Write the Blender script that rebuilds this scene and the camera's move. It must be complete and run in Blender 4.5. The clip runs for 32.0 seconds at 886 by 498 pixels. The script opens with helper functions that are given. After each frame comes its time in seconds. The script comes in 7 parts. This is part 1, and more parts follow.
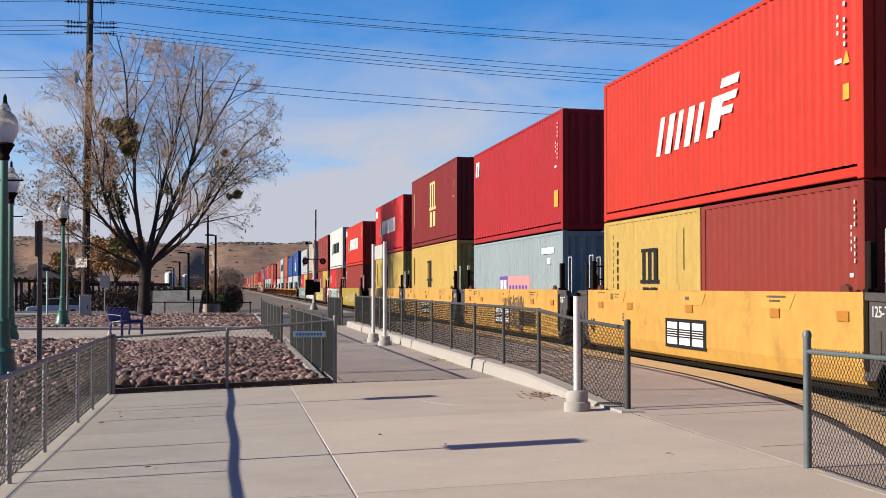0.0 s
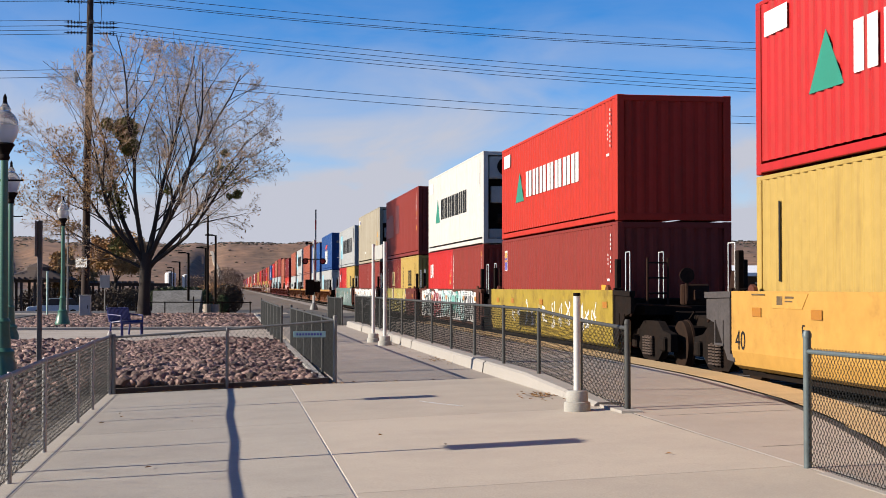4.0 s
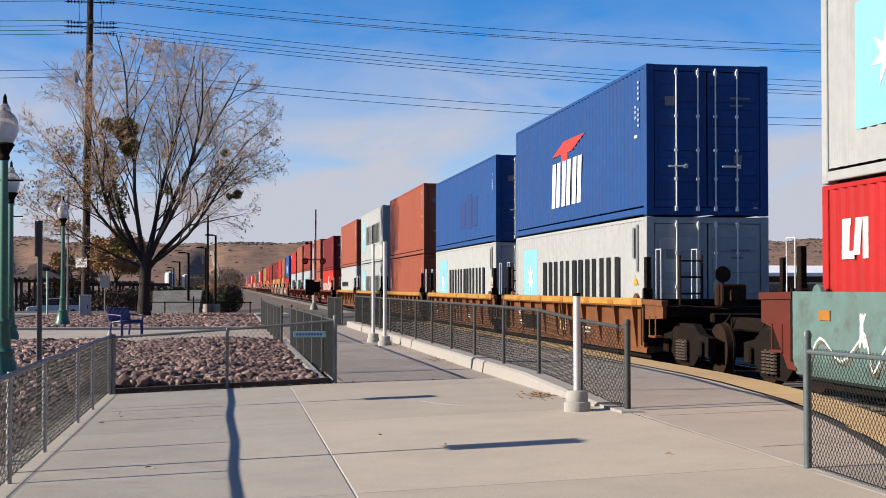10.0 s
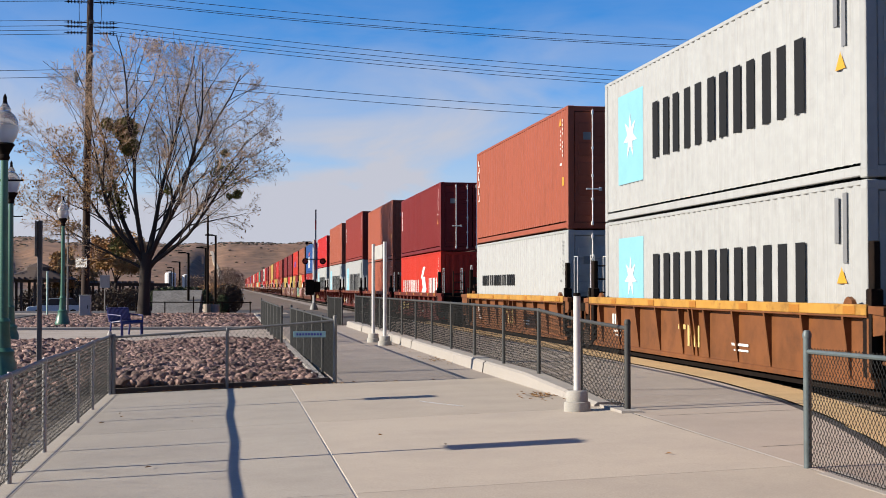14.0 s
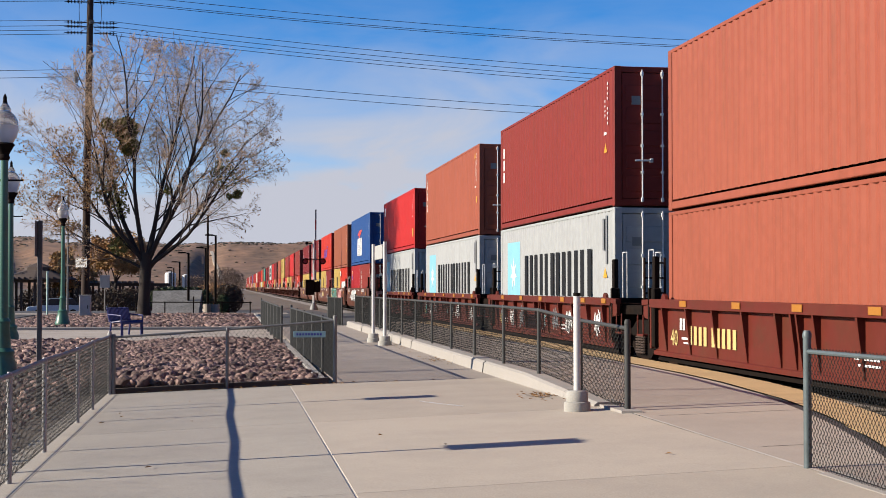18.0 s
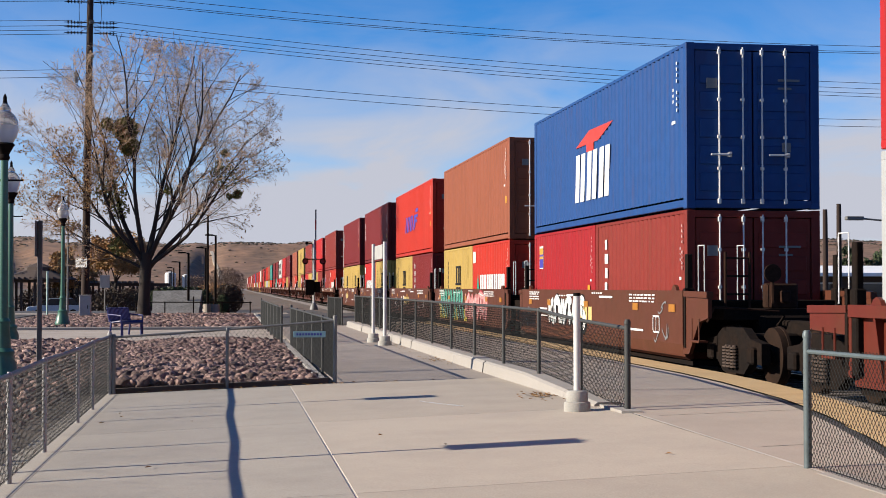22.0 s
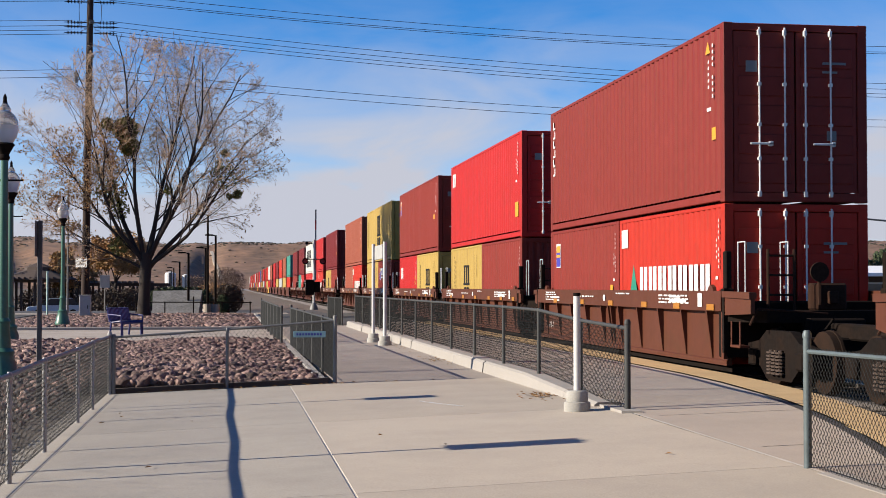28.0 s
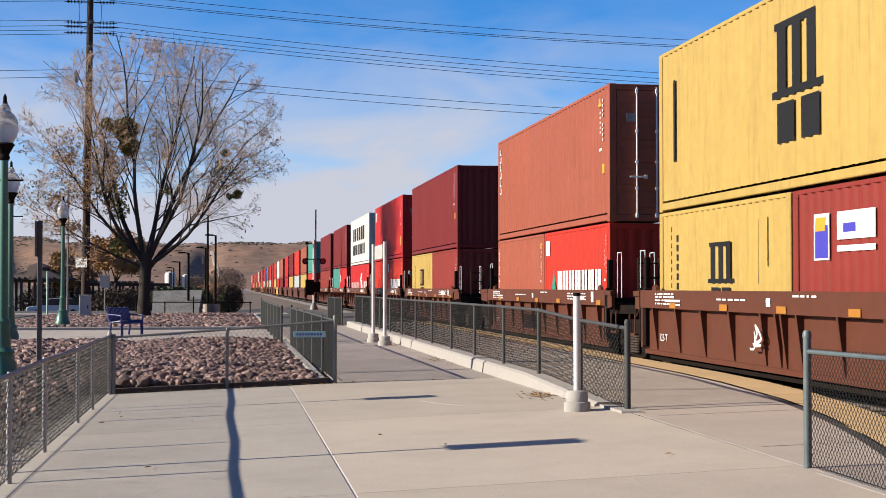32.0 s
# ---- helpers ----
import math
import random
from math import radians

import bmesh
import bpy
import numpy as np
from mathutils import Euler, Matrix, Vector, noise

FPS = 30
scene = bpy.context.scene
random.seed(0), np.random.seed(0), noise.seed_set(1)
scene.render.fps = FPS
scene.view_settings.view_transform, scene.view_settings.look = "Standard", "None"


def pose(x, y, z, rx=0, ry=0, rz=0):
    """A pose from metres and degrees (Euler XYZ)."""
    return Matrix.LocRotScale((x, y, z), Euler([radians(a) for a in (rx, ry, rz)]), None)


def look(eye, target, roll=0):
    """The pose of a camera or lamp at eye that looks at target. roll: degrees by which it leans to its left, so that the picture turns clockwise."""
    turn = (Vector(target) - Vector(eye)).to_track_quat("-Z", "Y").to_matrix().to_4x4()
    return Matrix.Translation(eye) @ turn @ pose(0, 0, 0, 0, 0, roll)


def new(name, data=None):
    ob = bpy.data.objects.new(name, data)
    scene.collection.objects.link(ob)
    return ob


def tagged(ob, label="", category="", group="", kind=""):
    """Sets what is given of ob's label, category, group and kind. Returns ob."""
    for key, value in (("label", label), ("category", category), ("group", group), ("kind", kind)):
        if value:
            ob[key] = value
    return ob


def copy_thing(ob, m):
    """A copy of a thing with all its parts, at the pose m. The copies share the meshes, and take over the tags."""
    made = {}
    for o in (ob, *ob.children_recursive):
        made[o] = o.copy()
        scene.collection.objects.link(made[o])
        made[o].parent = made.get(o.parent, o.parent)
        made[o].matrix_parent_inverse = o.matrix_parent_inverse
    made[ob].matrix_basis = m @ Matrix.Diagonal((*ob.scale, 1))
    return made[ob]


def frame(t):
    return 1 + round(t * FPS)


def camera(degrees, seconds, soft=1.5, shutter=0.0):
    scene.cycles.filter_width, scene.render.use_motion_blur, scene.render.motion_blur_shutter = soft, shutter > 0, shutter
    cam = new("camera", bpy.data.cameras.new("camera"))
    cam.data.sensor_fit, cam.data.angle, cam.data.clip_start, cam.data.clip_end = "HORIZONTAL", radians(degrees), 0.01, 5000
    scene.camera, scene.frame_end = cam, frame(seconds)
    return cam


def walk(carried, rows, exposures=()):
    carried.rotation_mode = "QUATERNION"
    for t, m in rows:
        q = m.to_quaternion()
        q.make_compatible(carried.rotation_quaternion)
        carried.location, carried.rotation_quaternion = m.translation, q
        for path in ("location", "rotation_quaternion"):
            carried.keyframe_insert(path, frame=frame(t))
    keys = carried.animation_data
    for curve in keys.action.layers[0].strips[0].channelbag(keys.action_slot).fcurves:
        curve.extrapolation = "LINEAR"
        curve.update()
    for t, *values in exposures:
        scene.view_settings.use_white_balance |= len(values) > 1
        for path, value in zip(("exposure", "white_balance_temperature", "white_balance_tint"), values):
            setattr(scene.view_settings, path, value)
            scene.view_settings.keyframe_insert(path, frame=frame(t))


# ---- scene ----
import collections

# ---- camera ----
EYE = Vector((0.0, 0.0, 1.52))
YAW, PITCH = radians(8.667), radians(1.564)
AIM = EYE + Vector((math.sin(YAW) * math.cos(PITCH), math.cos(YAW) * math.cos(PITCH), math.sin(PITCH)))
cam = camera(35.32, 32.0, soft=0.9, shutter=0.05)
walk(cam, [(0.0, look(EYE, AIM)), (32.0, look(EYE, AIM))], exposures=[(0.0, 0.92), (25.0, 0.92), (29.0, 0.97), (32.0, 1.02)])

SPEED = 13.88          # the train's pace in metres a second
TRACK_X = 9.01         # the track's centre line; the train comes along -y

# ---- light ----
SUN_EL = radians(24.0)
SUN_AZ = radians(-89.6)  # clockwise from +y: the sun stands off to the -x side
sun_way = Vector((math.sin(SUN_AZ) * math.cos(SUN_EL), math.cos(SUN_AZ) * math.cos(SUN_EL), math.sin(SUN_EL)))
sun = new("sun", bpy.data.lights.new("sun", "SUN"))
sun.data.energy, sun.data.angle, sun.data.color = 5.0, radians(0.53), (1.0, 0.89, 0.75)
sun.matrix_world = look(sun_way * 50, (0, 0, 0))

world = bpy.data.worlds.new("sky")
scene.world = world
world.use_nodes = True
wt = world.node_tree
wt.nodes.clear()
w_out = wt.nodes.new("ShaderNodeOutputWorld")
w_bg = wt.nodes.new("ShaderNodeBackground")
w_sky = wt.nodes.new("ShaderNodeTexSky")
w_sky.sky_type = "NISHITA"
w_sky.sun_disc = False
w_sky.sun_elevation, w_sky.sun_rotation = SUN_EL, SUN_AZ
w_sky.air_density, w_sky.dust_density, w_sky.ozone_density = 0.65, 0.1, 2.5
w_geo = wt.nodes.new("ShaderNodeTexCoord")
w_map = wt.nodes.new("ShaderNodeMapping")
w_map.inputs["Rotation"].default_value = (0.0, radians(-12), radians(10))
w_map.inputs["Location"].default_value = (0.9, 0.45, 0.3)
w_map.inputs["Scale"].default_value = (2.2, 2.2, 6.5)
w_noise = wt.nodes.new("ShaderNodeTexNoise")
w_noise.inputs["Scale"].default_value = 2.7
w_noise.inputs["Detail"].default_value = 7.0
w_noise.inputs["Roughness"].default_value = 0.52
w_noise.inputs["Distortion"].default_value = 0.5
w_ramp = wt.nodes.new("ShaderNodeValToRGB")
w_ramp.color_ramp.elements[0].position, w_ramp.color_ramp.elements[0].color = 0.42, (0, 0, 0, 1)
w_ramp.color_ramp.elements[1].position, w_ramp.color_ramp.elements[1].color = 0.68, (1, 1, 1, 1)
# thin cloud thickens towards the horizon
w_sep = wt.nodes.new("ShaderNodeSeparateXYZ")
w_low = wt.nodes.new("ShaderNodeMapRange")
w_low.inputs["From Min"].default_value, w_low.inputs["From Max"].default_value = 0.20, 0.045
w_low.inputs["To Min"].default_value, w_low.inputs["To Max"].default_value = 0.0, 0.86
w_add = wt.nodes.new("ShaderNodeMath")
w_add.operation, w_add.use_clamp = "ADD", True
w_amt = wt.nodes.new("ShaderNodeMath")
w_amt.operation = "MULTIPLY_ADD"
w_amt.inputs[1].default_value, w_amt.inputs[2].default_value = 1.35, 0.14
w_mul = wt.nodes.new("ShaderNodeMath")
w_mul.operation = "MULTIPLY"
w_sq = wt.nodes.new("ShaderNodeMath")
w_sq.operation = "POWER"
w_sq.inputs[1].default_value = 1.9
w_mix = wt.nodes.new("ShaderNodeMix")
w_mix.data_type = "RGBA"
w_mix.inputs["B"].default_value = (5.75, 5.95, 6.85, 1)
wt.links.new(w_geo.outputs["Generated"], w_map.inputs["Vector"])
wt.links.new(w_map.outputs["Vector"], w_noise.inputs["Vector"])
wt.links.new(w_noise.outputs["Fac"], w_ramp.inputs["Fac"])
wt.links.new(w_geo.outputs["Generated"], w_sep.inputs["Vector"])
wt.links.new(w_sep.outputs["Z"], w_low.inputs["Value"])
wt.links.new(w_low.outputs["Result"], w_amt.inputs[0])
wt.links.new(w_ramp.outputs["Color"], w_mul.inputs[0])
wt.links.new(w_amt.outputs["Value"], w_mul.inputs[1])
wt.links.new(w_mul.outputs["Value"], w_add.inputs[0])
wt.links.new(w_low.outputs["Result"], w_sq.inputs[0])
wt.links.new(w_sq.outputs["Value"], w_add.inputs[1])
wt.links.new(w_add.outputs["Value"], w_mix.inputs["Factor"])
w_hs = wt.nodes.new("ShaderNodeHueSaturation")
w_hs.inputs["Hue"].default_value, w_hs.inputs["Saturation"].default_value = 0.506, 1.36
w_hs.inputs["Value"].default_value = 1.72
wt.links.new(w_sky.outputs["Color"], w_hs.inputs["Color"])
wt.links.new(w_hs.outputs["Color"], w_mix.inputs["A"])
wt.links.new(w_mix.outputs["Result"], w_bg.inputs["Color"])
wt.links.new(w_bg.outputs["Background"], w_out.inputs["Surface"])
w_bg.inputs["Strength"].default_value = 0.051


# ---- materials ----
def mat(name, col, rough=0.6, metal=0.0, grain=(60.0, 0.12), stain=(1.5, 0.2), stain_col=None, bump=0.15, bump_scale=None,
        stretch=(1, 1, 1), spread=0.0, gloss=0.4):
    """A procedural surface: base colour, fine grain, larger stains, relief; spread varies it from object to object."""
    m = bpy.data.materials.new(name)
    m.use_nodes = True
    nt = m.node_tree
    bsdf = nt.nodes["Principled BSDF"]
    bsdf.inputs["Metallic"].default_value = metal
    bsdf.inputs["Specular IOR Level"].default_value = gloss
    tc = nt.nodes.new("ShaderNodeTexCoord")
    mp = nt.nodes.new("ShaderNodeMapping")
    mp.inputs["Scale"].default_value = stretch
    nt.links.new(tc.outputs["Object"], mp.inputs["Vector"])
    info = nt.nodes.new("ShaderNodeObjectInfo")
    n1 = nt.nodes.new("ShaderNodeTexNoise")
    n1.inputs["Scale"].default_value, n1.inputs["Detail"].default_value = grain[0], 4.0
    n2 = nt.nodes.new("ShaderNodeTexNoise")
    n2.noise_dimensions = "4D"
    n2.inputs["Scale"].default_value, n2.inputs["Detail"].default_value, n2.inputs["Roughness"].default_value = stain[0], 6.0, 0.65
    w = nt.nodes.new("ShaderNodeMath")
    w.operation = "MULTIPLY"
    w.inputs[1].default_value = 40.0
    nt.links.new(info.outputs["Random"], w.inputs[0])
    nt.links.new(w.outputs[0], n2.inputs["W"])
    nt.links.new(tc.outputs["Object"], n1.inputs["Vector"])
    nt.links.new(mp.outputs["Vector"], n2.inputs["Vector"])
    r2 = nt.nodes.new("ShaderNodeMapRange")
    r2.inputs["From Min"].default_value, r2.inputs["From Max"].default_value = 0.42, 0.72
    r2.inputs["To Max"].default_value = stain[1]
    nt.links.new(n2.outputs["Fac"], r2.inputs["Value"])
    mix = nt.nodes.new("ShaderNodeMix")
    mix.data_type = "RGBA"
    mix.inputs["A"].default_value = (*col, 1)
    mix.inputs["B"].default_value = (*(stain_col or [c * 0.45 for c in col]), 1)
    nt.links.new(r2.outputs["Result"], mix.inputs["Factor"])
    hs = nt.nodes.new("ShaderNodeHueSaturation")
    r1 = nt.nodes.new("ShaderNodeMapRange")
    r1.inputs["From Min"].default_value, r1.inputs["From Max"].default_value = 0.25, 0.75
    r1.inputs["To Min"].default_value, r1.inputs["To Max"].default_value = 1 - grain[1], 1 + grain[1]
    nt.links.new(n1.outputs["Fac"], r1.inputs["Value"])
    sp = nt.nodes.new("ShaderNodeMapRange")
    sp.inputs["To Min"].default_value, sp.inputs["To Max"].default_value = 1 - spread, 1 + spread
    nt.links.new(info.outputs["Random"], sp.inputs["Value"])
    mu = nt.nodes.new("ShaderNodeMath")
    mu.operation = "MULTIPLY"
    nt.links.new(r1.outputs["Result"], mu.inputs[0])
    nt.links.new(sp.outputs["Result"], mu.inputs[1])
    nt.links.new(mu.outputs[0], hs.inputs["Value"])
    nt.links.new(mix.outputs["Result"], hs.inputs["Color"])
    nt.links.new(hs.outputs["Color"], bsdf.inputs["Base Color"])
    rr = nt.nodes.new("ShaderNodeMapRange")
    rr.inputs["To Min"].default_value, rr.inputs["To Max"].default_value = max(0.05, rough - 0.12), min(1.0, rough + 0.12)
    nt.links.new(n2.outputs["Fac"], rr.inputs["Value"])
    nt.links.new(rr.outputs["Result"], bsdf.inputs["Roughness"])
    if bump:
        b = nt.nodes.new("ShaderNodeBump")
        b.inputs["Strength"].default_value, b.inputs["Distance"].default_value = bump, 0.01
        src = n1
        if bump_scale:
            src = nt.nodes.new("ShaderNodeTexNoise")
            src.inputs["Scale"].default_value, src.inputs["Detail"].default_value = bump_scale, 5.0
            nt.links.new(tc.outputs["Object"], src.inputs["Vector"])
        nt.links.new(src.outputs["Fac"], b.inputs["Height"])
        nt.links.new(b.outputs["Normal"], bsdf.inputs["Normal"])
    return m


RUST = (0.10, 0.045, 0.022)


def paint(name, col, worn=0.20, runs=True):
    """Sun-bleached steel paint with dirt that runs down the sheets."""
    m = mat(name, col, rough=0.5, grain=(5.0, 0.08), stain=(1.5, worn * 1.5), stain_col=[c * 0.50 + r * 0.30 for c, r in zip(col, RUST)],
            bump=0.10, bump_scale=1.6, stretch=(1.0, 1.6, 0.20) if runs else (1.0, 1.0, 0.9), spread=0.06, gloss=0.14)
    nt = m.node_tree
    bsdf = nt.nodes["Principled BSDF"]
    tc, info = nt.nodes["Texture Coordinate"], nt.nodes["Object Info"]
    src = bsdf.inputs["Base Color"].links[0].from_socket

    def layer(stretch, scale, lo, hi, most, colour, src, shift):
        """One more coat: patches of a colour where a stretched noise is high."""
        mp, n, r, mx, w = (nt.nodes.new(k) for k in ("ShaderNodeMapping", "ShaderNodeTexNoise", "ShaderNodeMapRange", "ShaderNodeMix", "ShaderNodeMath"))
        mp.inputs["Scale"].default_value = stretch
        n.noise_dimensions = "4D"
        n.inputs["Scale"].default_value, n.inputs["Detail"].default_value, n.inputs["Roughness"].default_value = scale, 6.0, 0.7
        w.operation = "MULTIPLY_ADD"
        w.inputs[1].default_value, w.inputs[2].default_value = 30.0, shift
        r.inputs["From Min"].default_value, r.inputs["From Max"].default_value, r.inputs["To Max"].default_value = lo, hi, most
        mx.data_type = "RGBA"
        mx.inputs["B"].default_value = (*colour, 1)
        nt.links.new(tc.outputs["Object"], mp.inputs["Vector"])
        nt.links.new(mp.outputs["Vector"], n.inputs["Vector"])
        nt.links.new(info.outputs["Random"], w.inputs[0])
        nt.links.new(w.outputs[0], n.inputs["W"])
        nt.links.new(n.outputs["Fac"], r.inputs["Value"])
        nt.links.new(r.outputs["Result"], mx.inputs["Factor"])
        nt.links.new(src, mx.inputs["A"])
        return mx.outputs["Result"]
    # chalky fading in broad fields, narrow rust runs, small chips and scrapes
    src = layer((1, 0.35, 0.6), 0.9, 0.48, 0.75, 0.30 + 0.2 * worn, [min(0.8, c * 1.20 + 0.003) for c in col], src, 0.0)
    src = layer((1.0, 7.0, 0.45) if runs else (1.0, 1.3, 1.5), 1.3, 0.53, 0.68, min(0.9, worn * 1.9), [c * 0.28 + r * 0.45 for c, r in zip(col, RUST)], src, 7.0)
    src = layer((1.0, 1.0, 1.6), 4.5, 0.63 - 0.06 * worn, 0.69, min(0.85, worn * 1.7), [0.35 * c + 0.6 * r for c, r in zip(col, RUST)], src, 13.0)
    nt.links.new(src, bsdf.inputs["Base Color"])
    return m


PAINT = {
    "red": paint("red_paint", (0.325, 0.0150, 0.0150)), "orange_red": paint("orange_red_paint", (0.3541, 0.0233, 0.0126)),
    "crimson": paint("crimson_paint", (0.245, 0.0115, 0.0150)), "maroon": paint("maroon_paint", (0.122, 0.0122, 0.0128)),
    "brick": paint("brick_red_paint", (0.160, 0.0225, 0.0165)), "rust": paint("rust_orange_paint", (0.232, 0.0640, 0.0370), 0.16),
    "tan": paint("tan_brown_paint", (0.208, 0.066, 0.035)), "darkred": paint("dark_red_paint", (0.0907, 0.0120, 0.0120)),
    "yellow": paint("yellow_paint", (0.3263, 0.2268, 0.0636)), "grey": paint("light_grey_paint", (0.285, 0.298, 0.296), 0.10),
    "bluegrey": paint("pale_blue_grey_paint", (0.1814, 0.2268, 0.2451)), "white": paint("white_paint", (0.420, 0.415, 0.385), 0.15),
    "cream": paint("cream_paint", (0.2722, 0.2451, 0.1814), 0.35), "blue": paint("blue_paint", (0.0125, 0.0540, 0.178), 0.2),
    "teal": paint("teal_paint", (0.0454, 0.1903, 0.1543)),
}
CAR_PAINT = {
    "amber": paint("amber_car_paint", (0.385, 0.218, 0.052), 0.22, False), "brown": paint("brown_car_paint", (0.078, 0.026, 0.015), 0.5, False),
    "redbrown": paint("red_brown_car_paint", (0.0907, 0.0164, 0.0107), 0.5, False), "rusty": paint("rusty_car_paint", (0.148, 0.058, 0.022), 0.85, False),
    "teal": paint("grey_green_car_paint", (0.0907, 0.1499, 0.1405), 0.4, False), "olive": paint("mustard_car_paint", (0.2495, 0.1814, 0.0271), 0.4, False),
    "sill": paint("orange_yellow_sill_paint", (0.355, 0.192, 0.040), 0.5, False),
}
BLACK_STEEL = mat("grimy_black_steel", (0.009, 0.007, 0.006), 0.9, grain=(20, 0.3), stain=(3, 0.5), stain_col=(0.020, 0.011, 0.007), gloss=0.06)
GRIME = mat("greasy_brown_grime", (0.024, 0.013, 0.009), 0.9, grain=(20, 0.3), stain=(3, 0.5), stain_col=(0.045, 0.018, 0.010), gloss=0.08)
WHEEL_STEEL = mat("wheel_steel", (0.016, 0.010, 0.007), 0.9, 0.0, stain=(4, 0.5), stain_col=(0.04, 0.02, 0.012), gloss=0.08)
END_GREY = mat("charcoal_end_paint", (0.052, 0.046, 0.045), 0.7, grain=(20, 0.2), stain=(3, 0.5), stain_col=(0.02, 0.016, 0.014), gloss=0.2)
SPRING = mat("rusty_spring_steel", (0.055, 0.035, 0.025), 0.8, grain=(30, 0.3), stain=(5, 0.4))
ROD_STEEL = mat("galvanised_rod", (0.62, 0.62, 0.60), 0.4, 0.0, stain=(6, 0.4))
GALV = mat("galvanised_steel", (0.15, 0.15, 0.143), 0.55, 0.2, grain=(80, 0.15), stain=(5, 0.3))
MESH_WIRE = mat("galvanised_wire", (0.040, 0.040, 0.039), 0.7, 0.0, grain=(80, 0.15), stain=(4, 0.3))
DARK_WIRE = mat("weathered_dark_wire", (0.016, 0.017, 0.017), 0.85, 0.0, grain=(80, 0.15), stain=(4, 0.3), gloss=0.15)
# lighter copy of the galvanised steel: sun on the posts put into the colour
SUNLIT_POST = mat("pale_galvanised_post", (0.33, 0.325, 0.31), 0.6, 0.1, grain=(60, 0.2), stain=(5, 0.5))
DARK_POST = mat("weathered_dark_post", (0.038, 0.040, 0.039), 0.7, 0.1, grain=(80, 0.15), stain=(5, 0.3))
POST_GREEN = mat("blue_green_weathered_post", (0.088, 0.112, 0.116), 0.55, 0.2, stain=(4, 0.5))
INK = {
    "white": mat("white_marking", (0.5440, 0.5440, 0.5304), 0.55, grain=(30, 0.06), stain=(4, 0.12), bump=0),
    "black": mat("black_marking", (0.0105, 0.0112, 0.0125), 0.75, bump=0, gloss=0.12), "sky": mat("sky_blue_marking", (0.1755, 0.3975, 0.4800), 0.5, bump=0),
    "green": mat("green_marking", (0.0173, 0.1755, 0.1170), 0.5, bump=0), "cobalt": mat("cobalt_marking", (0.0413, 0.0353, 0.2925), 0.5, bump=0),
    "scarlet": mat("scarlet_marking", (0.4387, 0.0353, 0.0232), 0.5, bump=0), "cream": mat("cream_marking", (0.4680, 0.3630, 0.1402), 0.5, bump=0),
    "amber": mat("amber_marking", (0.4973, 0.2460, 0.0173), 0.5, bump=0), "purple": mat("purple_marking", (0.0938, 0.0465, 0.2460), 0.5, bump=0),
    "pink": mat("pink_marking", (0.4387, 0.1875, 0.1755), 0.5, bump=0), "aqua": mat("aqua_marking", (0.0585, 0.2925, 0.2460), 0.5, bump=0),
    "reflector": mat("amber_reflector", (0.30, 0.125, 0.016), 0.4, bump=0),
    "patch": mat("dull_repaint", (0.112, 0.0190, 0.0145), 0.6, grain=(8, 0.1), stain=(2, 0.5), stain_col=(0.125, 0.022, 0.016), bump=0),
    "navy": mat("dull_navy_repaint", (0.0085, 0.030, 0.120), 0.6, grain=(8, 0.1), stain=(2, 0.6), stain_col=(0.011, 0.042, 0.17), bump=0),
    "soot": mat("sooty_marking", (0.055, 0.040, 0.022), 0.7, stain=(6, 0.7), stain_col=(0.22, 0.13, 0.035), bump=0),
    "slate": mat("slate_repaint", (0.060, 0.085, 0.085), 0.6, stain=(3, 0.4), bump=0),
    "buff": mat("pale_yellow_marking", (0.285, 0.232, 0.045), 0.6, stain=(1.5, 0.5), stain_col=(0.21, 0.19, 0.06), bump=0),
    "ice": mat("ice_blue_marking", (0.2632, 0.4387, 0.4387), 0.5, bump=0), "grey": mat("grey_marking", (0.1462, 0.1522, 0.1583), 0.5, bump=0),
    "lemon": mat("lemon_marking", (0.4680, 0.3862, 0.0353), 0.5, bump=0), "blood": mat("dark_red_marking", (0.2340, 0.0173, 0.0232), 0.5, bump=0),
}
CONCRETE = mat("pale_concrete", (0.362, 0.314, 0.250), 0.85, grain=(70, 0.14), stain=(0.9, 0.5), stain_col=(0.255, 0.222, 0.185), bump=0.14, bump_scale=45, spread=0.07)
KERB = mat("kerb_concrete", (0.255, 0.238, 0.212), 0.85, grain=(90, 0.14), stain=(2.5, 0.5), stain_col=(0.30, 0.28, 0.26), bump=0.4, bump_scale=40)
CONCRETE_OLD = mat("older_grey_concrete", (0.285, 0.245, 0.205), 0.85, grain=(70, 0.15), stain=(0.9, 0.55), stain_col=(0.19, 0.165, 0.14), bump=0.3, bump_scale=45, spread=0.07)
# worn concrete with the fence mesh's shadow put into a greyer base colour
CONCRETE_SHADE_GREY = mat("worn_grey_concrete", (0.318, 0.288, 0.240), 0.85, grain=(70, 0.16), stain=(0.8, 0.55), stain_col=(0.215, 0.195, 0.168), bump=0.14, bump_scale=45, spread=0.06)
SIGN_STEEL = mat("weathered_sign_steel", (0.075, 0.070, 0.066), 0.6, 0.1, grain=(30, 0.15), stain=(4, 0.4))
BASE_GREY = mat("grey_footing", (0.30, 0.29, 0.26), 0.85, grain=(60, 0.12), stain=(3, 0.4))
JOINT = mat("joint_filler", (0.48, 0.45, 0.40), 0.9, grain=(60, 0.2), stain=(3, 0.4))
PLAT = mat("grey_platform_concrete", (0.335, 0.285, 0.232), 0.85, grain=(70, 0.14), stain=(0.9, 0.45), stain_col=(0.235, 0.20, 0.165), bump=0.14, bump_scale=45)
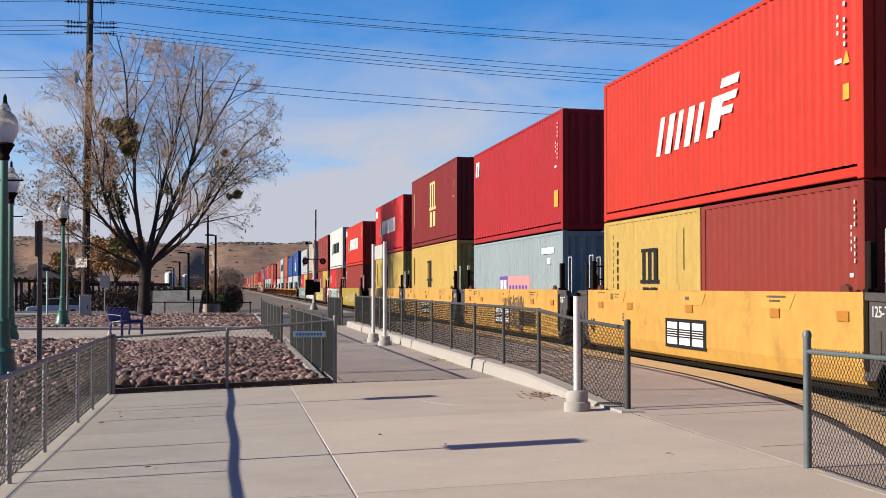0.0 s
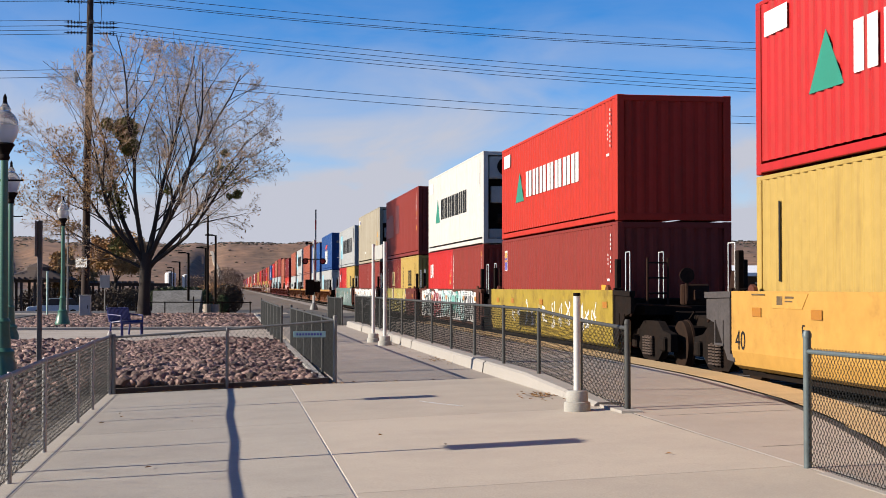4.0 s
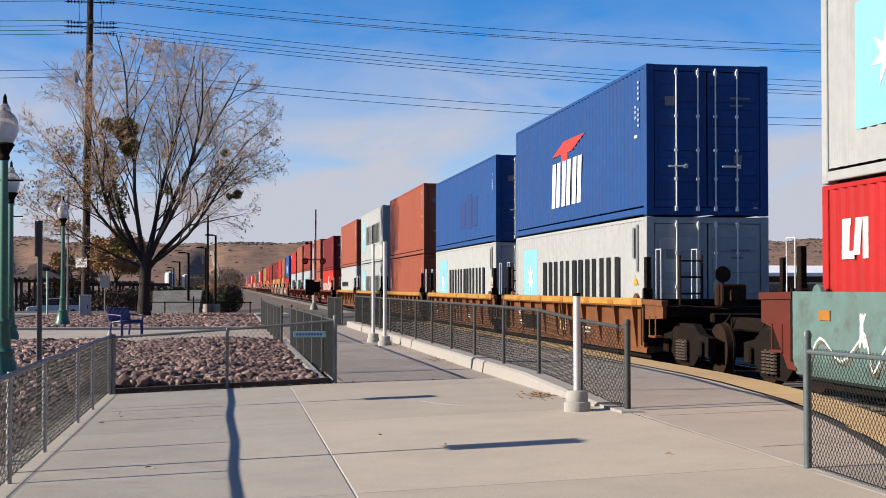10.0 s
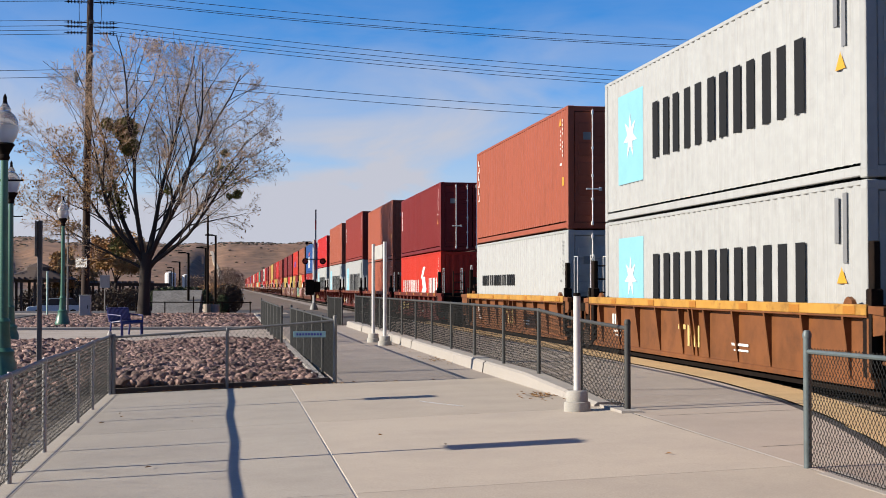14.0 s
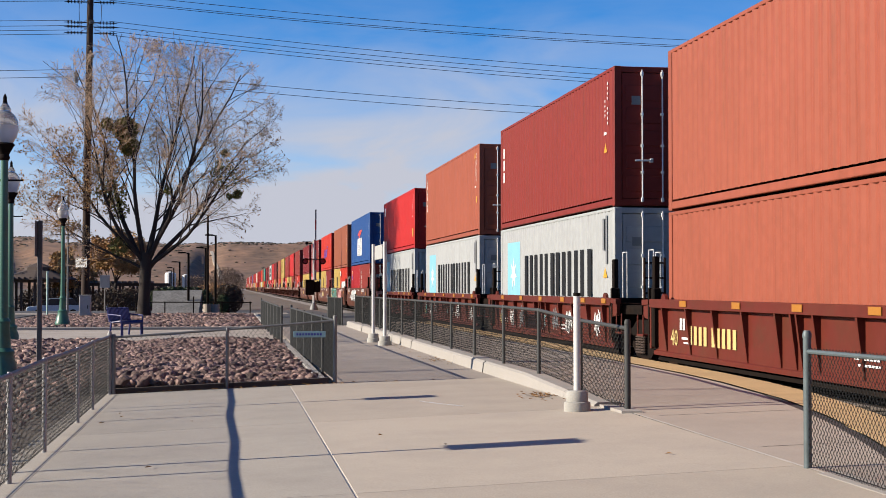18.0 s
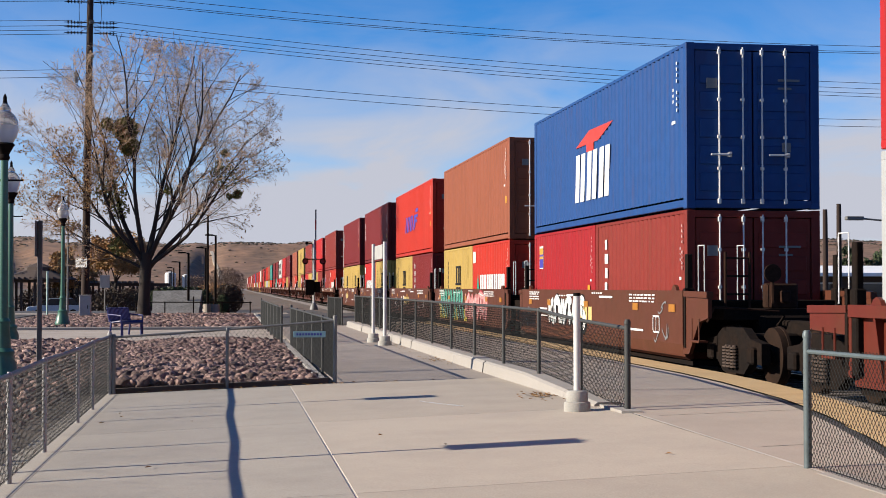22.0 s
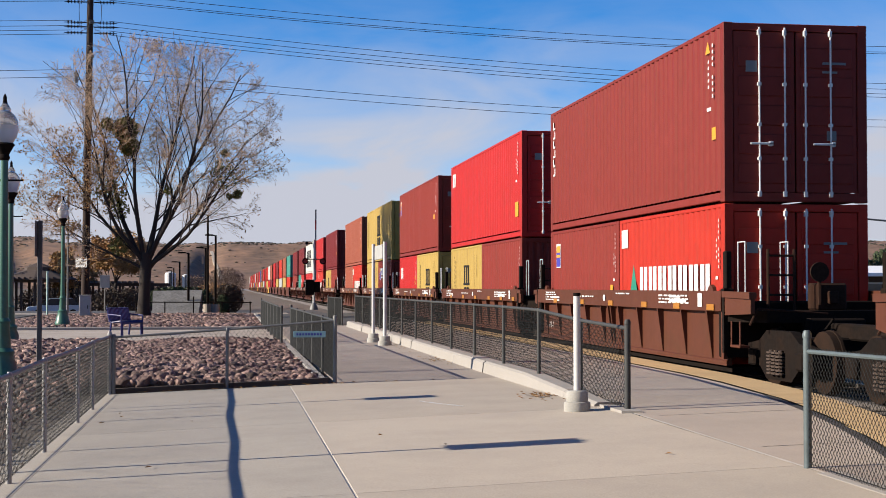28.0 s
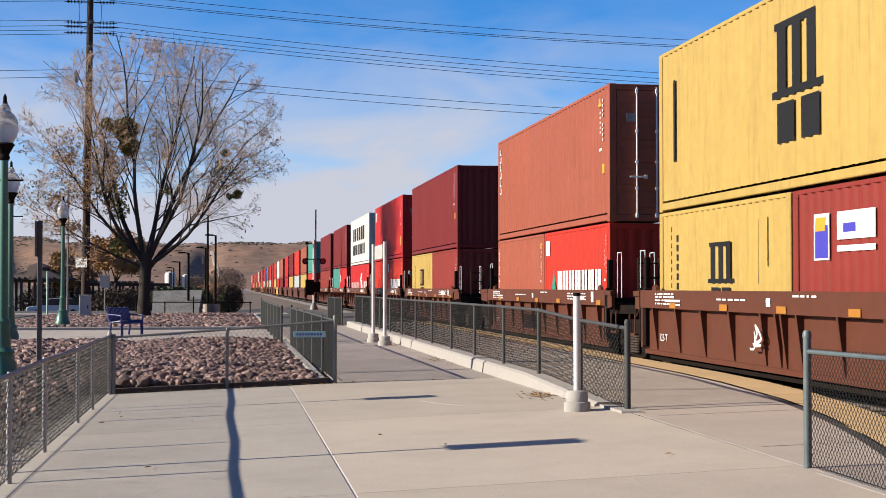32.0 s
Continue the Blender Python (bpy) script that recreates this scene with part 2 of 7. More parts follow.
TACTILE = mat("yellow_tactile_paving", (0.44, 0.305, 0.150), 0.75, grain=(60, 0.1), stain=(1.2, 0.35), bump=0.2)
DARK_BAND = mat("dark_rubber_band", (0.035, 0.033, 0.032), 0.8)
DIRT = mat("dry_dirt", (0.105, 0.083, 0.063), 0.95, grain=(30, 0.2), stain=(0.15, 0.5), stain_col=(0.07, 0.055, 0.043), bump=0.5, bump_scale=25)
ASPHALT = mat("worn_asphalt", (0.060, 0.058, 0.056), 0.9, grain=(120, 0.25), stain=(0.3, 0.4), bump=0.3)
PATH = mat("sunlit_path_concrete", (0.335, 0.290, 0.242), 0.9, grain=(25, 0.25), stain=(0.7, 0.6))
BALLAST = mat("ballast_stone", (0.17, 0.15, 0.135), 0.95, grain=(45, 0.5), stain=(0.6, 0.4), stain_col=(0.09, 0.07, 0.06), bump=0.9, bump_scale=30)
RAIL = mat("polished_rail", (0.35, 0.32, 0.30), 0.35, 0.8, stain=(2, 0.4), stain_col=RUST)
TIE = mat("creosoted_tie", (0.07, 0.055, 0.045), 0.9, stretch=(8, 1, 1), stain=(3, 0.4))
ROCK = mat("purple_grey_river_rock", (0.115, 0.068, 0.058), 0.8, grain=(25, 0.3), stain=(4, 0.8), stain_col=(0.36, 0.255, 0.205), bump=0.5, bump_scale=30, spread=0.72)
BARK = mat("dark_bark", (0.027, 0.020, 0.016), 0.95, grain=(40, 0.3), stain=(3, 0.4), bump=0.8, bump_scale=18, stretch=(1, 1, 0.2))
TWIG = mat("grey_brown_twig", (0.36, 0.25, 0.165), 0.9, grain=(10, 0.3))
DRY_LEAF = mat("dry_brown_leaf", (0.275, 0.145, 0.055), 0.85, grain=(3, 0.4), stain=(0.8, 0.6), stain_col=(0.14, 0.12, 0.04))
MISTLETOE = mat("olive_mistletoe", (0.125, 0.112, 0.024), 0.8, grain=(4, 0.4))
LAMP_GREEN = mat("dark_green_enamel", (0.042, 0.125, 0.085), 0.4, grain=(20, 0.1), stain=(3, 0.3))
POLE_WOOD = mat("creosoted_pole_wood", (0.032, 0.019, 0.014), 0.9, grain=(30, 0.3), stain=(2, 0.5), stretch=(3, 3, 0.2), bump=0.5)
WIRE = mat("dark_cable", (0.03, 0.03, 0.035), 0.6)
WHITE_POST = mat("white_post_enamel", (0.50, 0.50, 0.48), 0.45, grain=(30, 0.05), stain=(3, 0.3))
BENCH_BLUE = mat("royal_blue_bench_enamel", (0.008, 0.013, 0.10), 0.45, stain=(4, 0.3))
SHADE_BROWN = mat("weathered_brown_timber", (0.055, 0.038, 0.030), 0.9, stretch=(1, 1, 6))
HILL = mat("dry_grass_hill", (0.182, 0.103, 0.061), 0.95, grain=(0.09, 0.4), stain=(0.016, 0.85), stain_col=(0.095, 0.070, 0.050), bump=0)
SCRUB = mat("dark_hill_scrub", (0.062, 0.058, 0.042), 0.95, grain=(0.3, 0.4))
GREY_BOX = mat("grey_cabinet_enamel", (0.33, 0.33, 0.31), 0.6, stain=(2, 0.3))
DEAD_SCRUB = mat("dark_dead_scrub", (0.042, 0.030, 0.021), 0.95, grain=(3, 0.5), stain=(0.8, 0.5), stain_col=(0.075, 0.050, 0.030))
BRUSH = mat("grey_brown_brush", (0.135, 0.092, 0.066), 0.95, grain=(3, 0.4))
BUSH = mat("dark_evergreen", (0.035, 0.05, 0.02), 0.9, grain=(3, 0.4))


def glass(name, col, rough=0.08, trans=1.0):
    m = bpy.data.materials.new(name)
    m.use_nodes = True
    b = m.node_tree.nodes["Principled BSDF"]
    b.inputs["Base Color"].default_value = (*col, 1)
    b.inputs["Roughness"].default_value = rough
    b.inputs["Transmission Weight"].default_value = trans
    return m


LID_GLASS = glass("smoky_clear_globe_glass", (0.80, 0.82, 0.82), 0.12, 0.85)
GLOBE = glass("frosted_globe_glass", (0.62, 0.58, 0.54), 0.3, 0.55)
CAR_GLASS = glass("tinted_car_glass", (0.03, 0.035, 0.04), 0.05, 0.0)


# ---- mesh helpers ----
class Geo:
    """Collects faces for one mesh."""

    def __init__(self):
        self.v, self.f = [], []

    def add(self, verts, faces):
        o = len(self.v)
        self.v += [tuple(p) for p in verts]
        self.f += [tuple(i + o for i in q) for q in faces]
        return self

    def box(self, x0, x1, y0, y1, z0, z1):
        return self.add([(x0, y0, z0), (x1, y0, z0), (x1, y1, z0), (x0, y1, z0), (x0, y0, z1), (x1, y0, z1), (x1, y1, z1), (x0, y1, z1)],
                        [(0, 3, 2, 1), (4, 5, 6, 7), (0, 1, 5, 4), (1, 2, 6, 5), (2, 3, 7, 6), (3, 0, 4, 7)])

    def bevel_box(self, x0, x1, y0, y1, z0, z1, b=0.01):
        """A box with all its edges chamfered by b."""
        pts, idx = [], {}
        for sx, xa in ((0, x0), (1, x1)):
            for sy, ya in ((0, y0), (1, y1)):
                for sz, za in ((0, z0), (1, z1)):
                    dx, dy, dz = (b if sx == 0 else -b), (b if sy == 0 else -b), (b if sz == 0 else -b)
                    for k, q in enumerate(((xa, ya + dy, za + dz), (xa + dx, ya, za + dz), (xa + dx, ya + dy, za))):
                        idx[sx, sy, sz, k] = len(pts)
                        pts.append(q)
        g = lambda a, c, d, k: idx[a, c, d, k]
        faces = []
        for s in (0, 1):
            q = [g(s, 0, 0, 0), g(s, 1, 0, 0), g(s, 1, 1, 0), g(s, 0, 1, 0)]
            faces.append(q if s else q[::-1])
            q = [g(0, s, 0, 1), g(1, s, 0, 1), g(1, s, 1, 1), g(0, s, 1, 1)]
            faces.append(q[::-1] if s else q)
            q = [g(0, 0, s, 2), g(1, 0, s, 2), g(1, 1, s, 2), g(0, 1, s, 2)]
            faces.append(q if s else q[::-1])
        for a in (0, 1):
            for c in (0, 1):
                faces.append([g(a, c, 0, 0), g(a, c, 1, 0), g(a, c, 1, 1), g(a, c, 0, 1)])
                faces.append([g(a, 0, c, 0), g(a, 1, c, 0), g(a, 1, c, 2), g(a, 0, c, 2)])
                faces.append([g(0, a, c, 1), g(1, a, c, 1), g(1, a, c, 2), g(0, a, c, 2)])
                for d in (0, 1):
                    faces.append([g(a, c, d, 0), g(a, c, d, 1), g(a, c, d, 2)])
        return self.add(pts, faces)

    def tube(self, p0, p1, r0, r1=None, n=8, caps=True):
        p0, p1 = Vector(p0), Vector(p1)
        r1 = r0 if r1 is None else r1
        d = (p1 - p0).normalized()
        a = d.orthogonal().normalized()
        b = d.cross(a)
        ring = [(math.cos(2 * math.pi * i / n), math.sin(2 * math.pi * i / n)) for i in range(n)]
        vs = [p0 + (a * c + b * s) * r0 for c, s in ring] + [p1 + (a * c + b * s) * r1 for c, s in ring]
        fs = [(i, (i + 1) % n, n + (i + 1) % n, n + i) for i in range(n)]
        if caps:
            fs += [tuple(range(n))[::-1], tuple(range(n, 2 * n))]
        return self.add(vs, fs)

    def lathe(self, profile, centre=(0, 0, 0), n=20):
        """Turns (radius, height) pairs round the upright axis."""
        cx, cy, cz = centre
        vs = [(cx + r * math.cos(2 * math.pi * i / n), cy + r * math.sin(2 * math.pi * i / n), cz + z) for r, z in profile for i in range(n)]
        fs = [(k * n + i, k * n + (i + 1) % n, (k + 1) * n + (i + 1) % n, (k + 1) * n + i) for k in range(len(profile) - 1) for i in range(n)]
        fs += [tuple(range(n))[::-1], tuple((len(profile) - 1) * n + i for i in range(n))]
        return self.add(vs, fs)

    def extrude(self, pts, axis, a, b):
        """A flat outline (list of 2D points) drawn out from a to b along an axis: 'x' takes (y, z), 'y' takes (x, z), 'z' takes (x, y)."""
        put = {"x": lambda p, t: (t, p[0], p[1]), "y": lambda p, t: (p[0], t, p[1]), "z": lambda p, t: (p[0], p[1], t)}[axis]
        n = len(pts)
        return self.add([put(p, a) for p in pts] + [put(p, b) for p in pts],
                        [tuple(range(n))[::-1], tuple(range(n, 2 * n))] + [(i, (i + 1) % n, n + (i + 1) % n, n + i) for i in range(n)])

    def data(self, name, material, smooth=False):
        me = bpy.data.meshes.new(name)
        me.from_pydata(self.v, [], self.f)
        me.materials.append(material)
        bm = bmesh.new()
        bm.from_mesh(me)
        bmesh.ops.recalc_face_normals(bm, faces=bm.faces)
        bm.to_mesh(me)
        bm.free()
        if smooth:
            me.shade_smooth()
            me.set_sharp_from_angle(angle=radians(40))
        return me


def part(name, geo, material, parent, label="", smooth=False, at=None):
    """Links a Geo (or shared mesh data) as one mesh object under a thing or a part."""
    me = geo.data(name, material, smooth) if isinstance(geo, Geo) else geo
    ob = new(name, me)
    ob.parent = parent
    if at is not None:
        ob.matrix_basis = at
    if label:
        tagged(ob, label)
    return ob


def thing(name, label, category, at=None, group="", kind=""):
    ob = new(name)
    ob.empty_display_size = 0.2
    if at is not None:
        ob.matrix_basis = at
    return tagged(ob, label, category, group, kind)


def single(name, geo, material, label, category="", kind="", smooth=False, group=""):
    me = geo.data(name, material, smooth) if isinstance(geo, Geo) else geo
    return tagged(new(name, me), label, category, group, kind)


MOVING = []  # (thing, y at the start, x, z)

# ---- ground and structure ----
def walk_z(x, y=10.0):
    """Height of the walkway across: it rises towards the platform, less so along the far kerb."""
    far = min(1.0, max(0.0, (y - 15.0) / 7.0))
    pts = [(-12, -0.12), (-2.0, -0.105), (1.6, 0.039 - 0.004 * far), (4.37, 0.15 - 0.055 * far), (6.0, 0.195), (7.6, 0.215)]
    for (a, p), (b, q) in zip(pts, pts[1:]):
        if x <= b:
            return p + (q - p) * max(0.0, (x - a) / (b - a))
    return pts[-1][1]


def edge_x(y):
    """The platform's edge: straight along the track, then swinging away from it near the end."""
    return 7.40 - (0.0142 * (21 - y) ** 2 if y < 21 else 0.0)


ground_geo = Geo()
gx = [-3000, -900, -300, -100, -40, -14, 6.6, 40, 150, 600, 3000]
gy = [-1500, -300, -60, 0, 20, 50, 100, 250, 600, 1500, 4500]
ground_geo.add([(x, y, -0.85 if x < -8 and 80 < y < 1000 else -0.16) for y in gy for x in gx],
               [(j * len(gx) + i, j * len(gx) + i + 1, (j + 1) * len(gx) + i + 1, (j + 1) * len(gx) + i) for j in range(len(gy) - 1) for i in range(len(gx) - 1)])
single("ground", ground_geo, DIRT, "dry brown dirt ground reaching to the hills", "ground", "structure")

ballast = Geo()
prof = [(7.0, -0.155), (7.45, -0.06), (10.6, -0.06), (11.5, -0.155)]
ys = [-300, -60, 0, 30, 60, 120, 300, 1250]
ballast.add([(x, y, z) for y in ys for x, z in prof], [(j * 4 + i, j * 4 + i + 1, (j + 1) * 4 + i + 1, (j + 1) * 4 + i) for j in range(len(ys) - 1) for i in range(3)])
track_bed = single("track_bed", ballast, BALLAST, "grey-brown crushed stone track bed under the rails", "track bed", "structure")
for side in (-1, 1):
    r = Geo()
    xo = TRACK_X + side * 0.753
    r.extrude([(xo - 0.07, -0.17), (xo + 0.07, -0.17), (xo + 0.012, -0.14), (xo + 0.036, -0.035), (xo + 0.036, 0.0), (xo - 0.036, 0.0), (xo - 0.036, -0.035), (xo - 0.012, -0.14)], "y", -300, 1250)
    part("rail", r, RAIL, track_bed, "worn steel rail with a bright head")
tie_me = Geo().box(-1.3, 1.3, -0.11, 0.11, -0.12, -0.045).data("tie", TIE)
for i in range(150):
    part("tie", tie_me, TIE, track_bed, at=pose(TRACK_X, 12 + i * 0.52, 0))
far_ties = Geo()
for i in range(330):
    far_ties.box(TRACK_X - 1.3, TRACK_X + 1.3, 90 + i * 0.52, 90.22 + i * 0.52, -0.12, -0.045)
tagged(part("far_ties", far_ties, TIE, track_bed, "row of dark wooden ties"), kind="stuff")

# the walkway, poured in slabs with open joints
walkway = thing("walkway", "pale concrete station walkway sloping up to the platform", "pavement", kind="structure")
jx = [-2.0, 0.90, 4.325]
jy = [-8.0, -2.0, 4.2, 10.2, 15.6, 21.55, 28.0, 34.0, 40.0, 46.0, 51.8]
for i in range(2):
    for j in range(len(jy) - 1):
        if i == 0 and jy[j] > 21:
            continue
        g = Geo()
        x0 = 1.62 if jy[j] > 21 else jx[i] + (0.011 if i else 0)
        x1, y0, y1 = jx[i + 1] - (0.011 if i == 0 else 0), jy[j] + 0.004, jy[j + 1] - 0.004
        n = 6
        vs = []
        for y in (y0, y1):
            for k in range(n + 1):
                x = x0 + (x1 - x0) * k / n
                vs.append((x, y, walk_z(x, y)))
        m2 = 2 * (n + 1)
        vs += [(a, b, c - 0.14) for a, b, c in vs]
        fs = [(k, k + 1, n + 2 + k, n + 1 + k) for k in range(n)]
        fs += [(k, k + 1, m2 + k + 1, m2 + k) for k in range(n)] + [(n + 1 + k, n + 2 + k, m2 + n + 2 + k, m2 + n + 1 + k) for k in range(n)]
        fs += [(0, n + 1, m2 + n + 1, m2), (n, 2 * n + 1, m2 + 2 * n + 1, m2 + n)]
        g.add(vs, fs)
        # slabs beside the -x fence carry its mesh shadow in their colour
        part("slab", g, (CONCRETE if i else CONCRETE_SHADE_GREY) if jy[j] < 21 else CONCRETE_OLD, walkway)
g = Geo()
g.add([(0.885, -8, walk_z(0.9) - 0.006), (0.915, -8, walk_z(0.9) - 0.006), (0.915, 21.5, walk_z(0.9) - 0.006), (0.885, 21.5, walk_z(0.9) - 0.006)], [(0, 1, 2, 3)])
part("joint_filler", g, JOINT, walkway, "pale crumbling joint filler")

edge_line = Geo()
for k in range(26):
    ya, yb = 6.6 + k * 0.31, 6.6 + (k + 1) * 0.31
    wd = 0.012 + 0.005 * ((k * 7) % 5) / 4
    edge_line.add([(4.332 - wd, ya, walk_z(4.33) + 0.003), (4.332 + wd, ya, walk_z(4.33) + 0.003), (4.332 + wd, yb, walk_z(4.33) + 0.003), (4.332 - wd, yb, walk_z(4.33) + 0.003)], [(0, 1, 2, 3)])
part("joint_filler", edge_line, JOINT, walkway, "pale crumbling joint filler")

# the platform with its tactile edge
platform = thing("platform", "grey concrete railway platform with a yellow tactile edge", "platform", kind="structure")


def strip(a, b, z_add, y0, y1, thick=0.0, step=0.5):
    """A sheet between two lines a(y), b(y), lying on the platform."""
    g, n = Geo(), max(2, int((y1 - y0) / step))
    rows = [(y0 + (y1 - y0) * k / n) for k in range(n + 1)]
    vs, cols = [], 5
    for y in rows:
        for c in range(cols + 1):
            x = a(y) + (b(y) - a(y)) * c / cols
            vs.append((x, y, (walk_z(x) if y < 16.2 else 0.215) + z_add))
    g.add(vs, [(k * (cols + 1) + c, k * (cols + 1) + c + 1, (k + 1) * (cols + 1) + c + 1, (k + 1) * (cols + 1) + c) for k in range(n) for c in range(cols)])
    if thick:
        g.add([p for y in rows for p in ((b(y), y, (walk_z(b(y)) if y < 16.2 else 0.215) + z_add), (b(y), y, -0.2))], [(2 * k, 2 * k + 2, 2 * k + 3, 2 * k + 1) for k in range(n)])
    return g


part("slab", strip(lambda y: 4.34, lambda y: edge_x(y) - 0.68, 0.0, 6.6, 16.2), PLAT, platform, "grey concrete slab")
part("slab", strip(lambda y: 4.40, lambda y: edge_x(y) - 0.68, 0.0, 16.2, 51.8, step=2.0), PLAT, platform, "grey concrete slab")
part("edge_band", strip(lambda y: edge_x(y) - 0.68, lambda y: edge_x(y) - 0.56, -0.008, 6.6, 16.2), DARK_BAND, platform, "dark band beside the tactile strip")
part("edge_band", strip(lambda y: edge_x(y) - 0.68, lambda y: edge_x(y) - 0.63, -0.008, 16.2, 51.8, step=2.0), DARK_BAND, platform, "dark band beside the tactile strip")
part("tactile_strip", strip(lambda y: edge_x(y) - (0.56 if y < 16.2 else 0.63), edge_x, 0.006, 6.6, 16.2, 1), TACTILE, platform, "yellow tactile warning strip")
part("tactile_strip", strip(lambda y: edge_x(y) - 0.63, edge_x, 0.006, 16.2, 51.8, 1, step=2.0), TACTILE, platform, "yellow tactile warning strip")

for jyy in (11.4, 14.3, 17.2, 20.2, 23.3, 26.4, 29.5, 32.6):
    z_j = lambda x: (walk_z(x) if jyy < 16.2 else 0.215) + 0.002
    x_far = edge_x(jyy) - 0.69
    g = Geo().add([(4.5, jyy, z_j(4.5)), (x_far, jyy, z_j(x_far)), (x_far, jyy + 0.014, z_j(x_far)), (4.5, jyy + 0.014, z_j(4.5))], [(0, 1, 2, 3)])
    part("expansion_joint", g, DARK_BAND, platform, "dark joint across the slab")

# ---- the train ----
CACHE = {}


def cached(key, build, material, smooth=False):
    if key not in CACHE:
        CACHE[key] = build().data(key[0], material, smooth)
    return CACHE[key]


W2 = 1.219
PANEL = {40: 12.192, 20: 6.058}


def corrugated(length, z0, z1, pitch=0.278, depth=0.027):
    """An upright trapezoid-corrugated sheet along y, its crests at x = 0, its back towards +x."""
    g = Geo()
    n = max(1, round(length / pitch))
    p = length / n
    line = []
    for k in range(n):
        y = -length / 2 + k * p
        line += [(depth, y), (depth, y + 0.25 * p), (0.0, y + 0.5 * p), (0.0, y + 0.75 * p)]
    line.append((depth, length / 2))
    vs = [(x, y, z0) for x, y in line] + [(x, y, z1) for x, y in line]
    m = len(line)
    g.add(vs, [(i, i + 1, m + i + 1, m + i) for i in range(m - 1)])
    return g


def lettering(shapes, length, h, lift=0.0):
    """Flat plates for markings on the track side wall: (kind, u0, u1, v0, v1[, lean]) in shares of length and height; u runs from the far end."""
    g = Geo()
    y = lambda u: length / 2 - u * length
    z = lambda v: v * h
    for i, s in enumerate(shapes):
        x1 = -W2 - 0.001 - lift - 0.0002 * (i % 8)
        x0 = x1 - 0.001
        kind, u0, u1, v0, v1 = s[:5]
        lean = s[5] if len(s) > 5 else 0.0
        if kind == "bar":
            g.extrude([(y(u0), z(v0)), (y(u1), z(v0)), (y(u1 + lean), z(v1)), (y(u0 + lean), z(v1))], "x", x0, x1)
        elif kind == "tri":
            g.extrude([(y(u0), z(v0)), (y(u1), z(v0)), (y((u0 + u1) / 2), z(v1))], "x", x0, x1)
        elif kind == "star":
            cu, cv, r = (y(u0) + y(u1)) / 2, (z(v0) + z(v1)) / 2, abs(z(v1) - z(v0)) / 2
            pts = [(cu + math.cos(math.pi * k / 7 + 1.57) * r * (1 if k % 2 == 0 else 0.38), cv + math.sin(math.pi * k / 7 + 1.57) * r * (1 if k % 2 == 0 else 0.38)) for k in range(14)]
            g.extrude(pts, "x", x0 - 0.004, x1 - 0.004)
    return g


def word(n, u0, u1, v0, v1, lean=0.0, stroke=0.34):
    """A brand name as plain upright bars, two to a character."""
    out, w = [], (u1 - u0) / n
    for k in range(n):
        a = u0 + k * w
        out.append(("bar", a + 0.06 * w, a + (0.06 + stroke) * w, v0, v1, lean))
        out.append(("bar", a + (0.86 - stroke) * w, a + 0.86 * w, v0, v1, lean))
    return out


def comb(u0, u1, v0, v1):
    """Three thick uprights under one bar."""
    w = (u1 - u0)
    return [("bar", u0 + w * a, u0 + w * b, v0, v1) for a, b in ((0.08, 0.28), (0.42, 0.60), (0.74, 0.92))] + [
        ("bar", u0 + w * 0.02, u0 + w * 0.92, v1 - (v1 - v0) * 0.10, v1 + 0.003), ("bar", u0 - w * 0.04, u0 + w * 1.08, v0 - (v1 - v0) * 0.10, v0 + 0.004)]


def codes(k=0):
    return [("bar", 0.956, 0.9605, 0.60 + 0.036 * i, 0.620 + 0.036 * i) for i in range(9) if i != 4] + [("bar", 0.940, 0.9445, 0.66 + 0.036 * i, 0.678 + 0.036 * i) for i in range(3 + k)] + [("bar", 0.935, 0.952, 0.53, 0.55)]


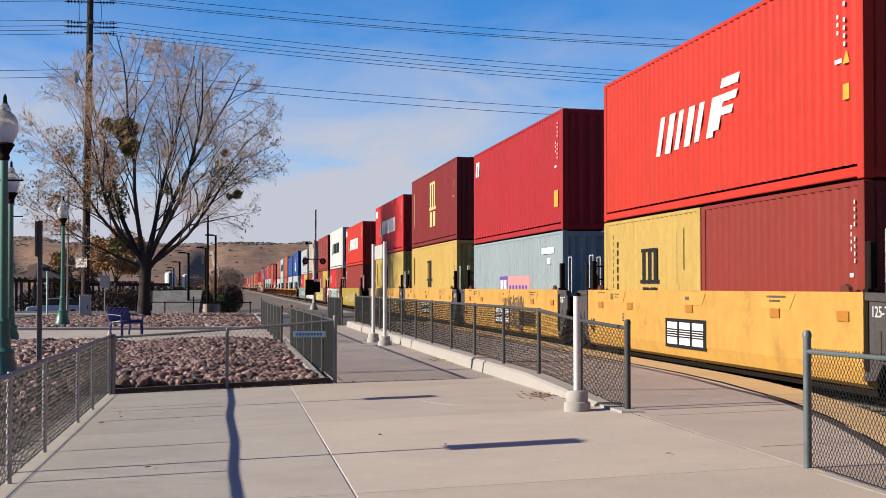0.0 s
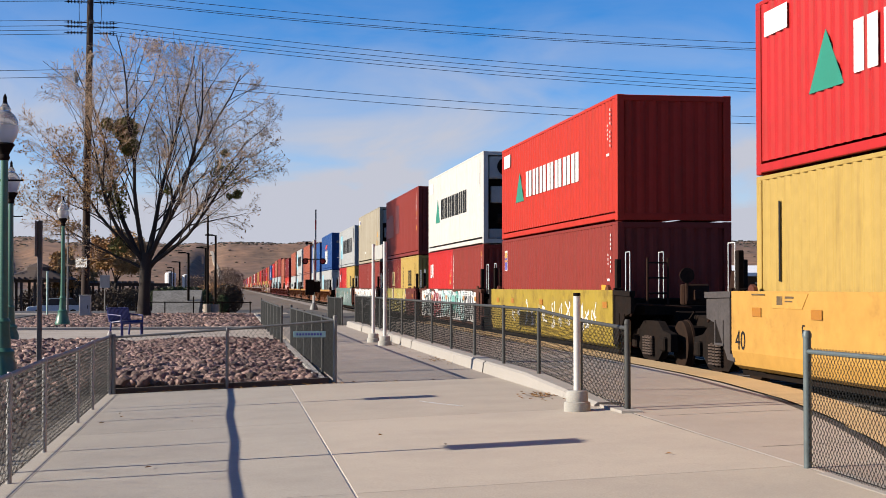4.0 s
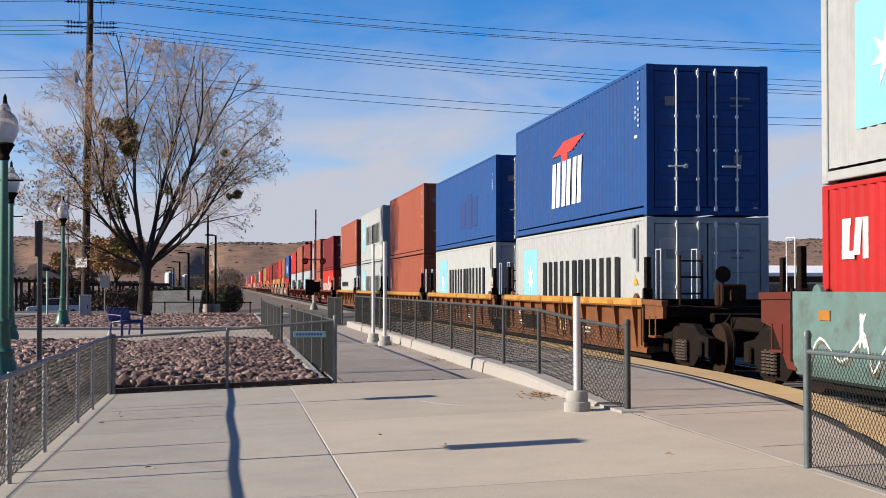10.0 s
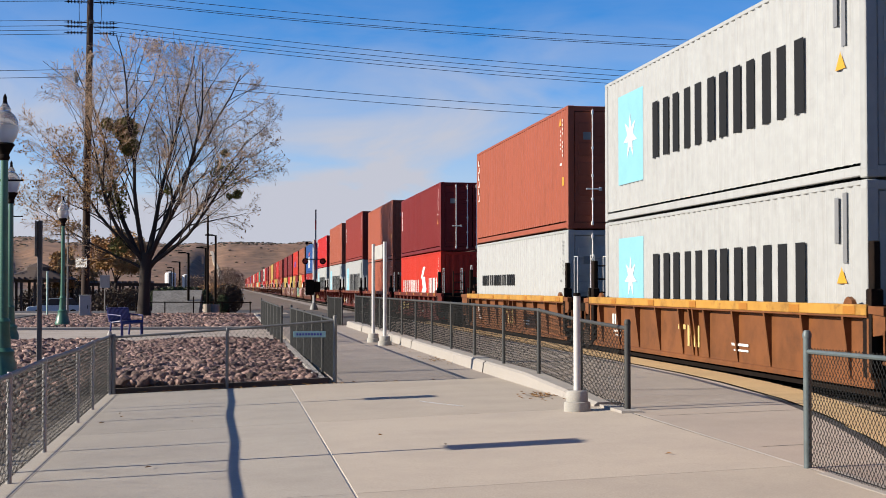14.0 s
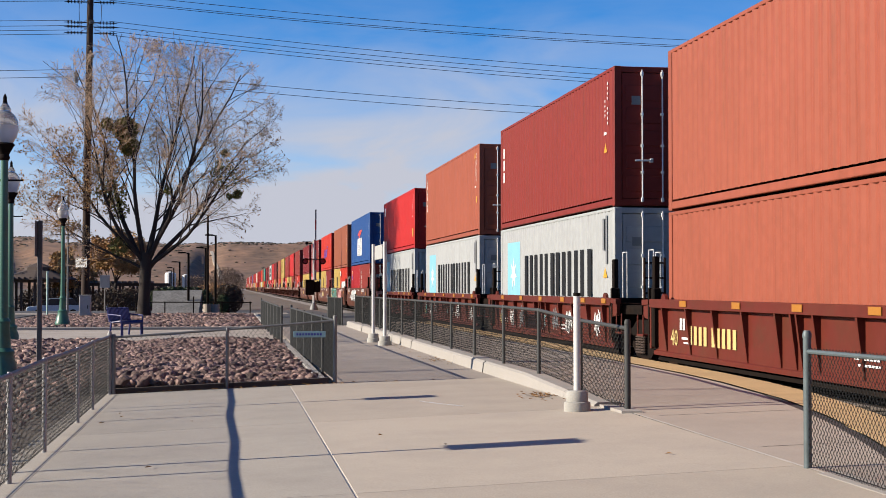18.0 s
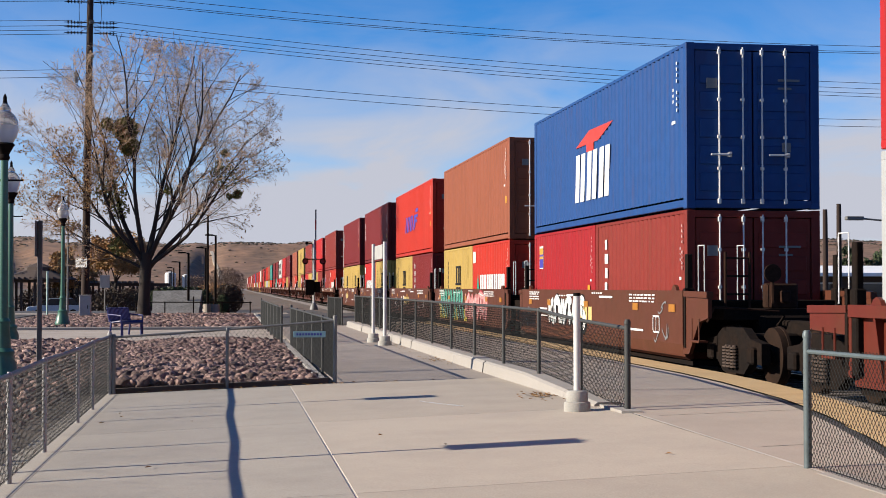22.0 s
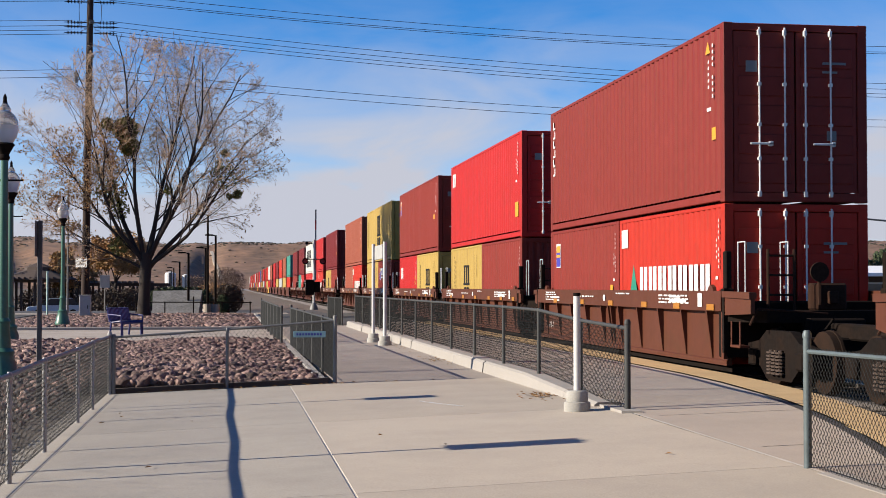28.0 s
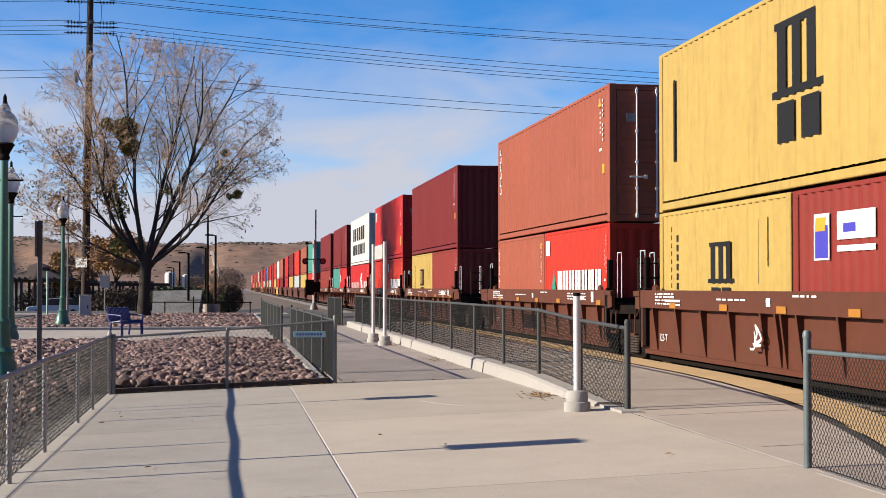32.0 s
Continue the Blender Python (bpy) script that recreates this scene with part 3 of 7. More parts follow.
def brand_marks(brand, size):
    """(ink, shapes) pairs for a wall of this brand."""
    if brand == "hm_white" or brand == "hm_blue":
        ink = "white" if brand == "hm_white" else "cobalt"
        s = []
        for k, (a, b) in enumerate(((0.33, 0.42), (0.445, 0.535), (0.56, 0.66))):
            s += [("bar", a, a + 0.026, 0.33 + 0.012 * k, 0.66, 0.035), ("bar", b - 0.034, b, 0.33 + 0.012 * k, 0.66, 0.035)]
        s += [("bar", 0.665, 0.755, 0.50, 0.56, 0.01), ("bar", 0.68, 0.775, 0.60, 0.66, 0.01), ("bar", 0.70, 0.785, 0.71, 0.78, 0.01), ("bar", 0.66, 0.69, 0.40, 0.66, 0.03)]
        s = [(q[0], 0.30 + (q[1] - 0.33) * 0.76, 0.30 + (q[2] - 0.33) * 0.76, 0.36 + (q[3] - 0.33) * 0.72, 0.36 + (q[4] - 0.33) * 0.72, q[5] * 0.75) for q in s]
        return [(ink, s), ("white", codes()), ("amber", [("bar", 0.955, 0.970, 0.36, 0.43), ("tri", 0.955, 0.972, 0.52, 0.58)])]
    if brand in ("hy_white", "hy_black"):
        lo = 0.40
        a, b = (0.16, 0.75) if size == 40 else (0.12, 0.90)
        v0, v1 = (lo, 0.66) if size == 40 else (0.44, 0.63)
        return [("green", [("tri", a, a + 0.09, v0 - 0.03, v1 + 0.02)]), ("white" if brand == "hy_white" else "black", word(7, a + 0.11, b, v0, v1)),
                ("white", [("bar", 0.03, 0.10, 0.78, 0.92)] + codes(1))]
    if brand == "ma":
        return [("sky", [("bar", 0.085, 0.225, 0.24, 0.86)]), ("white", [("star", 0.09, 0.22, 0.40, 0.72)]), ("black", word(6, 0.27, 0.86, 0.36, 0.72, 0.0, 0.27)),
                ("grey", [("bar", 0.945, 0.955, 0.60, 0.95), ("bar", 0.925, 0.935, 0.70, 0.93)]), ("amber", [("tri", 0.93, 0.955, 0.50, 0.58)])]
    if brand == "ca":
        return [("white", [("bar", 0.030, 0.050, 0.74, 0.90, 0.004), ("bar", 0.058, 0.078, 0.74, 0.90, 0.006), ("bar", 0.036, 0.076, 0.86, 0.90)] + codes()), ("amber", [("bar", 0.93, 0.965, 0.20, 0.34)])] if size == 40 else \
               [("white", [("bar", 0.10, 0.135, 0.62, 0.82, 0.004), ("bar", 0.12, 0.16, 0.62, 0.66), ("bar", 0.155, 0.185, 0.64, 0.82, 0.012), ("bar", 0.20, 0.225, 0.62, 0.82), ("bar", 0.11, 0.145, 0.785, 0.82)] + codes()), ("amber", [("tri", 0.90, 0.94, 0.62, 0.68), ("bar", 0.90, 0.93, 0.52, 0.58)])]
    if brand in ("ms_black", "ms_cream"):
        ink = "black" if brand == "ms_black" else "cream"
        if size == 40:
            return [(ink, comb(0.45, 0.58, 0.50, 0.84) + [("bar", 0.46, 0.51, 0.24, 0.44), ("bar", 0.53, 0.58, 0.24, 0.44)]), (ink, [("bar", 0.07, 0.078, 0.30, 0.80)] + codes())]
        return [(ink, comb(0.44, 0.62, 0.53, 0.76) + [("bar", 0.46, 0.52, 0.40, 0.48), ("bar", 0.54, 0.60, 0.40, 0.48)]), (ink, [("bar", 0.115, 0.123, 0.42 + 0.055 * k, 0.455 + 0.055 * k) for k in range(9)] + [("bar", 0.165, 0.182, 0.40 + 0.065 * k, 0.445 + 0.065 * k) for k in range(7)] + [("bar", 0.80, 0.803, 0.5, 0.88), ("bar", 0.86, 0.863, 0.6, 0.88)])]
    if brand == "ms_low":
        return [("black", comb(0.40, 0.50, 0.54, 0.79) + [("bar", 0.41, 0.445, 0.43, 0.51), ("bar", 0.455, 0.49, 0.43, 0.51)]), ("black", [("bar", 0.07, 0.075, 0.46, 0.86)] + codes())]
    if brand == "ap":
        s = word(3, 0.35, 0.60, 0.19, 0.56, 0.010, 0.34)
        return [("white", s + codes()), ("scarlet", [("bar", 0.36, 0.52, 0.62, 0.72, 0.10), ("bar", 0.44, 0.49, 0.56, 0.64, 0.0)])]
    if brand == "cr_patch":
        return brand_marks("cr", size) + [("patch", [("bar", 0.135, 0.178, 0.14, 0.40), ("bar", 0.215, 0.268, 0.12, 0.44)])]
    if brand == "cr":
        col = [("bar", 0.024, 0.040, 0.46 + 0.078 * k, 0.478 + 0.078 * k) for k in range(6)] + [("bar", 0.024 if k % 2 else 0.035, 0.030 if k % 2 else 0.041, 0.46 + 0.078 * k, 0.524 + 0.078 * k) for k in range(6)]
        return [("white", col + codes(2)), ("amber", [("bar", 0.955, 0.970, 0.36, 0.43), ("tri", 0.93, 0.95, 0.86, 0.93)])]
    if brand == "te":
        return [("white", [("bar", 0.035, 0.050, 0.46 + 0.12 * k, 0.56 + 0.12 * k) for k in range(3)] + codes(1)), ("amber", [("tri", 0.935, 0.955, 0.40, 0.47)])]
    if brand == "te20":
        return [("white", [("bar", 0.12 + 0.004 * (k % 2), 0.15 + 0.006 * (k % 3), 0.44 + 0.115 * k, 0.52 + 0.115 * k) for k in range(4)] + codes())]
    if brand == "hs":
        return [("white", word(7, 0.07, 0.50, 0.36, 0.60, 0, 0.2) + [("bar", 0.56, 0.66, 0.36, 0.46, 0.03), ("bar", 0.55, 0.60, 0.62, 0.80, 0.06), ("bar", 0.60, 0.68, 0.46, 0.64, -0.03)] + word(3, 0.74, 0.93, 0.36, 0.62, 0, 0.24)),
                ("white", codes())]
    if brand == "no":
        return [("black", word(8, 0.08, 0.50, 0.50, 0.62)), ("grey", codes())]
    if brand == "pa":
        return [("purple", [("bar", 0.36, 0.46, 0.36, 0.60)]), ("pink", [("bar", 0.46, 0.70, 0.36, 0.60)]), ("white", word(2, 0.37, 0.45, 0.40, 0.56)), ("cobalt", [("bar", 0.48 + 0.035 * k, 0.50 + 0.035 * k, 0.38, 0.50) for k in range(6)]), ("white", [("bar", 0.82, 0.93, 0.80, 0.86), ("bar", 0.87, 0.90, 0.70, 0.76)])]
    if brand == "flag":
        a, b = (0.10, 0.17) if size == 20 else (0.035, 0.065)
        return [("white", [("bar", a, b, 0.66, 0.88)] + codes()), ("cobalt", [("bar", a + 0.003, b - 0.003, 0.67, 0.83)]),
                ("amber", [("bar", a + 0.003, b - 0.006, 0.80, 0.86, 0.004), ("bar", a + 0.003, b - 0.006, 0.755, 0.78, 0.004), ("bar", 0.90, 0.93, 0.44, 0.50)])]
    if brand == "hl20":
        return [("white", [("bar", 0.12, 0.20, 0.62, 0.86), ("bar", 0.24, 0.42, 0.72, 0.86), ("bar", 0.24, 0.42, 0.66, 0.69)] + codes()), ("cobalt", [("bar", 0.126, 0.194, 0.63, 0.80), ("bar", 0.27, 0.33, 0.755, 0.80)]), ("amber", [("bar", 0.126, 0.18, 0.77, 0.84, 0.004)])]
    if brand == "ks":
        return [("black", word(3, 0.14, 0.80, 0.52, 0.80) + word(5, 0.14, 0.80, 0.22, 0.44)), ("grey", codes())]
    if brand == "re":
        return [("white", [("bar", 0.035, 0.095, 0.80, 0.92), ("bar", 0.33, 0.38, 0.20, 0.235)]), ("lemon", [("bar", 0.037, 0.093, 0.80, 0.825, 0.0)]), ("cobalt", [("bar", 0.060, 0.092, 0.85, 0.895)]), ("amber", [("tri", 0.90, 0.93, 0.46, 0.56), ("bar", 0.88, 0.905, 0.30, 0.40)]),
                ("soot", [("bar", 0.595, 0.615, 0.245 + 0.075 * k, 0.252 + 0.075 * k) for k in range(4)] + [("bar", 0.60, 0.632, 0.18, 0.187), ("bar", 0.60, 0.632, 0.285, 0.292)])]
    if brand == "repaint":
        return [("navy", [("bar", 0.47, 0.56, 0.24, 0.58), ("bar", 0.57, 0.66, 0.22, 0.66), ("bar", 0.67, 0.74, 0.24, 0.60)]), ("white", codes()[:5])]
    if brand == "patched":
        return [("patch", [("bar", 0.03, 0.26, 0.36, 0.70), ("bar", 0.10, 0.24, 0.70, 0.74), ("bar", 0.33, 0.45, 0.40, 0.86)]), ("white", codes(1)), ("amber", [("tri", 0.955, 0.972, 0.58, 0.66), ("bar", 0.955, 0.970, 0.36, 0.43), ("bar", 0.962, 0.970, 0.80, 0.85)])]
    return [("white", codes(1)), ("amber", [("bar", 0.955, 0.970, 0.36, 0.43)])]


NAMES = {"red": "bright red", "orange_red": "orange-red", "crimson": "crimson", "maroon": "dark maroon", "brick": "brick-red", "rust": "rust-orange",
         "tan": "tan-brown", "darkred": "dark red", "yellow": "yellow", "grey": "light grey", "bluegrey": "pale blue-grey", "white": "white", "cream": "stained cream",
         "blue": "blue", "teal": "teal green"}


def container(size, tall, colour, brand, end, full=True):
    """A shipping container standing on its base: size 20 or 40 feet, end 'doors', 'sheet' or 'cooler' towards the camera."""
    length, h = PANEL[size], 2.896 if tall else 2.591
    pm = PAINT[colour]
    cooled = end == "cooler"
    look_of = {"doors": "locked doors at its end", "sheet": "a corrugated end wall", "cooler": "a refrigeration unit at its end"}[end]
    box = thing("refrigerated_container" if cooled else "shipping_container", f"{NAMES[colour]} {size}-foot steel container with {look_of}", "shipping container", group="containers on the train")
    k = (size, tall, colour)
    y1 = length / 2
    key = lambda n: (n, *k)
    side = (lambda: corrugated(length - 0.34, 0.215, h - 0.06, 1.16, 0.006)) if cooled else (lambda: corrugated(length - 0.34, 0.195, h - 0.06))
    sm = cached(("smooth_side" if cooled else "side_panel", *k), side, pm)
    part("side_panel", sm, pm, box, at=pose(-W2 + 0.003, 0, 0))
    part("side_panel", sm, pm, box, at=pose(W2 - 0.003, 0, 0, 0, 0, 180))

    def roof():
        g = Geo()
        g.bevel_box(-W2 + 0.05, W2 - 0.05, -y1 + 0.1, y1 - 0.1, h - 0.05, h - 0.012, 0.01)
        for i in range(int(length / 0.42)):
            g.box(-1.0, 1.0, -y1 + 0.3 + i * 0.42, -y1 + 0.48 + i * 0.42, h - 0.012, h - 0.003)
        return g
    part("roof_panel", cached(key("roof_panel"), roof, pm), pm, box)

    def rails():
        g = Geo()
        for s in (-1, 1):
            g.bevel_box(min(s * W2, s * (W2 - 0.05)), max(s * W2, s * (W2 - 0.05)), -y1 + 0.17, y1 - 0.17, h - 0.065, h, 0.008)
            g.bevel_box(min(s * (W2 - 0.003), s * (W2 - 0.08)), max(s * (W2 - 0.003), s * (W2 - 0.08)), -y1 + 0.17, y1 - 0.17, 0.03, 0.16, 0.01)
        return g

    def ends():
        g = Geo()
        for s in (-1, 1):
            a, b = sorted((s * y1, s * (y1 - 0.10)))
            g.bevel_box(-W2 + 0.15, W2 - 0.15, a, b, h - 0.13, h - 0.01, 0.008)
            g.bevel_box(-W2 + 0.15, W2 - 0.15, a, b, 0.01, 0.15, 0.008)
        return g

    def post():
        return Geo().bevel_box(-0.08, 0.08, -0.085, 0.085, 0.10, h - 0.10, 0.012)

    def casting():
        g = Geo().bevel_box(-0.081, 0.081, -0.089, 0.089, 0.0, 0.118, 0.012)
        return g

    def sheet_end():
        g = corrugated(2 * W2 - 0.34, 0.14, h - 0.12, 0.25, 0.045)
        g.v = [(-y, x, z) for x, y, z in g.v]
        return g
    if full:
        for s in (-1, 1):
            part("top_rail", cached(key("top_rail"), lambda: Geo().bevel_box(-0.025, 0.025, -y1 + 0.17, y1 - 0.17, h - 0.065, h, 0.008), pm), pm, box, at=pose(s * (W2 - 0.025), 0, 0))
            part("bottom_rail", cached(key("bottom_rail"), lambda: Geo().bevel_box(-0.04, 0.04, -y1 + 0.17, y1 - 0.17, 0.03, 0.16, 0.01), pm), pm, box, at=pose(s * (W2 - 0.043), 0, 0))
            part("header", cached(key("header"), lambda: Geo().bevel_box(-W2 + 0.15, W2 - 0.15, -0.05, 0.05, h - 0.13, h - 0.01, 0.008), pm), pm, box, at=pose(0, s * (y1 - 0.05), 0))
            part("sill", cached(key("sill"), lambda: Geo().bevel_box(-W2 + 0.15, W2 - 0.15, -0.05, 0.05, 0.01, 0.15, 0.008), pm), pm, box, at=pose(0, s * (y1 - 0.05), 0))
        pm_me = cached(key("corner_post"), post, pm)
        cm = cached(("corner_casting", colour), casting, pm)
        for sx in (-1, 1):
            for sy in (-1, 1):
                part("corner_post", pm_me, pm, box, at=pose(sx * (W2 - 0.08), sy * (y1 - 0.085), 0))
                for z in (0.0, h - 0.118):
                    part("corner_casting", cm, pm, box, at=pose(sx * (W2 - 0.0805), sy * (y1 - 0.0885), z))
    else:
        def frame_all():
            g = rails()
            e = ends()
            g.add(e.v, e.f)
            for sx in (-1, 1):
                for sy in (-1, 1):
                    g.box(sx * (W2 - 0.08) - 0.08, sx * (W2 - 0.08) + 0.08, sy * (y1 - 0.085) - 0.085, sy * (y1 - 0.085) + 0.085, 0.0, h)
            return g
        part("frame", cached(key("frame"), frame_all, pm), pm, box)
    em = cached(key("end_panel"), sheet_end, pm)
    part("end_panel", em, pm, box, at=pose(0, y1 - 0.03, 0, 0, 0, 180))
    if end == "sheet" or not full and end == "doors":
        part("end_panel", em, pm, box, at=pose(0, -y1 + 0.010, 0))
    elif end == "doors":
        def leaf():
            g = Geo()
            g.bevel_box(-0.515, 0.515, 0, 0.04, 0.16, h - 0.14, 0.006)
            return g

        def panel():
            return Geo().bevel_box(-0.44, 0.44, -0.018, 0.001, 0, (h - 0.55) / 5 - 0.14, 0.012)

        def rod():
            g = Geo().tube((0, -0.055, 0.10), (0, -0.055, h - 0.08), 0.0155, n=8)
            for z in (0.13, h - 0.16):
                g.bevel_box(-0.026, 0.026, -0.072, -0.005, z - 0.045, z + 0.045, 0.006)
            for z in (0.7, 1.25, 1.9):
                g.box(-0.028, 0.028, -0.072, -0.018, z - 0.025, z + 0.025)
            return g

        def handle():
            return Geo().bevel_box(-0.02, 0.36, -0.085, -0.065, 0.92, 0.955, 0.005).bevel_box(0.30, 0.36, -0.085, -0.02, 0.90, 0.98, 0.005)
        lm = cached(key("door"), leaf, pm)
        pn = cached(key("door_panel"), panel, pm)
        rm = cached(("lock_rod", tall), rod, ROD_STEEL, True)
        hm = cached(("handle", tall), handle, ROD_STEEL)
        for s in (-1, 1):
            d = part("door", lm, pm, box, at=pose(s * 0.53, -y1 + 0.02, 0))
            for q in ((-0.10, 0.33) if s < 0 else (-0.38, 0.05)):
                part("lock_rod", rm, ROD_STEEL, d, "galvanised lock rod", at=pose(q, 0, 0))
            for i in range(5):
                part("door_panel", pn, pm, d, at=pose(0, 0, 0.30 + i * (h - 0.55) / 5))
            part("handle", hm, ROD_STEEL, d, "galvanised door handle", at=pose(-0.24, 0, 0))
        for k, (xa, xb, za, zb) in enumerate(((-0.85, -0.66, h - 0.80, h - 0.62), (0.45, 0.85, h - 0.66, h - 0.62), (0.45, 0.7, h - 0.80, h - 0.765), (0.52, 0.68, 1.0, 1.16))):
            part("placard", cached(("placard", tall, k), lambda: Geo().box(xa, xb, -0.004, 0, za, zb), INK["grey"]), INK["grey"], box, "faded placard" if k in (0, 3) else "", at=pose(0, -y1 - 0.012, 0))
    else:
        # the recess's darkness is put in as a flat black sheet
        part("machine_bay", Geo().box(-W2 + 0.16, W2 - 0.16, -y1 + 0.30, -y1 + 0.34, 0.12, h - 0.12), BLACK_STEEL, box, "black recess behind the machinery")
        part("shroud", Geo().bevel_box(-1.03, 1.03, -y1 + 0.06, -y1 + 0.30, h - 0.86, h - 0.15, 0.03).box(-1.0, -0.1, -y1 + 0.045, -y1 + 0.06, h - 0.80, h - 0.72).box(-1.0, -0.1, -y1 + 0.045, -y1 + 0.06, h - 0.62, h - 0.54), GREY_BOX, box, "dusty grey fan shroud")
        part("fan_grille", Geo().tube((-0.5, -y1 + 0.03, h - 0.48), (-0.5, -y1 + 0.07, h - 0.48), 0.27, n=20), BLACK_STEEL, box, "black round fan grille", smooth=True)
        part("control_box", Geo().bevel_box(0.25, 0.95, -y1 - 0.0, -y1 + 0.26, h - 0.66, h - 0.16, 0.02), INK["white"], box, "white control box")
        part("control_panel", Geo().bevel_box(0.52, 0.78, -y1 - 0.012, -y1, h - 0.50, h - 0.30, 0.004), GREY_BOX, box, "grey control panel")
        part("label_strip", Geo().bevel_box(-0.25, 0.85, -y1 + 0.05, -y1 + 0.08, h - 1.02, h - 0.92, 0.004), INK["white"], box, "white label strip")
        part("cover_panel", Geo().bevel_box(-0.95, -0.25, -y1 + 0.10, -y1 + 0.3, h - 1.62, h - 1.10, 0.02), GREY_BOX, box, "grey cover panel")
        part("cover_panel", Geo().bevel_box(0.05, 0.80, -y1 + 0.07, -y1 + 0.3, h - 1.70, h - 1.16, 0.02), GREY_BOX, box, "grey cover panel")
        part("compressor", Geo().tube((-0.75, -y1 + 0.17, 0.78), (-0.05, -y1 + 0.17, 0.78), 0.16, n=12), WHEEL_STEEL, box, "dark compressor", smooth=True)
        part("battery_box", Geo().bevel_box(0.1, 0.9, -y1 + 0.06, -y1 + 0.3, 0.55, 1.0, 0.03), GREY_BOX, box, "grey battery box")
        for q in (-0.15, 0.0):
            part("pipe", Geo().tube((q, -y1 + 0.2, 0.5), (q, -y1 + 0.2, h - 0.9), 0.022, n=8), ROD_STEEL, box)
        part("sill_panel", Geo().bevel_box(-1.02, 1.02, -y1 + 0.03, -y1 + 0.2, 0.16, 0.46, 0.02), PAINT["grey"], box, "pale lower panel")
    for i, (ink, shapes) in enumerate(brand_marks(brand, size)):
        ck = ("marking", brand, size, tall, i)
        if ck not in CACHE:
            CACHE[ck] = lettering(shapes, length, h, 0.0024 * i).data("marking", INK[ink])
        tagged(part("marking", CACHE[ck], INK[ink], box), kind="stuff")
    return box


def wheelset_parts(truck):
    wm = cached(("wheel",), lambda: Geo().tube((-0.07, 0, 0), (0.03, 0, 0), 0.44, n=24).tube((0.03, 0, 0), (0.07, 0, 0), 0.46, n=24).tube((-0.10, 0, 0), (-0.07, 0, 0), 0.12, n=12), WHEEL_STEEL, True)
    for s in (-1, 1):
        part("spring", cached(("spring",), spring_geo, SPRING), SPRING, truck, "rusty coil springs", at=pose(s * 1.16, 0, 0))
        for y in (-0.89, 0.89):
            part("wheel", wm, WHEEL_STEEL, truck, at=pose(s * 0.76, y, 0.46, 0, 0, 0 if s < 0 else 180))


def spring_geo():
    """A nest of coil springs standing under the bolster."""
    g = Geo()
    for y in (-0.17, 0.0, 0.17):
        g.tube((0, y, 0.24), (0, y, 0.60), 0.035, n=8)
        for k in range(7):
            g.tube((0, y, 0.25 + 0.05 * k), (0, y, 0.275 + 0.05 * k), 0.075, n=10)
    return g


def truck_geo():
    g = Geo()
    for s in (-1, 1):
        a, b = sorted((s * 0.98, s * 1.12))
        g.extrude([(-1.2, 0.34), (-1.2, 0.66), (-0.75, 0.72), (-0.45, 0.88), (0.45, 0.88), (0.75, 0.72), (1.2, 0.66), (1.2, 0.34), (0.72, 0.34), (0.46, 0.16), (-0.46, 0.16), (-0.72, 0.34)], "x", a, b)
        for y in (-0.89, 0.89):
            g.bevel_box(min(s * 1.0, s * 1.20), max(s * 1.0, s * 1.20), y - 0.13, y + 0.13, 0.34, 0.60, 0.03)
    g.bevel_box(-1.05, 1.05, -0.2, 0.2, 0.45, 0.78, 0.03)
    for y in (-0.89, 0.89):
        g.tube((-0.72, y, 0.46), (0.72, y, 0.46), 0.08, n=10)
    return g


def ribbon(g, pts, width, x):
    """A flat sprayed stroke with round ends along (y, z) points."""
    fine = []
    for i in range(len(pts) - 1):
        p0, p1, p2, p3 = pts[max(i - 1, 0)], pts[i], pts[i + 1], pts[min(i + 2, len(pts) - 1)]
        for k in range(4):
            t = k / 4
            fine.append(tuple(0.5 * (2 * p1[c] + (p2[c] - p0[c]) * t + (2 * p0[c] - 5 * p1[c] + 4 * p2[c] - p3[c]) * t * t + (3 * p1[c] - p0[c] - 3 * p2[c] + p3[c]) * t ** 3) for c in (0, 1)))
    fine.append(pts[-1])
    a_side, b_side = [], []
    n = len(fine)
    for i, (y, z) in enumerate(fine):
        q, p = fine[min(i + 1, n - 1)], fine[max(i - 1, 0)]
        dy, dz = q[0] - p[0], q[1] - p[1]
        m = math.hypot(dy, dz) or 1.0
        w = width * (0.55 if i in (0, n - 1) else 0.9 if i in (1, n - 2) else 1.0) / 2
        clamp = lambda v: min(1.44, max(0.33, v))
        a_side.append((x, y - dz / m * w, clamp(z + dy / m * w)))
        b_side.append((x, y + dz / m * w, clamp(z - dy / m * w)))
    g.add(a_side + b_side, [(i, i + 1, n + i + 1, n + i) for i in range(n - 1)])


def slab(g, x, ya, yb, z0, z1, lean=0.0, pinch=0.0):
    """A flat leaning panel of paint between two heights."""
    g.add([(x, ya, z0), (x, yb, z0), (x, yb + lean - pinch, z1), (x, ya + lean + pinch * 0.0, z1)], [(0, 1, 2, 3)])


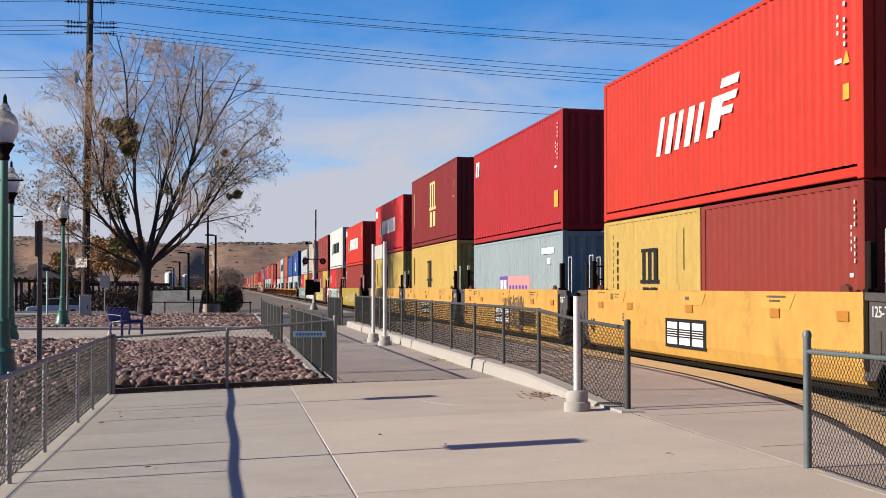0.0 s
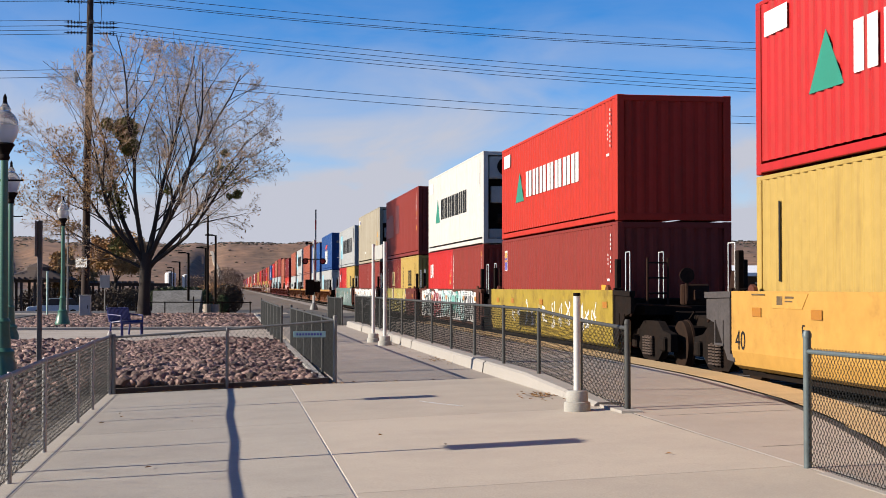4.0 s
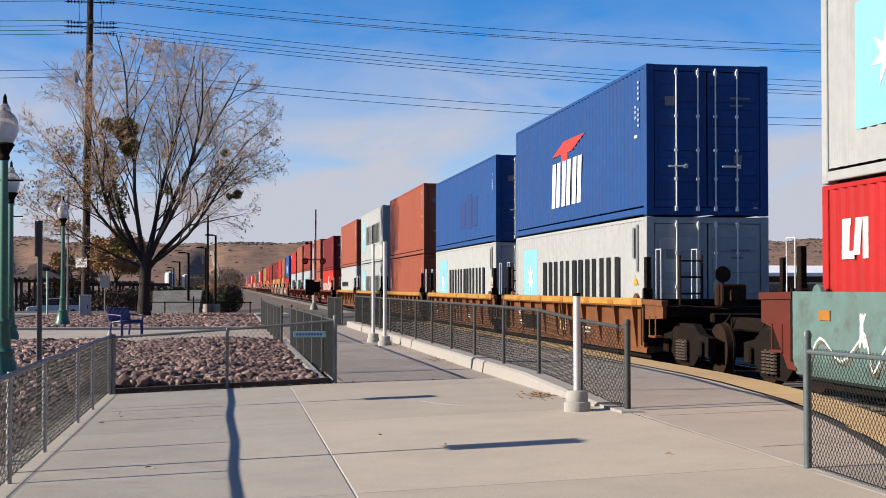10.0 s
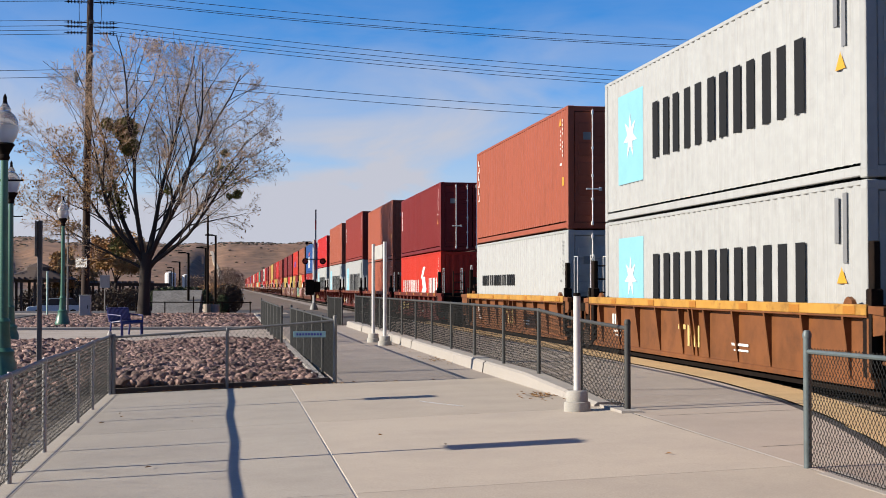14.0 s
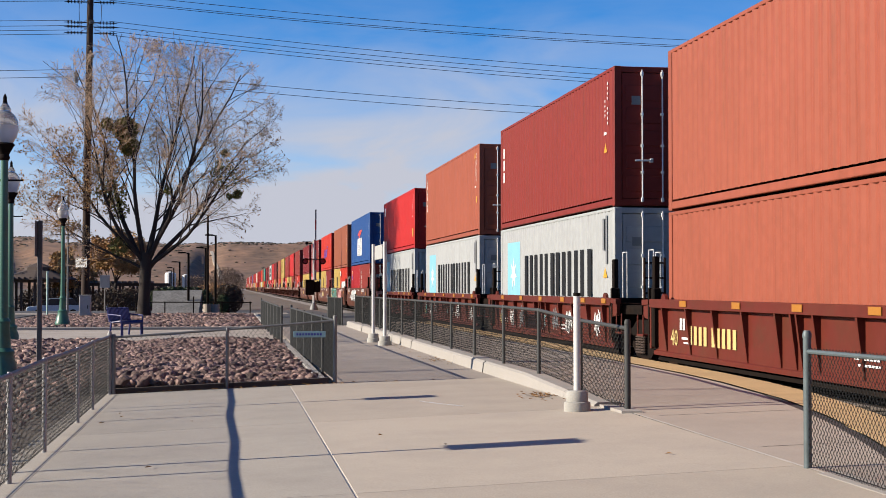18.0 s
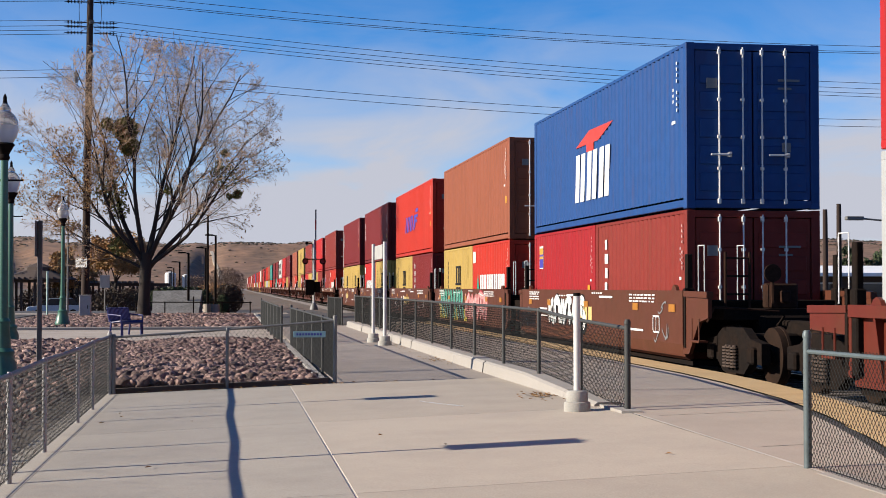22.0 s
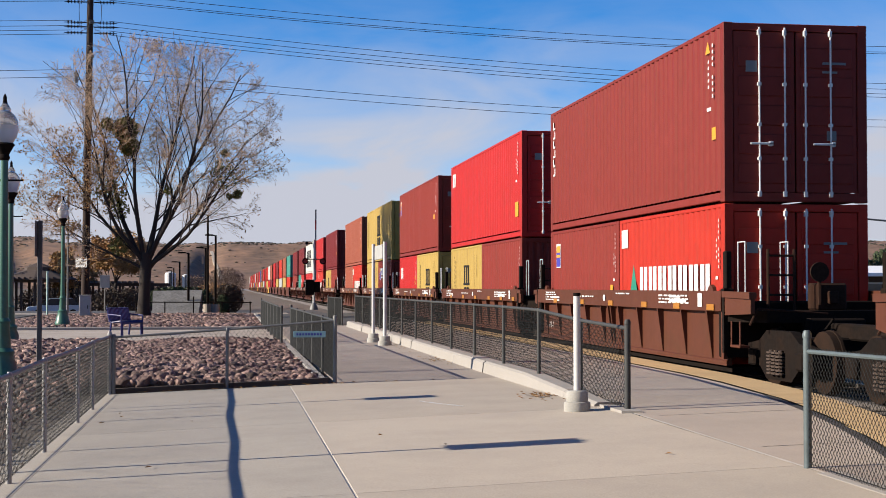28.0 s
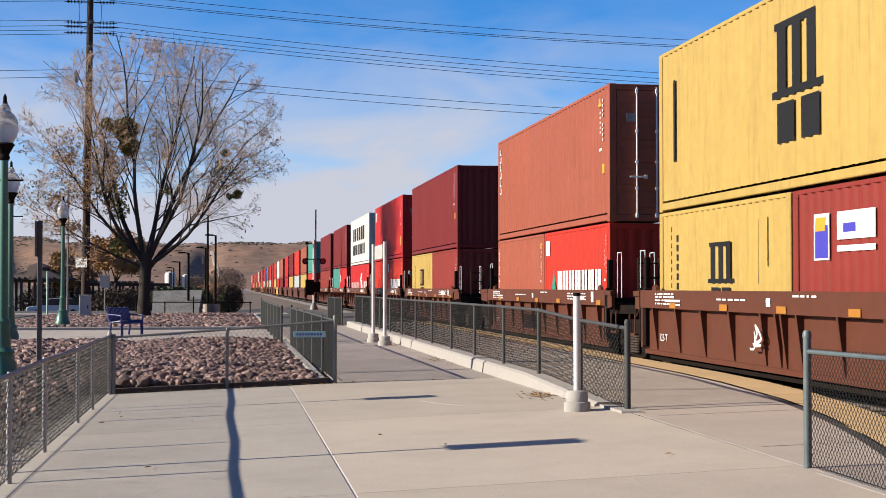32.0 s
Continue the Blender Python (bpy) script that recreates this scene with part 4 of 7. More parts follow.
# pen strokes of sprayed figures in a unit square
STROKES = (
    [[(0.05, 0.0), (0.30, 1.0)], [(0.35, 0.95), (0.60, 0.35), (0.85, 0.0)]],
    [[(0.90, 1.0), (0.20, 0.92), (0.10, 0.48), (0.55, 0.38), (0.60, 0.10), (0.10, 0.0)]],
    [[(0.85, 0.88), (0.45, 1.0), (0.10, 0.80), (0.40, 0.55), (0.85, 0.30), (0.55, 0.0), (0.05, 0.10)]],
    [[(0.05, 0.0), (0.15, 1.0)], [(0.45, 1.0), (0.55, 0.0)], [(0.60, 0.0), (0.98, 1.0)]],
    [[(0.10, 0.0), (0.12, 0.75), (0.50, 1.0), (0.85, 0.72), (0.80, 0.0)]],
    [[(0.10, 1.0), (0.15, 0.0)], [(0.20, 0.55), (0.90, 1.0)], [(0.35, 0.45), (0.98, 0.0)]],
    [[(0.0, 1.0), (0.32, 0.08), (0.58, 0.80), (0.95, 0.0)]],
    [[(0.10, 1.0), (0.95, 0.92)], [(0.52, 0.95), (0.42, 0.0)], [(0.15, 0.42), (0.85, 0.32)]],
)


def graffiti(style, rng):
    """Sprayed letters and scrawls along the side sheet; returns ink -> Geo."""
    out = collections.defaultdict(Geo)
    x = -1.4535
    if style == "lemon":
        y = 5.3
        for k, (w, lean, cut) in enumerate(((2.1, -0.25, 0.55), (2.3, 0.20, 0.40), (2.3, -0.10, 0.62), (2.4, 0.22, 0.45))):
            slab(out["black"], x - 0.0006, y + 0.06, y - w - 0.03, 0.36, 1.45, lean)
            slab(out["white"], x - 0.0014, y + 0.01, y - w + 0.12, 0.38, 1.445, lean)
            slab(out["buff"], x - 0.0022, y - 0.05, y - w + 0.24, 0.38, 1.45, lean)
            c = y - w * cut
            for z0, z1, g_ in ((0.74, 0.98, 0.20), (0.40, 0.60, 0.09)):
                slab(out["black"], x - 0.0032, c + g_, c - g_, z0, z1, 0.06)
                slab(out["white"], x - 0.0040, c + g_ * 0.5, c - g_ * 0.9, z0 + 0.03, z0 + 0.11, 0.03)
            slab(out["black"], x - 0.0032, c + 0.05, c - 0.06, 1.14, 1.44, 0.05)
            ribbon(out["white"], [(c - 0.35, 1.30), (c - 0.42, 1.0), (c - 0.36, 0.75)], 0.05, x - 0.0036)
            y -= w + 0.02
        for j in range(8):
            yy, zz = -4.9 + rng.uniform(-0.5, 0.5), rng.uniform(0.5, 1.25)
            ribbon(out["grey"], [(yy, zz), (yy - 0.1, zz + rng.uniform(-0.2, 0.2)), (yy - 0.25, zz + rng.uniform(-0.2, 0.2)), (yy - 0.3, zz + 0.1)], 0.03, x - 0.006 - 0.0002 * j)
    elif style in ("white", "mix", "bold"):
        fills, ground, dark, y, stop = {"white": (["white"] * 4, "white", "black", 5.9, -6.0), "mix": (["white", "slate", "blood", "blood", "ice", "ice", "aqua", "ice", "grey", "white"], "white", "black", 6.2, -5.7),
                                        "bold": (["white"] * 3, "", "black", 3.5, 0.0)}[style]
        y_start, k, last = y, 0, -1
        if ground:
            yy = y
            while yy > stop:
                w = rng.uniform(0.5, 1.0)
                slab(out[ground], x + 0.0002, yy + 0.1, yy - w - 0.1, 0.38 + rng.uniform(0, 0.16), 1.44 - rng.uniform(0, 0.10), rng.uniform(-0.12, 0.12))
                yy -= w
        while y > stop + 0.3:
            w = rng.uniform(0.62, 0.8) if style in ("bold", "mix") else rng.uniform(0.95, 1.3)
            pen = w * 0.31
            lo, hi = (0.62, 1.30) if style == "bold" else (0.44 + rng.uniform(0, 0.05), 1.38 + rng.uniform(-0.05, 0.02))
            ink = fills[min(len(fills) - 1, int((y_start - y) / (y_start - stop) * len(fills)))]
            last = rng.choice([q for q in range(len(STROKES)) if q != last])
            lean, base = rng.uniform(-0.10, 0.10), x - 0.0012 * (k % 3) - 0.0006
            lines = [[(y - (0.10 + 0.80 * u) * w - lean * (v - 0.5), lo + pen * 0.3 + v * (hi - lo - pen * 0.6)) for u, v in line] for line in STROKES[last]]
            for j, line in enumerate(lines):
                ribbon(out[dark], [(a_ - 0.03, b_ - 0.03) for a_, b_ in line], pen + 0.12, base - 0.0001 * j)
            for j, line in enumerate(lines):
                ribbon(out[ink], line, pen, base - 0.0046 - 0.0001 * j)
            for j, line in enumerate(lines):
                # a lighter streak inside the stroke, and shading across its foot
                ribbon(out["white" if ink != "white" else "ice"], [(a_ + pen * 0.22, b_ + 0.02) for a_, b_ in line], pen * 0.14, base - 0.0056 - 0.0001 * j)
                if style == "mix":
                    a_, b_ = line[-1]
                    ribbon(out["slate"], [(a_ + pen * 0.3, b_ + 0.10), (a_ - pen * 0.1, b_ + 0.02), (a_ - pen * 0.35, b_ + 0.12)], pen * 0.30, base - 0.0062 - 0.0001 * j)
            for j in range(2):
                a_, b_ = y - rng.uniform(0.1, 0.9) * w, rng.uniform(lo + 0.2, hi - 0.2)
                ribbon(out[dark], [(a_, b_ + 0.16), (a_ + rng.uniform(-0.1, 0.1), b_), (a_ + rng.uniform(-0.14, 0.14), b_ - 0.16)], rng.uniform(0.02, 0.04), base - 0.0068 - 0.0002 * j)
            y -= w * 0.88
            k += 1
        # loose tags either side
        for c, n in ((-5.4, 5), (5.9, 3)):
            for j in range(n):
                yy, zz = c + rng.uniform(-0.5, 0.5), rng.uniform(0.5, 1.25)
                ribbon(out["grey"], [(yy, zz), (yy - 0.1, zz + rng.uniform(-0.2, 0.2)), (yy - 0.25, zz + rng.uniform(-0.2, 0.2)), (yy - 0.3, zz + 0.1)], 0.03, x - 0.006 - 0.0002 * j)
    elif style == "green":
        # dark green heads over slanting aqua legs, yellow under them, then a pink piece edged in dark red
        for yy in (5.4, 4.7, 2.2, 0.4):
            slab(out["lemon"], x - 0.0004, yy, yy - 0.75, 0.42, 0.80 + rng.uniform(0, 0.2), 0.25)
        y, k = 5.2, 0
        while y > 0.2:
            w, d = rng.uniform(0.5, 0.65), 0.0005 * (k % 3)
            ribbon(out["black"], [(y + 0.08, 1.20), (y - 0.10, 0.92), (y - 0.50, 0.44)], 0.30, x - 0.001 - d)
            ribbon(out["black"], [(y + 0.18, 1.38), (y - 0.10, 1.22), (y - 0.20, 1.00)], 0.36, x - 0.0013 - d)
            ribbon(out["aqua"], [(y + 0.06, 1.18), (y - 0.12, 0.92), (y - 0.48, 0.48)], 0.20, x - 0.003 - d)
            ribbon(out["green"], [(y + 0.16, 1.40), (y - 0.08, 1.24), (y - 0.16, 1.04)], 0.27, x - 0.0048 - d)
            ribbon(out["white"], [(y - 0.20, 1.38), (y - 0.24, 1.16), (y - 0.30, 0.98)], 0.03, x - 0.0064 - d)
            ribbon(out["ice"], [(y - 0.04, 0.98), (y - 0.16, 0.82), (y - 0.44, 0.50)], 0.035, x - 0.0070 - d)
            y -= w
            k += 1
        y = 0.0
        while y > -3.4:
            w, d = rng.uniform(0.6, 0.85), 0.0005 * (k % 3)
            last = rng.randrange(len(STROKES))
            for j, line in enumerate(STROKES[last]):
                line = [(y - u * w, 0.52 + v * 0.78) for u, v in line]
                ribbon(out["blood"], line, 0.32, x - 0.001 - d - 0.0001 * j)
                ribbon(out["pink"], line, 0.22, x - 0.003 - d - 0.0001 * j)
                ribbon(out["white"], [(a_ + 0.06, b_ + 0.02) for a_, b_ in line], 0.025, x - 0.0050 - d - 0.0001 * j)
            y -= w * 0.9
            k += 1
        for j in range(9):
            yy, zz = rng.uniform(5.3, 6.2), rng.uniform(0.55, 1.35)
            ribbon(out["white"], [(yy, zz), (yy - 0.12, zz + rng.uniform(-0.15, 0.15)), (yy - 0.28, zz + rng.uniform(-0.15, 0.15))], 0.025, x - 0.006 - 0.0002 * j)
    elif style == "zigzag":
        y, up, line = 6.2, 0, []
        while y > -6.3:
            line.append((y, rng.uniform(0.82, 0.98) if up else rng.uniform(0.48, 0.62)))
            if rng.random() < 0.5:
                line.append((y - 0.12, line[-1][1] + rng.uniform(-0.06, 0.06)))
            y -= rng.uniform(0.25, 0.9)
            up = not up
        ribbon(out["white"], line, 0.03, x)
        ribbon(out["soot"], [(a_ - 0.05, b_ - 0.05) for a_, b_ in line], 0.03, x + 0.0008)
        for yy in (-5.5, -4.1, -3.4, -1.7, -1.3, 0.9, 2.6, 4.4):
            z = rng.uniform(0.75, 1.05)
            for j in range(4):
                ribbon(out["white"], [(yy + rng.uniform(-0.1, 0.1), z + 0.3), (yy + rng.uniform(-0.1, 0.1), z + 0.1), (yy + rng.uniform(-0.14, 0.14), z - 0.12)], rng.uniform(0.03, 0.09), x - 0.001 - 0.0003 * j)
        for ya, yb, z0, z1 in ((-5.2, -5.75, 0.44, 0.82), (-3.6, -4.25, 0.46, 0.86), (-1.4, -2.3, 0.96, 1.12), (3.0, 2.6, 0.5, 0.8)):
            slab(out["slate"], x + 0.001, ya, yb, z0, z1)
        slab(out["white"], x, -5.8, -6.25, 1.04, 1.40, 0.12, 0.1)
    elif style == "chalk":
        x = -1.337
        for i in range(9):
            if i in (1, 5):
                continue
            c, top = -5.2 + i * 1.3, rng.uniform(0.92, 1.12)
            for j in range(14):
                a_ = c + rng.uniform(-0.22, 0.22)
                z = rng.uniform(0.5, top - 0.2)
                ribbon(out[("white", "aqua", "white", "grey", "ice", "white", "grey", "white", "aqua")[i] if j % 3 else "grey"], [(a_, z + rng.uniform(0.12, 0.3)), (a_ + rng.uniform(-0.15, 0.15), z + 0.08), (a_ + rng.uniform(-0.2, 0.2), z - rng.uniform(0.02, 0.12))], rng.uniform(0.025, 0.10), x - 0.0003 * j)
    else:
        ink = {"scrawl": "soot", "rows": "ice"}.get(style, "white")
        y, stop = (0.0, -2.6) if style == "scrawl" else (rng.uniform(1.0, 5.0), -5.2 if style != "tag" else 0.6)
        k = 0
        while y > stop:
            w = rng.uniform(0.35, 0.6)
            z0, z1 = (0.42, 1.30) if style == "scrawl" else (0.60 + rng.uniform(-0.1, 0.1), 1.05 + rng.uniform(-0.1, 0.15))
            for j in range(5 if style == "scrawl" else 3):
                c = rng.uniform(z0, z1)
                pts = [(y - rng.uniform(0, 1) * w, z1 - rng.uniform(0, 0.2)), (y - rng.uniform(0, 1) * w, c), (y - rng.uniform(0, 1) * w, (z0 + c) / 2), (y - rng.uniform(0, 1) * w, z0 + rng.uniform(0, 0.2))]
                ribbon(out[ink], pts, (0.07 if style == "scrawl" else 0.045) * rng.uniform(0.7, 1.3), x - 0.0006 * j - 0.003 * (k % 2))
            y -= w * (0.8 if style == "scrawl" else rng.uniform(1.1, 2.2))
            k += 1
    return {a_: b_ for a_, b_ in out.items() if b_.v}


LOAD_MARK = {}


def load_mark(words, size, ink="white"):
    """Stencilled figures as a flat mesh facing the platform side."""
    if (words, ink) not in LOAD_MARK:
        cu = bpy.data.curves.new("stencil", "FONT")
        cu.body, cu.size, cu.extrude, cu.resolution_u = words, size, 0.002, 2
        tmp = new("stencil", cu)
        bpy.context.view_layer.update()
        me = bpy.data.meshes.new_from_object(tmp.evaluated_get(bpy.context.evaluated_depsgraph_get()))
        bpy.data.objects.remove(tmp)
        me.materials.clear()
        me.materials.append(INK[ink])
        # read from the -x side: letters run towards -y
        me.transform(Matrix(((0, 0, -1, 0), (-1, 0, 0, 0), (0, 1, 0, 0), (0, 0, 0, 1))))
        LOAD_MARK[words, ink] = me
    return LOAD_MARK[words, ink]


def flat_words(words, size):
    """Centred figures as a flat mesh facing -y."""
    cu = bpy.data.curves.new("words", "FONT")
    cu.body, cu.size, cu.extrude, cu.resolution_u, cu.align_x = words, size, 0.0015, 2, "CENTER"
    tmp = new("words", cu)
    bpy.context.view_layer.update()
    me = bpy.data.meshes.new_from_object(tmp.evaluated_get(bpy.context.evaluated_depsgraph_get()))
    bpy.data.objects.remove(tmp)
    me.materials.clear()
    me.materials.append(INK["black"])
    me.transform(Matrix(((1, 0, 0, 0), (0, 0, -1, 0), (0, 1, 0, 0), (0, 0, 0, 1))))
    return me


def mirrored(g):
    """The same shape across the car's centre line."""
    g.v = [(-x, y, z) for x, y, z in g.v]
    return g


def ladder():
    g = Geo()
    for q in (0.0, 0.42):
        g.tube((q, 0, 0), (q, 0, 0.95), 0.024, n=6)
    for k in range(3):
        g.tube((0, 0, 0.25 + 0.3 * k), (0.42, 0, 0.25 + 0.3 * k), 0.018, n=6)
    return g


def well_car(shape, colour, first, last, style="", seed=0, full=True):
    """One well of an articulated car: shape 'plain' (flat side sheets), 'rib' (thin top sill over ribs) or 'band' (deep top band over ribs)."""
    pm = CAR_PAINT[colour]
    names = {"amber": "amber-yellow", "brown": "brown", "redbrown": "red-brown", "rusty": "rusty brown", "teal": "grey-green", "olive": "mustard-yellow", "sill": "orange"}
    car = thing("well_car", f"{names[colour]} steel container well car" + (" covered in sprayed graffiti" if style else " with ribbed sides" if shape != "plain" else ""), "railway wagon", group="wells of the train")
    hl = 6.55
    zt, zb = (1.30, 1.15) if shape == "rib" else (1.46, 1.14)

    def side_sheet():
        g = Geo()
        if shape == "plain":
            g.extrude([(-1.27, 1.46), (-1.45, 1.46), (-1.45, 0.55), (-1.40, 0.34), (-1.30, 0.28), (-1.27, 0.30)], "y", -hl, hl)
        else:
            g.extrude([(-1.27, zt), (-1.45, zt), (-1.45, zb), (-1.33, zb - 0.02), (-1.33, 0.38), (-1.36, 0.36), (-1.36, 0.29), (-1.27, 0.29)], "y", -hl, hl)
        return g
    sm = cached(("side_sill", shape, colour), side_sheet, pm)
    part("side_sill", sm, pm, car)
    part("side_sill", sm, pm, car, at=pose(0, 0, 0, 0, 0, 180))
    if shape == "rib" and colour == "rusty":
        cap = cached(("top_cap", shape), lambda: Geo().bevel_box(-1.462, -1.28, -hl, hl, 1.175, 1.308, 0.008), CAR_PAINT["sill"])
        part("top_cap", cap, CAR_PAINT["sill"], car, "orange-yellow top rail, chipped")
        part("top_cap", cap, CAR_PAINT["sill"], car, "orange-yellow top rail, chipped", at=pose(0, 0, 0, 0, 0, 180))
    if shape != "plain" and full:
        rm = cached(("rib", shape, colour), lambda: Geo().extrude([(-1.33, 0.38), (-1.33, zb), (-1.445, zb), (-1.350, 0.38)], "y", -0.028, 0.028), pm)
        for i in range(10):
            part("rib", rm, pm, car, at=pose(0, -5.85 + i * 1.3, 0))
        for q in (-0.10, 0.10):
            part("rib", rm, pm, car, at=pose(0, q, 0))
    fl = cached(("well_floor", colour), lambda: Geo().box(-1.27, 1.27, -hl, -hl + 0.9, 0.20, 0.262).box(-1.27, 1.27, hl - 0.9, hl, 0.20, 0.262).box(-1.27, 1.27, -0.4, 0.4, 0.20, 0.262).box(-1.27, -1.05, -hl, hl, 0.19, 0.25).box(1.05, 1.27, -hl, hl, 0.19, 0.25), BLACK_STEEL)
    part("well_floor", fl, BLACK_STEEL, car)

    def end_geo():
        g = Geo()
        g.bevel_box(-1.42, 1.42, 6.36, 6.60, 0.42, 1.30, 0.02)
        g.extrude([(-1.40, 6.6), (1.40, 6.6), (1.05, 7.45), (-1.05, 7.45)], "z", 0.98, 1.16)
        g.bevel_box(-0.45, 0.45, 6.6, 7.62, 0.72, 1.05, 0.03)
        for s in (-1, 1):
            g.box(min(s * 1.36, s * 1.44), max(s * 1.36, s * 1.44), 6.58, 6.66, 0.5, 1.5)
        return g
    end_col = {"amber": END_GREY, "olive": BLACK_STEEL, "teal": CAR_PAINT["redbrown"], "rusty": CAR_PAINT["rusty"]}.get(colour, pm)
    # black instead of car paint: grime plus the gap's shade put into the colour
    em = cached(("end_sill",), end_geo, BLACK_STEEL)
    part("end_sill", em, BLACK_STEEL, car, "grimy end sill and platform")
    part("end_sill", em, BLACK_STEEL, car, "grimy end sill and platform", at=pose(0, 0, 0, 0, 0, 180))
    if full:
        gm = cached(("guide_post",), lambda: Geo().bevel_box(-0.05, 0.05, -0.07, 0.07, 1.15, 2.08, 0.015).bevel_box(-0.075, 0.075, -0.1, 0.1, 1.10, 1.5, 0.02), BLACK_STEEL)
        for sy in (-1, 1):
            tip = 7.75 if (sy < 0 and first) or (sy > 0 and last) else 7.42 if colour == "amber" else 6.98
            low = [(tip, 1.02), (min(7.3, tip - 0.03), 0.94), (min(6.80, tip - 0.06), 0.40), (6.5, 0.38)] if shape == "plain" else [(tip, zt - 0.34), (6.6, zt - 0.38), (6.6, 0.40), (6.5, 0.40)]
            panel = lambda: Geo().extrude(low + [(6.5, zt - 0.06), (6.85, zt - 0.02), (tip, zt - 0.06)], "x", -1.425, -1.36).extrude([(6.6, zt - 0.10), (tip + 0.02, zt - 0.12), (tip + 0.02, zt - 0.02), (6.6, zt - 0.005)], "x", -1.455, -1.34)
            pe = cached(("end_side", end_col.name, tip, shape), panel, end_col)
            step = cached(("end_step", end_col.name), lambda: Geo().bevel_box(-1.45, -1.28, 6.95, 7.35, 0.60, 0.64, 0.008).tube((-1.43, 6.97, 0.62), (-1.43, 6.97, 1.0), 0.016, n=6).tube((-1.43, 7.33, 0.62), (-1.43, 7.33, 1.0), 0.016, n=6), end_col)
            for turn in (0, 180):
                # one end's panel serves the far side too by a half turn; mirrored ends swap sides
                part("end_side", pe if turn == 0 else cached(("end_side_b", end_col.name, tip, shape), lambda: mirrored(panel()), end_col), end_col, car, "end panel over the truck" if turn == 0 else "", at=pose(0, 0, 0, 0, 0, 0 if (sy > 0) else 180))
            part("end_step", step if sy > 0 else cached(("end_step_b", end_col.name), lambda: mirrored(Geo().bevel_box(-1.45, -1.28, 6.95, 7.35, 0.60, 0.64, 0.008).tube((-1.43, 6.97, 0.62), (-1.43, 6.97, 1.0), 0.016, n=6).tube((-1.43, 7.33, 0.62), (-1.43, 7.33, 1.0), 0.016, n=6)), end_col), end_col, car, at=pose(0, 0, 0, 0, 0, 0 if sy > 0 else 180))
            for sx in (-1, 1):
                part("guide_post", gm, BLACK_STEEL, car, "black guide post", at=pose(sx * 1.33, sy * 6.52, 0))
            grab = cached(("grab_rail",), lambda: Geo().tube((0, 0, 1.30), (0, 0, 2.22), 0.0085, n=6).tube((0, 0.30, 1.30), (0, 0.30, 2.22), 0.0085, n=6).tube((0, 0, 2.215), (0, 0.30, 2.215), 0.0085, n=6), ROD_STEEL)
            part("grab_rail", grab, ROD_STEEL, car, "pale grab rail", at=pose(-1.22, sy * 7.0, 0))
            part("grab_rail", grab, ROD_STEEL, car, "pale grab rail", at=pose(-0.55, sy * 7.05, 0))
            part("release_lever", cached(("release_lever",), lambda: Geo().tube((-1.3, 0, 1.2), (-0.2, 0, 1.12), 0.018, n=6).tube((-1.3, 0, 1.2), (-1.42, 0, 0.95), 0.018, n=6), GRIME), GRIME, car, at=pose(0, sy * (tip - 0.05), 0))
            hose = Geo()
            for k in range(6):
                f0, f1 = k / 6, (k + 1) / 6
                hose.tube((-0.5 + 0.3 * f0, sy * (7.3 + 0.6 * f0), 1.05 - 0.9 * f0 * (1 - f0)), (-0.5 + 0.3 * f1, sy * (7.3 + 0.6 * f1), 1.05 - 0.9 * f1 * (1 - f1)), 0.022, n=6, caps=False)
            part("air_hose", cached(("air_hose", sy), lambda: hose, BLACK_STEEL), BLACK_STEEL, car)
        gear = GRIME
        part("end_ladder", cached(("end_ladder",), lambda: ladder(), gear), gear, car, "red-brown ladder on the end platform", at=pose(-0.9, -7.12, 1.15))
        part("brake_box", cached(("brake_box",), lambda: Geo().bevel_box(-0.25, 0.25, -0.18, 0.17, 0, 0.42, 0.03).bevel_box(-0.08, 0.08, -0.28, -0.18, 0.1, 0.3, 0.02), gear), gear, car, "red-brown brake housing", at=pose(0.1, -7.0, 1.16))
        part("brake_wheel", cached(("brake_wheel",), lambda: Geo().tube((0, -0.015, 0), (0, 0.015, 0), 0.15, n=16).tube((0, 0, -0.5), (0, 0.02, 0), 0.03, n=6), gear), gear, car, "red-brown hand brake wheel", at=pose(-0.15, -7.3, 1.75))
        if colour == "amber":
            part("cone_stand", cached(("cone_stand",), lambda: Geo().extrude([(-0.2, 0), (0.2, 0), (0.08, 0.36), (-0.04, 0.36)], "x", -0.06, 0.06), gear), gear, car, at=pose(-1.1, 7.25, 1.42))
        hm = cached(("cone_bracket", colour), lambda: Geo().extrude([(-0.14, 0), (0.14, 0), (0.08, 0.07), (0.0, 0.10), (-0.10, 0.06)], "x", -0.03, 0.03), CAR_PAINT["brown"] if colour in ("amber", "olive") else pm)
        for sy in (-1, 1):
            part("cone_bracket", hm, pm, car, at=pose(-1.36, sy * 5.9, zt))
        if colour == "amber":
            part("load_mark", load_mark("125-T", 0.19), INK["white"], car, "white stencilled load mark", at=pose(-1.43, -6.72, 1.16))
            part("size_mark", load_mark("40", 0.42, "black"), INK["black"], car, "black stencilled figures", at=pose(-1.455, 6.38, 0.58))
            part("size_mark", load_mark("E", 0.22, "black"), INK["black"], car, "black stencilled letter", at=pose(-1.455, 3.9, 0.86))
            for q in (4.3, -0.3, -3.9):
                part("stake_plate", cached(("stake_plate",), lambda: Geo().extrude([(0.62, 0), (-0.62, 0), (-0.42, -0.21), (0.62, -0.21)], "x", -0.006, 0.002), pm), pm, car, "welded amber doubler plate", at=pose(-1.452, q, 1.43))
